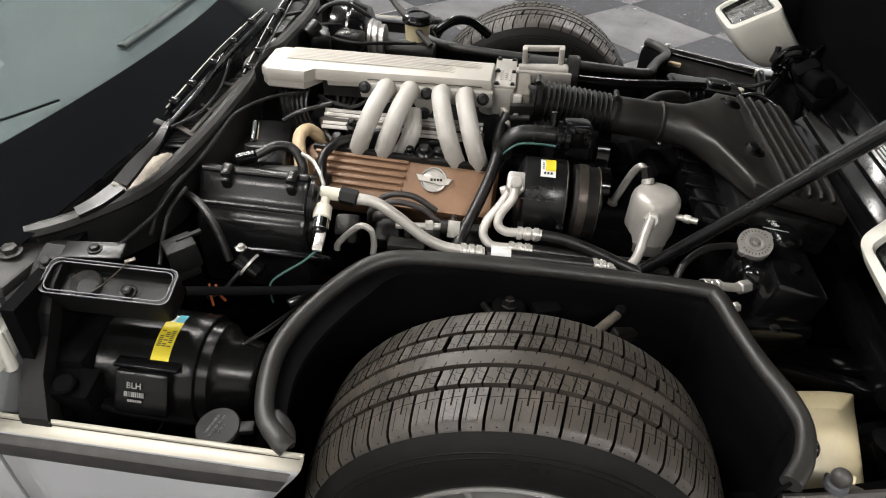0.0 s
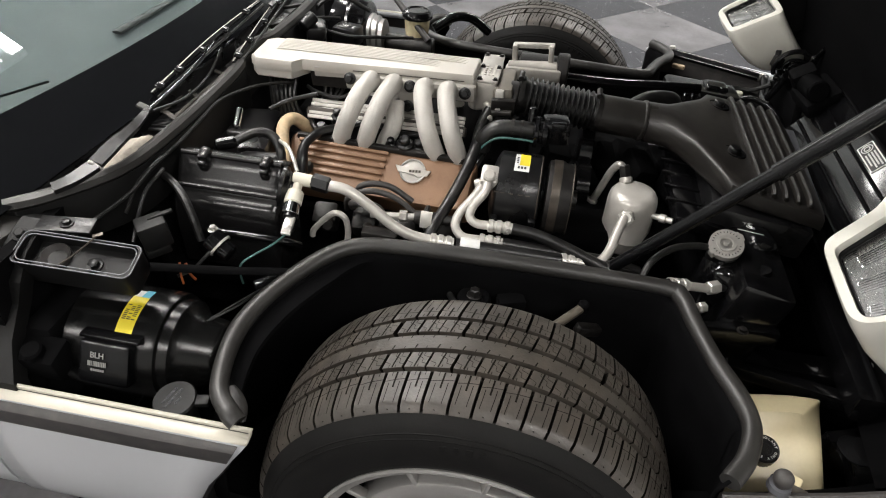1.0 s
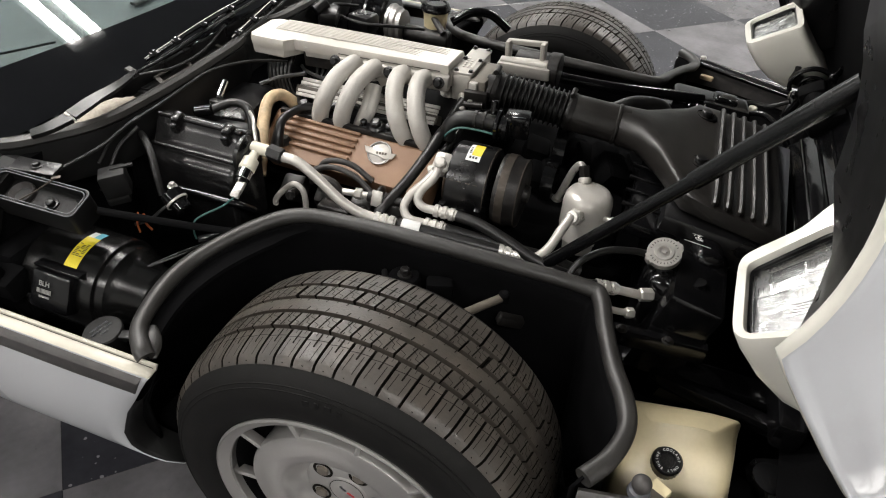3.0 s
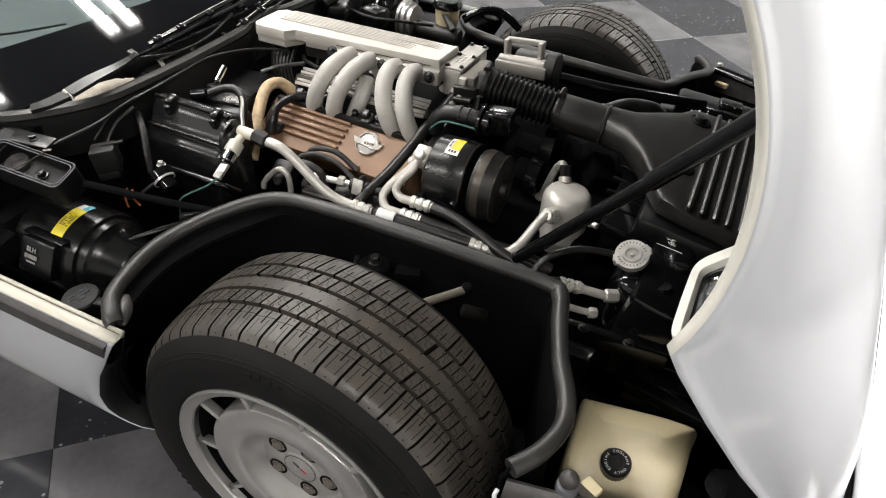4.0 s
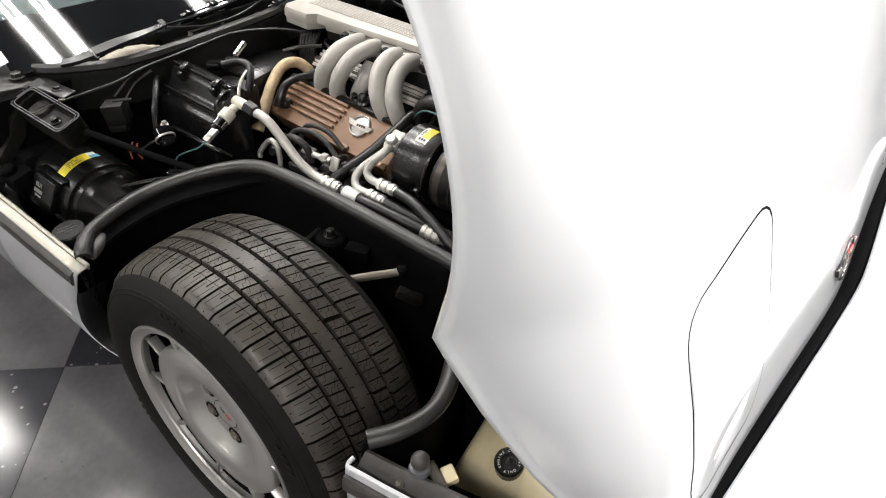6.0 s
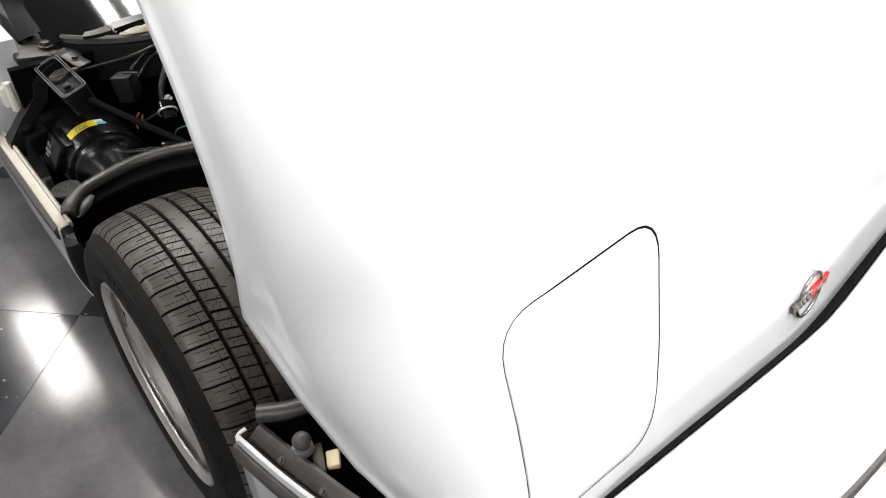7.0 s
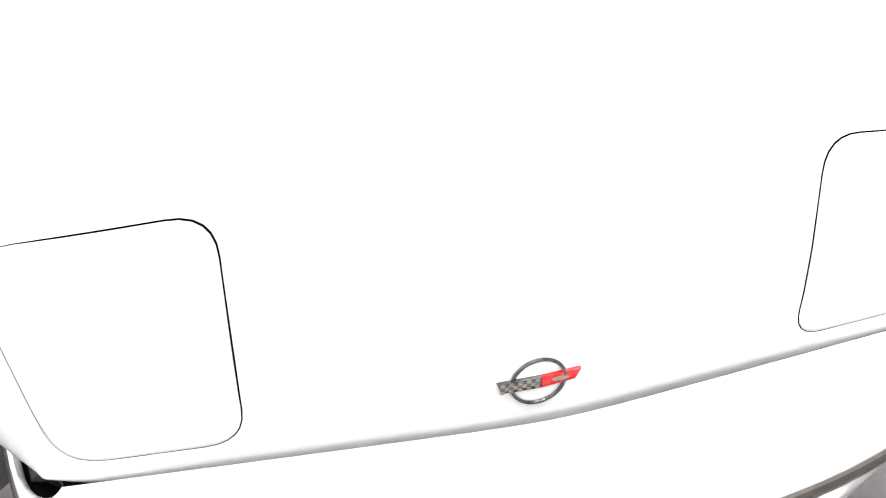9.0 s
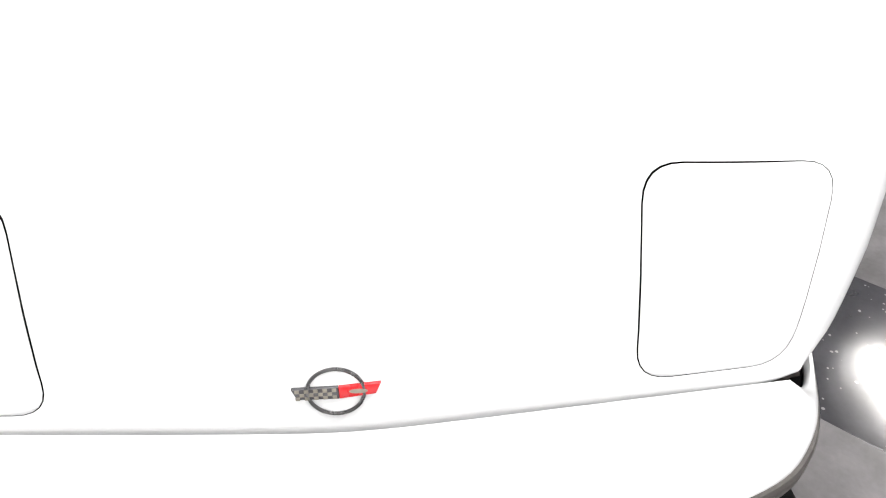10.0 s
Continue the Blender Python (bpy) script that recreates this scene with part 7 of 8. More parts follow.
for x in (-0.36, -0.28, -0.20, -0.12):
    pieces(exhaust, [("port", box, ((x, -0.33, 0.53), (0.05, 0.05, 0.05), (30, 0, 5), 0.01), M_grime), ("plug_boot", cyl, ((x + 0.01, -0.35, 0.535), (x + 0.02, -0.385, 0.55), 0.011, 14, 0.003), M_grime)])
pieces(exhaust, [("heat_shield", box, ((-0.235, -0.385, 0.55), (0.07, 0.03, 0.016), (0, 0, 0), 0.004), M_grime)])

# ---------------------------------------------------------------- blower, tray and washer cap beside the bulkhead
root = empty("heater_blower")
root.parent = car
bc = V((0, -0.708, 0.512))
bm = bmesh.new()
turned(bm, (-0.640, bc.y, bc.z), (1, 0, 0), [(0, 0.064), (0.012, 0.085), (0.035, 0.0875), (0.15, 0.0875), (0.158, 0.0855), (0.160, 0.079), (0.175, 0.077), (0.178, 0.072), (0.19, 0.060), (0.23, 0.053), (0.238, 0.046), (0.242, 0.03)], 56)
part("drum", bm, M_dusty, root, "dusty black blower drum")
bm = bmesh.new()
for a0, a1, x0, x1 in ((84, 131, -0.547, -0.520),):
    rings(bm, [[V((x, bc.y + 0.0884 * math.cos(radians(a)), bc.z + 0.0884 * math.sin(radians(a)))) for a in np.linspace(a0, a1, 12)] for x in (x0, x1)], closed=False, cap=False)
lab = part("yellow_label", bm, M_yellow, root, "bright yellow warning label with a blue end")
bm = bmesh.new()
rings(bm, [[V((x, bc.y + 0.0884 * math.cos(radians(a)), bc.z + 0.0884 * math.sin(radians(a)))) for a in np.linspace(71, 84, 6)] for x in (-0.534, -0.521)], closed=False, cap=False)
part("blue_field", bm, M_blue, lab)
bm = bmesh.new()
rings(bm, [[V((x, bc.y + 0.0884 * math.cos(radians(a)), bc.z + 0.0884 * math.sin(radians(a)))) for a in np.linspace(73, 84, 6)] for x in (-0.546, -0.534)], closed=False, cap=False)
part("white_field", bm, M_paper, lab)
bm = bmesh.new()
rr = random.Random(8)
for a0 in range(96, 114, 2):
    for k in range(3):
        if rr.random() < 0.7:
            rings(bm, [[V((x, bc.y + 0.0889 * math.cos(radians(a)), bc.z + 0.0889 * math.sin(radians(a)))) for a in (a0, a0 + 1.1)] for x in (-0.544 + 0.0075 * k, -0.538 + 0.0075 * k)], closed=False, cap=False)
part("label_bar", bm, M_trim, lab, smooth=False)
bm = bmesh.new()
box(bm, (-0.660, -0.715, 0.51), (0.055, 0.15, 0.16), (0, 0, 0), 0.02)
box(bm, (-0.645, -0.80, 0.545), (0.07, 0.05, 0.05), (12, 0, 0), 0.008)
cyl(bm, (-0.645, -0.812, 0.560), (-0.645, -0.818, 0.580), 0.016, 18, 0.003)
part("scroll_inlet", bm, M_matte, root)
bm = bmesh.new()
box(bm, (-0.548, -0.785, 0.545), (0.080, 0.040, 0.066), (-28, 0, 0), 0.006)
box(bm, (-0.546, -0.762, 0.580), (0.094, 0.034, 0.006), (-8, 0, 0), 0.002)
part("control_module", bm, M_satin, root, "black resistor module with a white code label")
LAB = Matrix.Translation((-0.556, -0.8033, 0.5548)) @ Euler((radians(62), 0, 0)).to_matrix().to_4x4()
words(root, "BLH", LAB @ Matrix.Translation((0, 0.013, 0.002)), 0.0125, M_rim, "white code letters")
bm = bmesh.new()
rr = random.Random(2)
for k in range(11):
    box(bm, (-0.0135 + 0.0027 * k, 0.0, 0.001), (0.0008 + 0.0012 * rr.random(), 0.0075, 0.001), bevel=0)
for k in range(6):
    box(bm, (-0.008 + 0.0036 * k, -0.0095, 0.001), (0.0026, 0.0034, 0.001), bevel=0)
bm.transform(LAB @ Matrix.Translation((0, 0, 0.0005)))
part("barcode_bar", bm, M_rim, root, "white barcode bars", smooth=False)
bm = bmesh.new()
tube(bm, [(-0.44, -0.70, 0.565), (-0.40, -0.66, 0.575), (-0.37, -0.60, 0.575), (-0.345, -0.575, 0.575)], 0.0018, 8)
tube(bm, [(-0.43, -0.69, 0.570), (-0.39, -0.64, 0.580), (-0.36, -0.59, 0.578)], 0.0014, 8)
part("motor_lead", bm, M_hose, root)
bm = bmesh.new()
box(bm, (-0.375, -0.600, 0.580), (0.04, 0.018, 0.012), (0, 0, 40), 0.004)
part("motor_plug", bm, M_gloss, root)

root = empty("vacuum_tray")
root.parent = car
TR = basis(V((-0.600, -0.7225, 0.688)), (1, 0.02, 0.0), (0, 1, 0.33))
bm = bmesh.new()
w, h = 0.184, 0.056
rings(bm, [[V((x * k, y * k, z)) for x, y in rounded(w, h, 0.012, 4)] for z, k in ((-0.05, 0.93), (-0.03, 0.98), (0.0, 1.0), (0.004, 1.0), (0.004, 0.955), (-0.020, 0.94))], True, True)
bm.transform(TR)
part("tray", bm, M_flank, root, "black tray with a raised rim", sharp=30)
bm = bmesh.new()
for inset in (0.0, 0.010):
    o = rounded(w - inset, h - inset, 0.012, 4)
    tube(bm, [(x, y, 0.0045) for x, y in o + o[:1]], 0.0011, 6, smooth=False)
bm.transform(TR)
part("rim", bm, M_fins, root, "thin pale grey lines along the rim")
bm = bmesh.new()
turned(bm, (-0.042, 0.002, -0.021), (0, 0, 1), [(0, 0.022), (0.008, 0.022), (0.010, 0.020), (0.005, 0.017), (0.001, 0.014)], 26, False)
bm.transform(TR)
part("grommet_ring", bm, M_trim, root, "worn round grommet in the tray")
bm = bmesh.new()
tube(bm, [(-0.020, -0.020, 0.000), (-0.004, -0.004, 0.004), (0.010, 0.018, 0.007), (0.018, 0.030, 0.009)], 0.0012, 8)
box(bm, (0.020, 0.033, 0.010), (0.015, 0.006, 0.002), (0, 0, 30), 0.0005)
bm.transform(TR)
part("wire_bail", bm, M_pulley, root, "bent worn steel bail")
bm = bmesh.new()
bolt(bm, (0.020, -0.002, -0.019), (0, 0, 1), 0.008, 0.007)
bm.transform(TR)
part("tray_bolt", bm, M_black, root)
bm = bmesh.new()
tube(bm, [(-0.505, -0.700, 0.668), (-0.42, -0.635, 0.625), (-0.335, -0.565, 0.582)], 0.0095, 12, flat=0.45)
part("brace_bar", bm, M_matte, car, "dark brace bar to the wheel housing")

root = empty("washer_filler")
root.parent = car
WC = Matrix.Translation((-0.432, -0.818, 0.518)) @ Euler((radians(6), radians(-4), radians(10))).to_matrix().to_4x4()
bm = bmesh.new()
turned(bm, (0, 0, 0), (0, 0, 1), [(-0.03, 0.022), (-0.004, 0.024), (0.0, 0.031), (0.008, 0.032), (0.011, 0.030), (0.012, 0.0005)], 36, False)
box(bm, (0.040, 0.0, 0.004), (0.022, 0.018, 0.010), bevel=0.003)
bm.transform(WC)
cap2 = part("cap", bm, M_flank, root, "dark grey washer filler cap with raised words")
for k, t in enumerate(("WINDSHIELD", "WASHER FLUID", "ONLY")):
    words(cap2, t, WC @ Matrix.Rotation(radians(62), 4, "Z") @ Matrix.Translation((0, 0.0085 - 0.0085 * k, 0.0124)), 0.0054, M_fins)
bm = bmesh.new()
cyl(bm, (-0.432, -0.80, 0.35), (-0.432, -0.812, 0.50), 0.022, 18, 0.003)
part("neck", bm, M_black, root)

# ---------------------------------------------------------------- coolant bottle, ball stop, front corner
root = empty("coolant_bottle")
root.parent = car
bm = bmesh.new()
out = [(0.395, -0.520), (0.575, -0.500), (0.592, -0.53), (0.590, -0.70), (0.575, -0.735), (0.43, -0.735), (0.405, -0.70)]
out = [(p.x, p.y) for p in spline([(x, y, 0) for x, y in out + out[:1]], 4)][:-1]
cx, cy = 0.492, -0.62
loops = []
for z, k in ((0.20, 0.92), (0.23, 0.98), (0.335, 1.0), (0.355, 0.99), (0.370, 0.965), (0.380, 0.92), (0.387, 0.84), (0.390, 0.72), (0.391, 0.5)):
    loops.append([V((cx + (x - cx) * k, cy + (y - cy) * k, z + (0.055 * (y - cy) / 0.12 if z > 0.3 else 0) + 0.0)) for x, y in out])
rings(bm, loops, True, True)
part("bottle", bm, M_cream, root, "yellowed translucent plastic coolant bottle", sharp=40)
CC = Matrix.Translation((0.483, -0.606, 0.385)) @ Euler((radians(20), 0, 0)).to_matrix().to_4x4()
bm = bmesh.new()
prof_ = [(-0.012, 0.0225), (0.0, 0.0235), (0.001, 0.0262), (0.022, 0.0248), (0.025, 0.022), (0.0255, 0.0125), (0.0235, 0.0120), (0.0235, 0.0005)]
rings(bm, [[V((math.cos(a) * r * (1 + 0.035 * (k % 2) * (0 < h < 0.022)), math.sin(a) * r * (1 + 0.035 * (k % 2) * (0 < h < 0.022)), h)) for k, a in enumerate(np.linspace(0, 2 * math.pi, 57)[:-1])] for h, r in prof_], True, True)
bm.transform(CC)
cc = part("bottle_cap", bm, M_black, root, "black ribbed screw cap with raised words", sharp=25)
for k, ch in enumerate("COOLANT ONLY ENGINE "):
    a = radians(120 - k * 360 / 20)
    words(cc, ch, CC @ Matrix.Translation((0.0172 * math.cos(a), 0.0172 * math.sin(a), 0.0258)) @ Matrix.Rotation(a - math.pi / 2, 4, "Z"), 0.0058, M_paper) if ch != " " else None
root = empty("hood_stop")
root.parent = car
bm = bmesh.new()
cyl(bm, (0.428, -0.779, 0.515), (0.428, -0.779, 0.545), 0.010, 14, 0.002)
b2 = bmesh.new()
bmesh.ops.create_uvsphere(b2, u_segments=20, v_segments=12, radius=0.0138)
join(bm, b2, Matrix.Translation((0.428, -0.779, 0.549)))
part("rubber_ball", bm, M_trim, root, "dark rubber ball stop", sharp=80)
bm = bmesh.new()
turned(bm, (0.428, -0.779, 0.528), (0, 0, 1), [(0, 0.015), (0.001, 0.0165), (0.009, 0.0150), (0.010, 0.0125)], 24)
part("collar", bm, M_fins, root, "grey plastic collar under the ball")
bm = bmesh.new()
box(bm, (0.448, -0.767, 0.516), (0.05, 0.016, 0.008), (0, 0, -25), 0.002)
part("stop_arm", bm, M_dirt, root)
bm = bmesh.new()
box(bm, (0.4585, -0.749, 0.508), (0.028, 0.020, 0.012), (10, 0, -30), 0.003)
part("stop_bracket", bm, M_cream, root, "cream plastic bracket")
for side in (-1, 1):
    bm = bmesh.new()
    rings(bm, [[V((x, side * (y - f), z + h)) for f, h in ((0.0145, -0.008), (0.0160, -0.003), (0.033, 0.013), (0.036, 0.0150), (0.041, 0.0145), (0.0435, 0.009), (0.047, -0.04), (0.032, -0.04), (0.015, -0.02))]
               for x, y, z in ((0.350, 0.842, 0.512), (0.42, 0.830, 0.514), (0.52, 0.808, 0.514), (0.62, 0.780, 0.512), (0.70, 0.750, 0.511))], True, True)
    part("fender_rail", bm, M_trim, car, "black inner rail along the front corner", sharp=30)
    for x, y, z in ((0.417, 0.809, 0.5165), (0.496, 0.791, 0.5170), (0.585, 0.767, 0.5170)):
        bm = bmesh.new()
        bolt(bm, (x, side * y, z), (0, side * 0.6, 0.8), 0.0042, 0.004)
        part("rail_bolt", bm, M_dirt, car, "rusty bolt on the rail")
    bm = bmesh.new()
    rings(bm, [[V((x, side * (y - f), z + h)) for f, h in ((0.008, -0.012), (0.0095, 0.006), (0.0115, 0.007), (0.016, -0.006), (0.016, -0.014))]
               for x, y, z in ((0.350, 0.842, 0.509), (0.42, 0.830, 0.509), (0.52, 0.808, 0.509), (0.62, 0.780, 0.508))], True, True)
    part("rail_channel", bm, M_dirt, car, "dirty brown channel beside the ledge")
    bm = bmesh.new()
    tube(bm, [(0.352, side * 0.840, 0.5215), (0.3455, side * 0.838, 0.5230), (0.3430, side * 0.832, 0.5245), (0.3440, side * 0.824, 0.5270)], 0.0034, 10)
    part("ledge_hook", bm, M_white, car, "white upturned end of the ledge")

# ---------------------------------------------------------------- far side of the bay
root = empty("brake_booster")
root.parent = car
bm = bmesh.new()
turned(bm, (-0.575, 0.435, 0.60), (1, 0, 0.05), [(0, 0.09), (0.01, 0.108), (0.05, 0.112), (0.055, 0.116), (0.062, 0.116), (0.066, 0.110), (0.10, 0.098), (0.112, 0.07), (0.115, 0.03)], 44)
part("shell", bm, M_gloss, root, "black brake servo shell")
bm = bmesh.new()
turned(bm, (-0.490, 0.420, 0.618), (1, 0, 0.05), [(0, 0.052), (0.004, 0.060), (0.030, 0.060), (0.034, 0.054), (0.046, 0.054), (0.05, 0.046), (0.062, 0.046)], 36)
part("collar", bm, M_rim, root, "bright plated collar")
bm = bmesh.new()
cyl(bm, (-0.43, 0.43, 0.60), (-0.29, 0.43, 0.60), 0.026, 20, 0.004)
part("master_cylinder", bm, M_grime, root)
bm = bmesh.new()
turned(bm, (-0.345, 0.455, 0.605), (0, 0, 1), [(0, 0.026), (0.004, 0.030), (0.04, 0.034), (0.068, 0.036), (0.070, 0.034)], 30)
part("reservoir", bm, M_cream, root, "cream brake fluid reservoir")
bm = bmesh.new()
turned(bm, (-0.345, 0.455, 0.672), (0, 0, 1), [(0, 0.040), (0.003, 0.043), (0.010, 0.043), (0.014, 0.040), (0.020, 0.037), (0.022, 0.030), (0.019, 0.028), (0.019, 0.0005)], 36, False)
part("reservoir_cap", bm, M_gloss, root, "black ribbed reservoir cap")
cable("brake_hose", [(-0.30, 0.47, 0.64), (-0.25, 0.50, 0.668), (-0.20, 0.53, 0.660), (-0.15, 0.55, 0.62)], 0.013, M_gloss, "black hose beside the reservoir", 12)
cable("vacuum_line", [(-0.53, 0.33, 0.69), (-0.57, 0.27, 0.705), (-0.56, 0.24, 0.695), (-0.48, 0.24, 0.680), (-0.40, 0.28, 0.672), (-0.33, 0.33, 0.66)], 0.0045, M_hose, "thin black line looping behind the plenum")
cable("vacuum_line", [(-0.60, 0.30, 0.70), (-0.57, 0.34, 0.73), (-0.52, 0.36, 0.735), (-0.46, 0.38, 0.70)], 0.006, M_hose)
bm = bmesh.new()
tube(bm, [(-0.30, 0.40, 0.63), (-0.40, 0.47, 0.70), (-0.50, 0.56, 0.765), (-0.58, 0.62, 0.80)], 0.009, 10)
part("stay_rod", bm, M_trim, car, "grey stay rod")
pieces(car, [("bulkhead_plug", box, ((-0.55, 0.20, 0.70), (0.05, 0.08, 0.04), (0, 0, 20), 0.01), M_black), ("bulkhead_plug", box, ((-0.50, 0.30, 0.66), (0.07, 0.06, 0.05), (0, 0, -10), 0.01), M_black),
             ("bulkhead_cap", cyl, ((-0.57, 0.16, 0.72), (-0.55, 0.19, 0.74), 0.016, 14, 0.003), M_black)])
for k in range(6):
    cable("ignition_lead", [(-0.565 + 0.012 * k, -0.06, 0.70), (-0.555 + 0.010 * k, -0.09, 0.66), (-0.545 + 0.012 * k, -0.10, 0.61)], 0.0058, M_hose, "black ignition lead under the plenum")
cable("ignition_lead", [(-0.44, -0.12, 0.69), (-0.50, -0.14, 0.675), (-0.53, -0.17, 0.665)], 0.005, M_hose, "black ignition lead under the plenum")
bm = bmesh.new()
box(bm, (-0.56, -0.22, 0.60), (0.12, 0.18, 0.10), (0, 0, 10), 0.02)
box(bm, (-0.47, -0.38, 0.62), (0.10, 0.10, 0.10), (0, 0, 10), 0.02)
part("distributor", bm, M_black, car, "black distributor and coil under the cowl")

# alternator bracket and pulley beyond the throttle body
root = empty("alternator")
root.parent = car
frame_ = root
pieces(frame_, [("top_bar", box, ((-0.006, 0.165, 0.743), (0.096, 0.014, 0.012), (0, -5, 0), 0.003), M_alu), ("cross_bar", box, ((0.0, 0.148, 0.704), (0.110, 0.016, 0.014), (0, -5, 0), 0.003), M_alu),
                ("upright", box, ((-0.048, 0.158, 0.722), (0.012, 0.026, 0.044), (0, -4, 0), 0.003), M_alu), ("upright", box, ((0.036, 0.158, 0.730), (0.012, 0.026, 0.044), (0, -4, 0), 0.003), M_alu),
                ("base", box, ((0.0, 0.135, 0.688), (0.13, 0.030, 0.030), (0, -2, 0), 0.006), M_alu), ("pivot", cyl, ((-0.06, 0.14, 0.698), (0.055, 0.14, 0.704), 0.012, 14, 0.002), M_alu)])
bm = bmesh.new()
turned(bm, (0.052, 0.165, 0.690), (1, 0, 0), [(0, 0.030), (0.003, 0.040), (0.018, 0.041), (0.026, 0.041), (0.029, 0.038), (0.030, 0.02)], 40)
part("pulley", bm, M_grime, root, "flat dark pulley")
bm = bmesh.new()
turned(bm, (-0.04, 0.20, 0.64), (1, 0, 0), [(0, 0.05), (0.006, 0.065), (0.08, 0.068), (0.086, 0.06)], 36)
part("case", bm, M_grime, root)
for y, z, r in ((0.24, 0.655, 0.013), (0.285, 0.635, 0.011), (0.33, 0.61, 0.010)):
    cable("cross_pipe", [(0.08, y - 0.03, z), (0.20, y - 0.015, z - 0.005), (0.32, y + 0.03, z - 0.015), (0.42, y + 0.08, z - 0.03)], r, M_gloss, "glossy black pipe across the bay", 12)
bm = bmesh.new()
turned(bm, (0.225, 0.085, 0.655), (0, 0, 1), [(0, 0.025), (0.006, 0.028), (0.010, 0.026), (0.012, 0.0005)], 26, False)
part("silver_cap", bm, M_tube, car, "small pale metal cap")
cable("upper_hose", [(0.22, 0.05, 0.665), (0.27, 0.09, 0.680), (0.32, 0.12, 0.672), (0.34, 0.16, 0.64)], 0.019, M_hose, "black coolant hose", 14)
cable("upper_hose", [(-0.02, 0.02, 0.69), (0.08, 0.05, 0.675), (0.16, 0.06, 0.66), (0.24, 0.08, 0.65)], 0.012, M_hose)
bm = bmesh.new()
box(bm, (0.444, 0.390, 0.570), (0.196, 0.100, 0.070), (0, 5, 4), 0.014, 4)
box(bm, (0.480, 0.400, 0.602), (0.060, 0.050, 0.020), (0, 5, 4), 0.008, 3)
far_tank = part("far_tank", bm, M_gloss, radiator, "glossy ribbed black end tank")
for k in range(5):
    bm = bmesh.new()
    tube(bm, [(0.358 + 0.019 * k, 0.346, 0.606 - 0.0017 * k), (0.358 + 0.019 * k, 0.330, 0.585), (0.358 + 0.019 * k, 0.300, 0.520)], 0.0055, 8)
    part("tank_rib", bm, M_gloss, far_tank)
bm = bmesh.new()
rr = random.Random(11)
for k in range(5):
    p_ = V((0.455 + 0.012 * k, 0.330 + 0.008 * rr.random(), 0.604))
    tube(bm, [p_ + V((0.014 * (rr.random() - 0.5), 0.016 * (rr.random() - 0.5), 0)) for _ in range(3)], 0.0008, 5, 4)
bm.transform(Matrix.Translation((0, 0.055, 0.006)))
part("chalk_mark", bm, M_paper, far_tank, "white scrawled inspection mark")
bm = bmesh.new()
tube(bm, [(0.412, 0.800, 0.536), (0.50, 0.766, 0.534), (0.60, 0.729, 0.531), (0.672, 0.703, 0.528)], 0.0165, 10, flat=0.8)
bar = part("hinge_bar", bm, M_gloss, car, "straight black hinge bar to the hood")
bm = bmesh.new()
cyl(bm, (0.664, 0.706, 0.527), (0.690, 0.697, 0.527), 0.012, 16, 0.003)
part("ferrule", bm, M_steel, bar)
bm = bmesh.new()
tube(bm, [(0.688, 0.697, 0.527), (0.680, 0.64, 0.520), (0.66, 0.56, 0.515), (0.655, 0.48, 0.53)], 0.0145, 10)
part("bar_link", bm, M_satin, bar)
bm = bmesh.new()
cyl(bm, (0.418, 0.800, 0.540), (0.416, 0.802, 0.556), 0.009, 14, 0.002)
part("bar_post", bm, M_steel, bar)
bm = bmesh.new()
box(bm, (0.440, 0.748, 0.512), (0.040, 0.018, 0.014), (0, 0, -18), 0.005)
part("bar_bush", bm, M_tan, bar, "tan worn bush under the bar")
bm = bmesh.new()
box(bm, (0.688, 0.455, 0.555), (0.022, 0.230, 0.110), (0, -8, 0), 0.006)
part("hinge_mount", bm, M_matte, car, "black hinge mount inside the hood's nose")
bm = bmesh.new()
turned(bm, (0.556, 0.442, 0.566), (0, 0, 1), [(0, 0.011), (0.012, 0.011), (0.014, 0.009), (0.015, 0.0005)], 18, False)
part("pale_plug", bm, M_nylon, car, "small pale round plug")
cable("bay_lead", [(0.50, 0.46, 0.56), (0.545, 0.50, 0.565), (0.60, 0.49, 0.57), (0.64, 0.47, 0.60)], 0.006, M_hose, "black lead to the headlamp", 8)
cable("bay_lead", [(0.53, 0.40, 0.57), (0.57, 0.36, 0.60), (0.61, 0.30, 0.60), (0.64, 0.28, 0.57)], 0.007, M_gloss, "glossy black hose behind the air cleaner", 10)
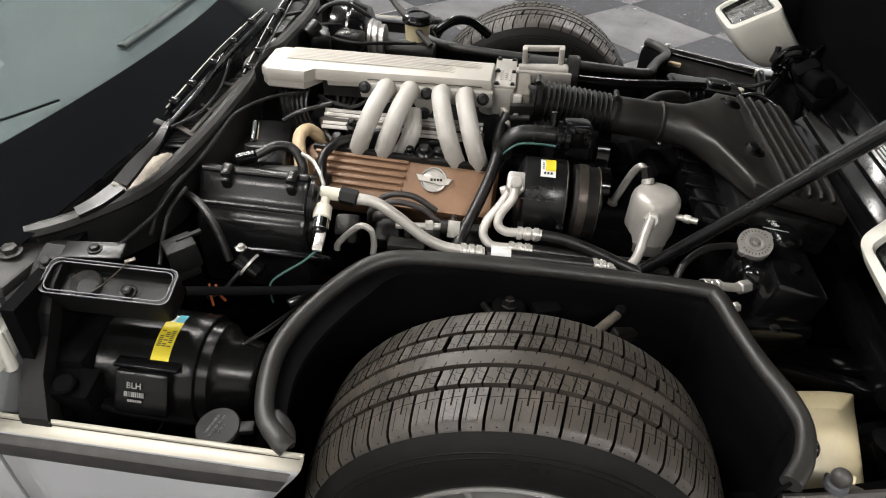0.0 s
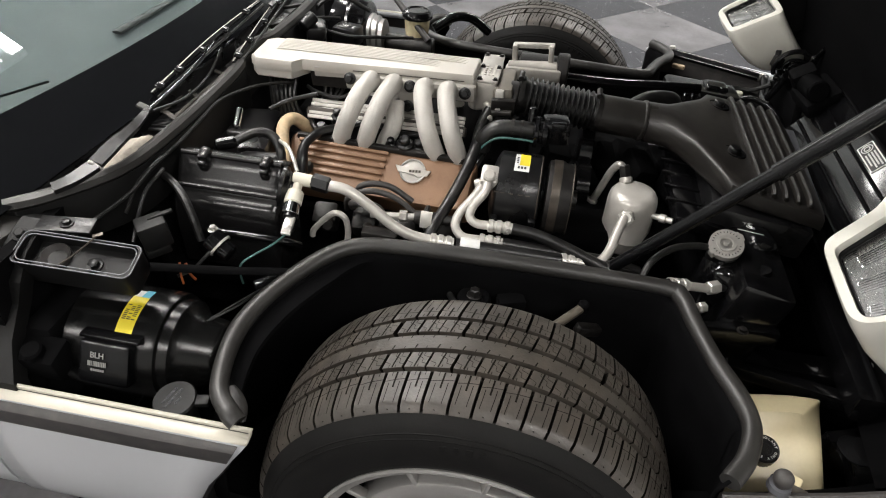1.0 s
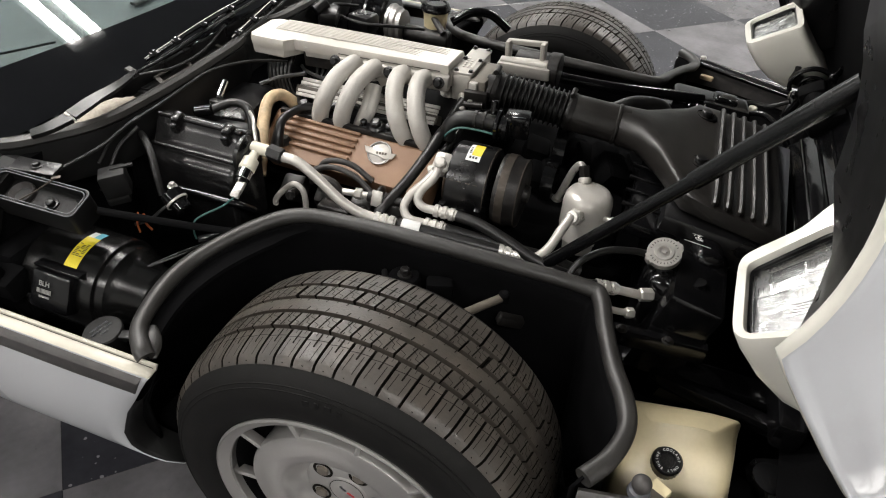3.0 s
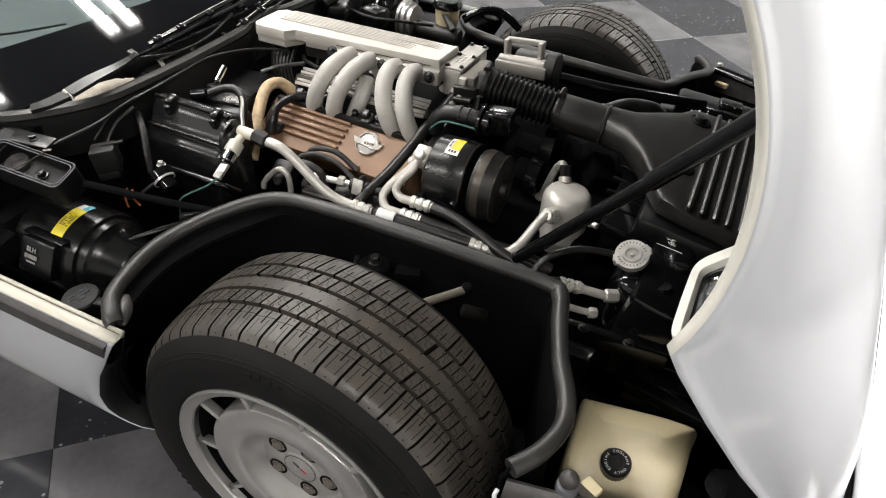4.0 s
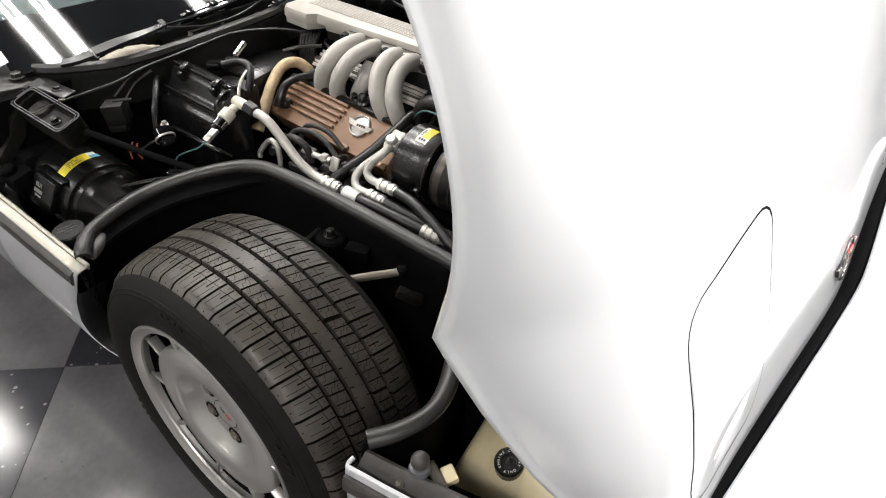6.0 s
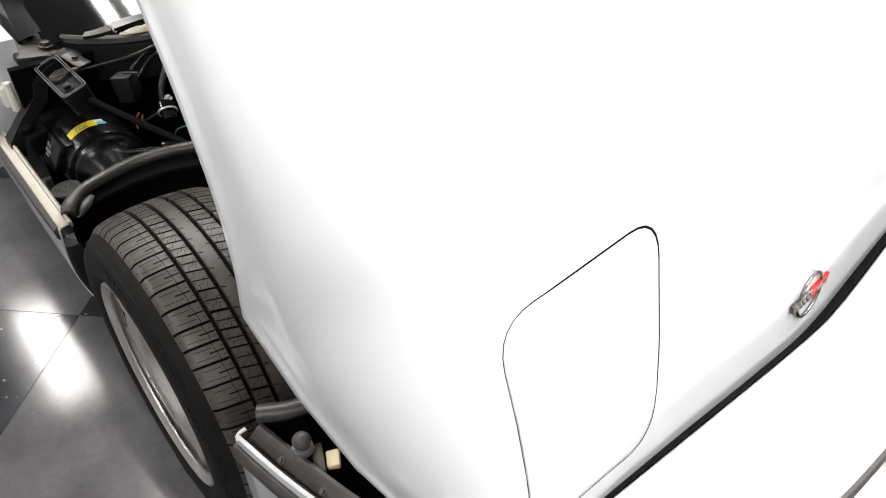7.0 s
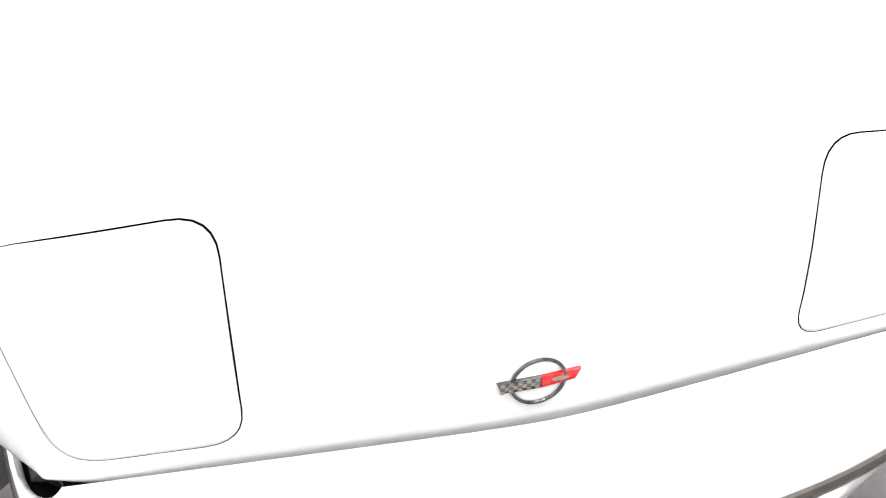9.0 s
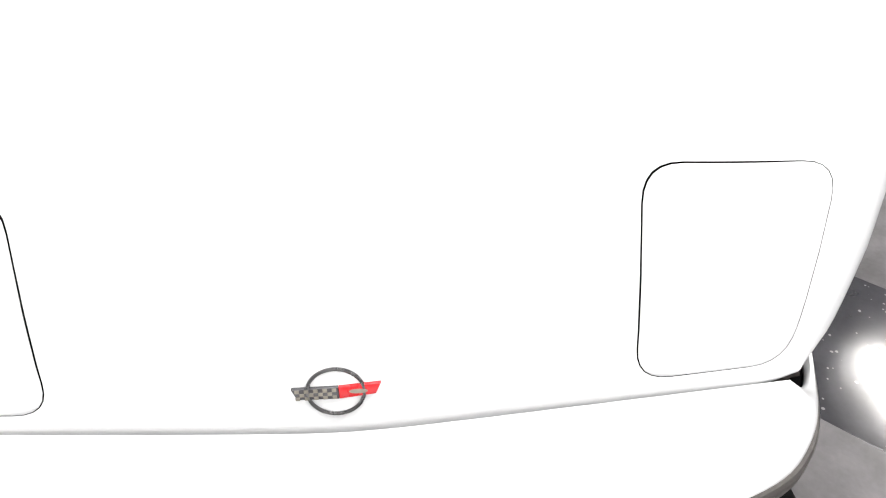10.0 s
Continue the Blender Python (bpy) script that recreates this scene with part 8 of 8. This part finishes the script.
for k in range(10):
    rr = random.Random(30 + k)
    bm = bmesh.new()
    box(bm, (0.08 + 0.03 * k, -0.10 + 0.20 * rr.random(), 0.54 + 0.03 * rr.random()), (0.06, 0.08, 0.06), (20 * rr.random(), 20 * rr.random(), 40 * rr.random()), 0.012)
    part("front_bracket", bm, M_matte, car, "dark bracket at the front of the engine", sharp=30)
bm = bmesh.new()
box(bm, (0.16, 0.0, 0.50), (0.30, 0.50, 0.08), (0, 0, 0), 0.02)
part("front_cover", bm, M_matte, car, "dark cover at the front of the engine", sharp=30)
bm = bmesh.new()
turned(bm, (0.125, 0.0, 0.58), (1, 0, 0), [(0, 0.05), (0.004, 0.07), (0.03, 0.07), (0.034, 0.05)], 36)
turned(bm, (0.125, -0.12, 0.56), (1, 0, 0), [(0, 0.03), (0.004, 0.045), (0.03, 0.045), (0.034, 0.03)], 30)
part("fan_pulley", bm, M_gloss, car)

# ---------------------------------------------------------------- floor tiles, laid at 45 degrees to the car
TILE = 0.6096
half_t = TILE / 2 - 0.0004
tile_mesh = {}
for tone, mat in ((0, M_tile_light), (1, M_tile_dark)):
    bm = bmesh.new()
    rings(bm, [[V((x, y, -0.004)) for x, y in ((-half_t, -half_t), (half_t, -half_t), (half_t, half_t), (-half_t, half_t))],
               [V((x, y, -0.0006)) for x, y in ((-half_t, -half_t), (half_t, -half_t), (half_t, half_t), (-half_t, half_t))],
               [V((x * 0.998, y * 0.998, 0.0)) for x, y in ((-half_t, -half_t), (half_t, -half_t), (half_t, half_t), (-half_t, half_t))]])
    bmesh.ops.recalc_face_normals(bm, faces=bm.faces[:])
    me = bpy.data.meshes.new("tile")
    bm.to_mesh(me)
    bm.free()
    me.materials.append(mat)
    tile_mesh[tone] = me
turn45 = Matrix.Rotation(radians(45), 4, "Z")
for i in range(-12, 13):
    for j in range(-12, 13):
        s = -1.53 + TILE * math.sqrt(2) * (i + 0.5)     # x + y at the tile's middle
        d = -0.215 + TILE * math.sqrt(2) * (j + 0.5)    # y - x at the tile's middle
        x, y = (s - d) / 2, (s + d) / 2
        if abs(x) < 4.85 and abs(y) < 4.85:
            ob = new("tile", tile_mesh[(i + j + 1) % 2 == 1 and 1 or 0])
            ob.parent = floor
            ob.matrix_parent_inverse = Matrix()
            ob.matrix_basis = Matrix.Translation((x, y, 0.001)) @ turn45
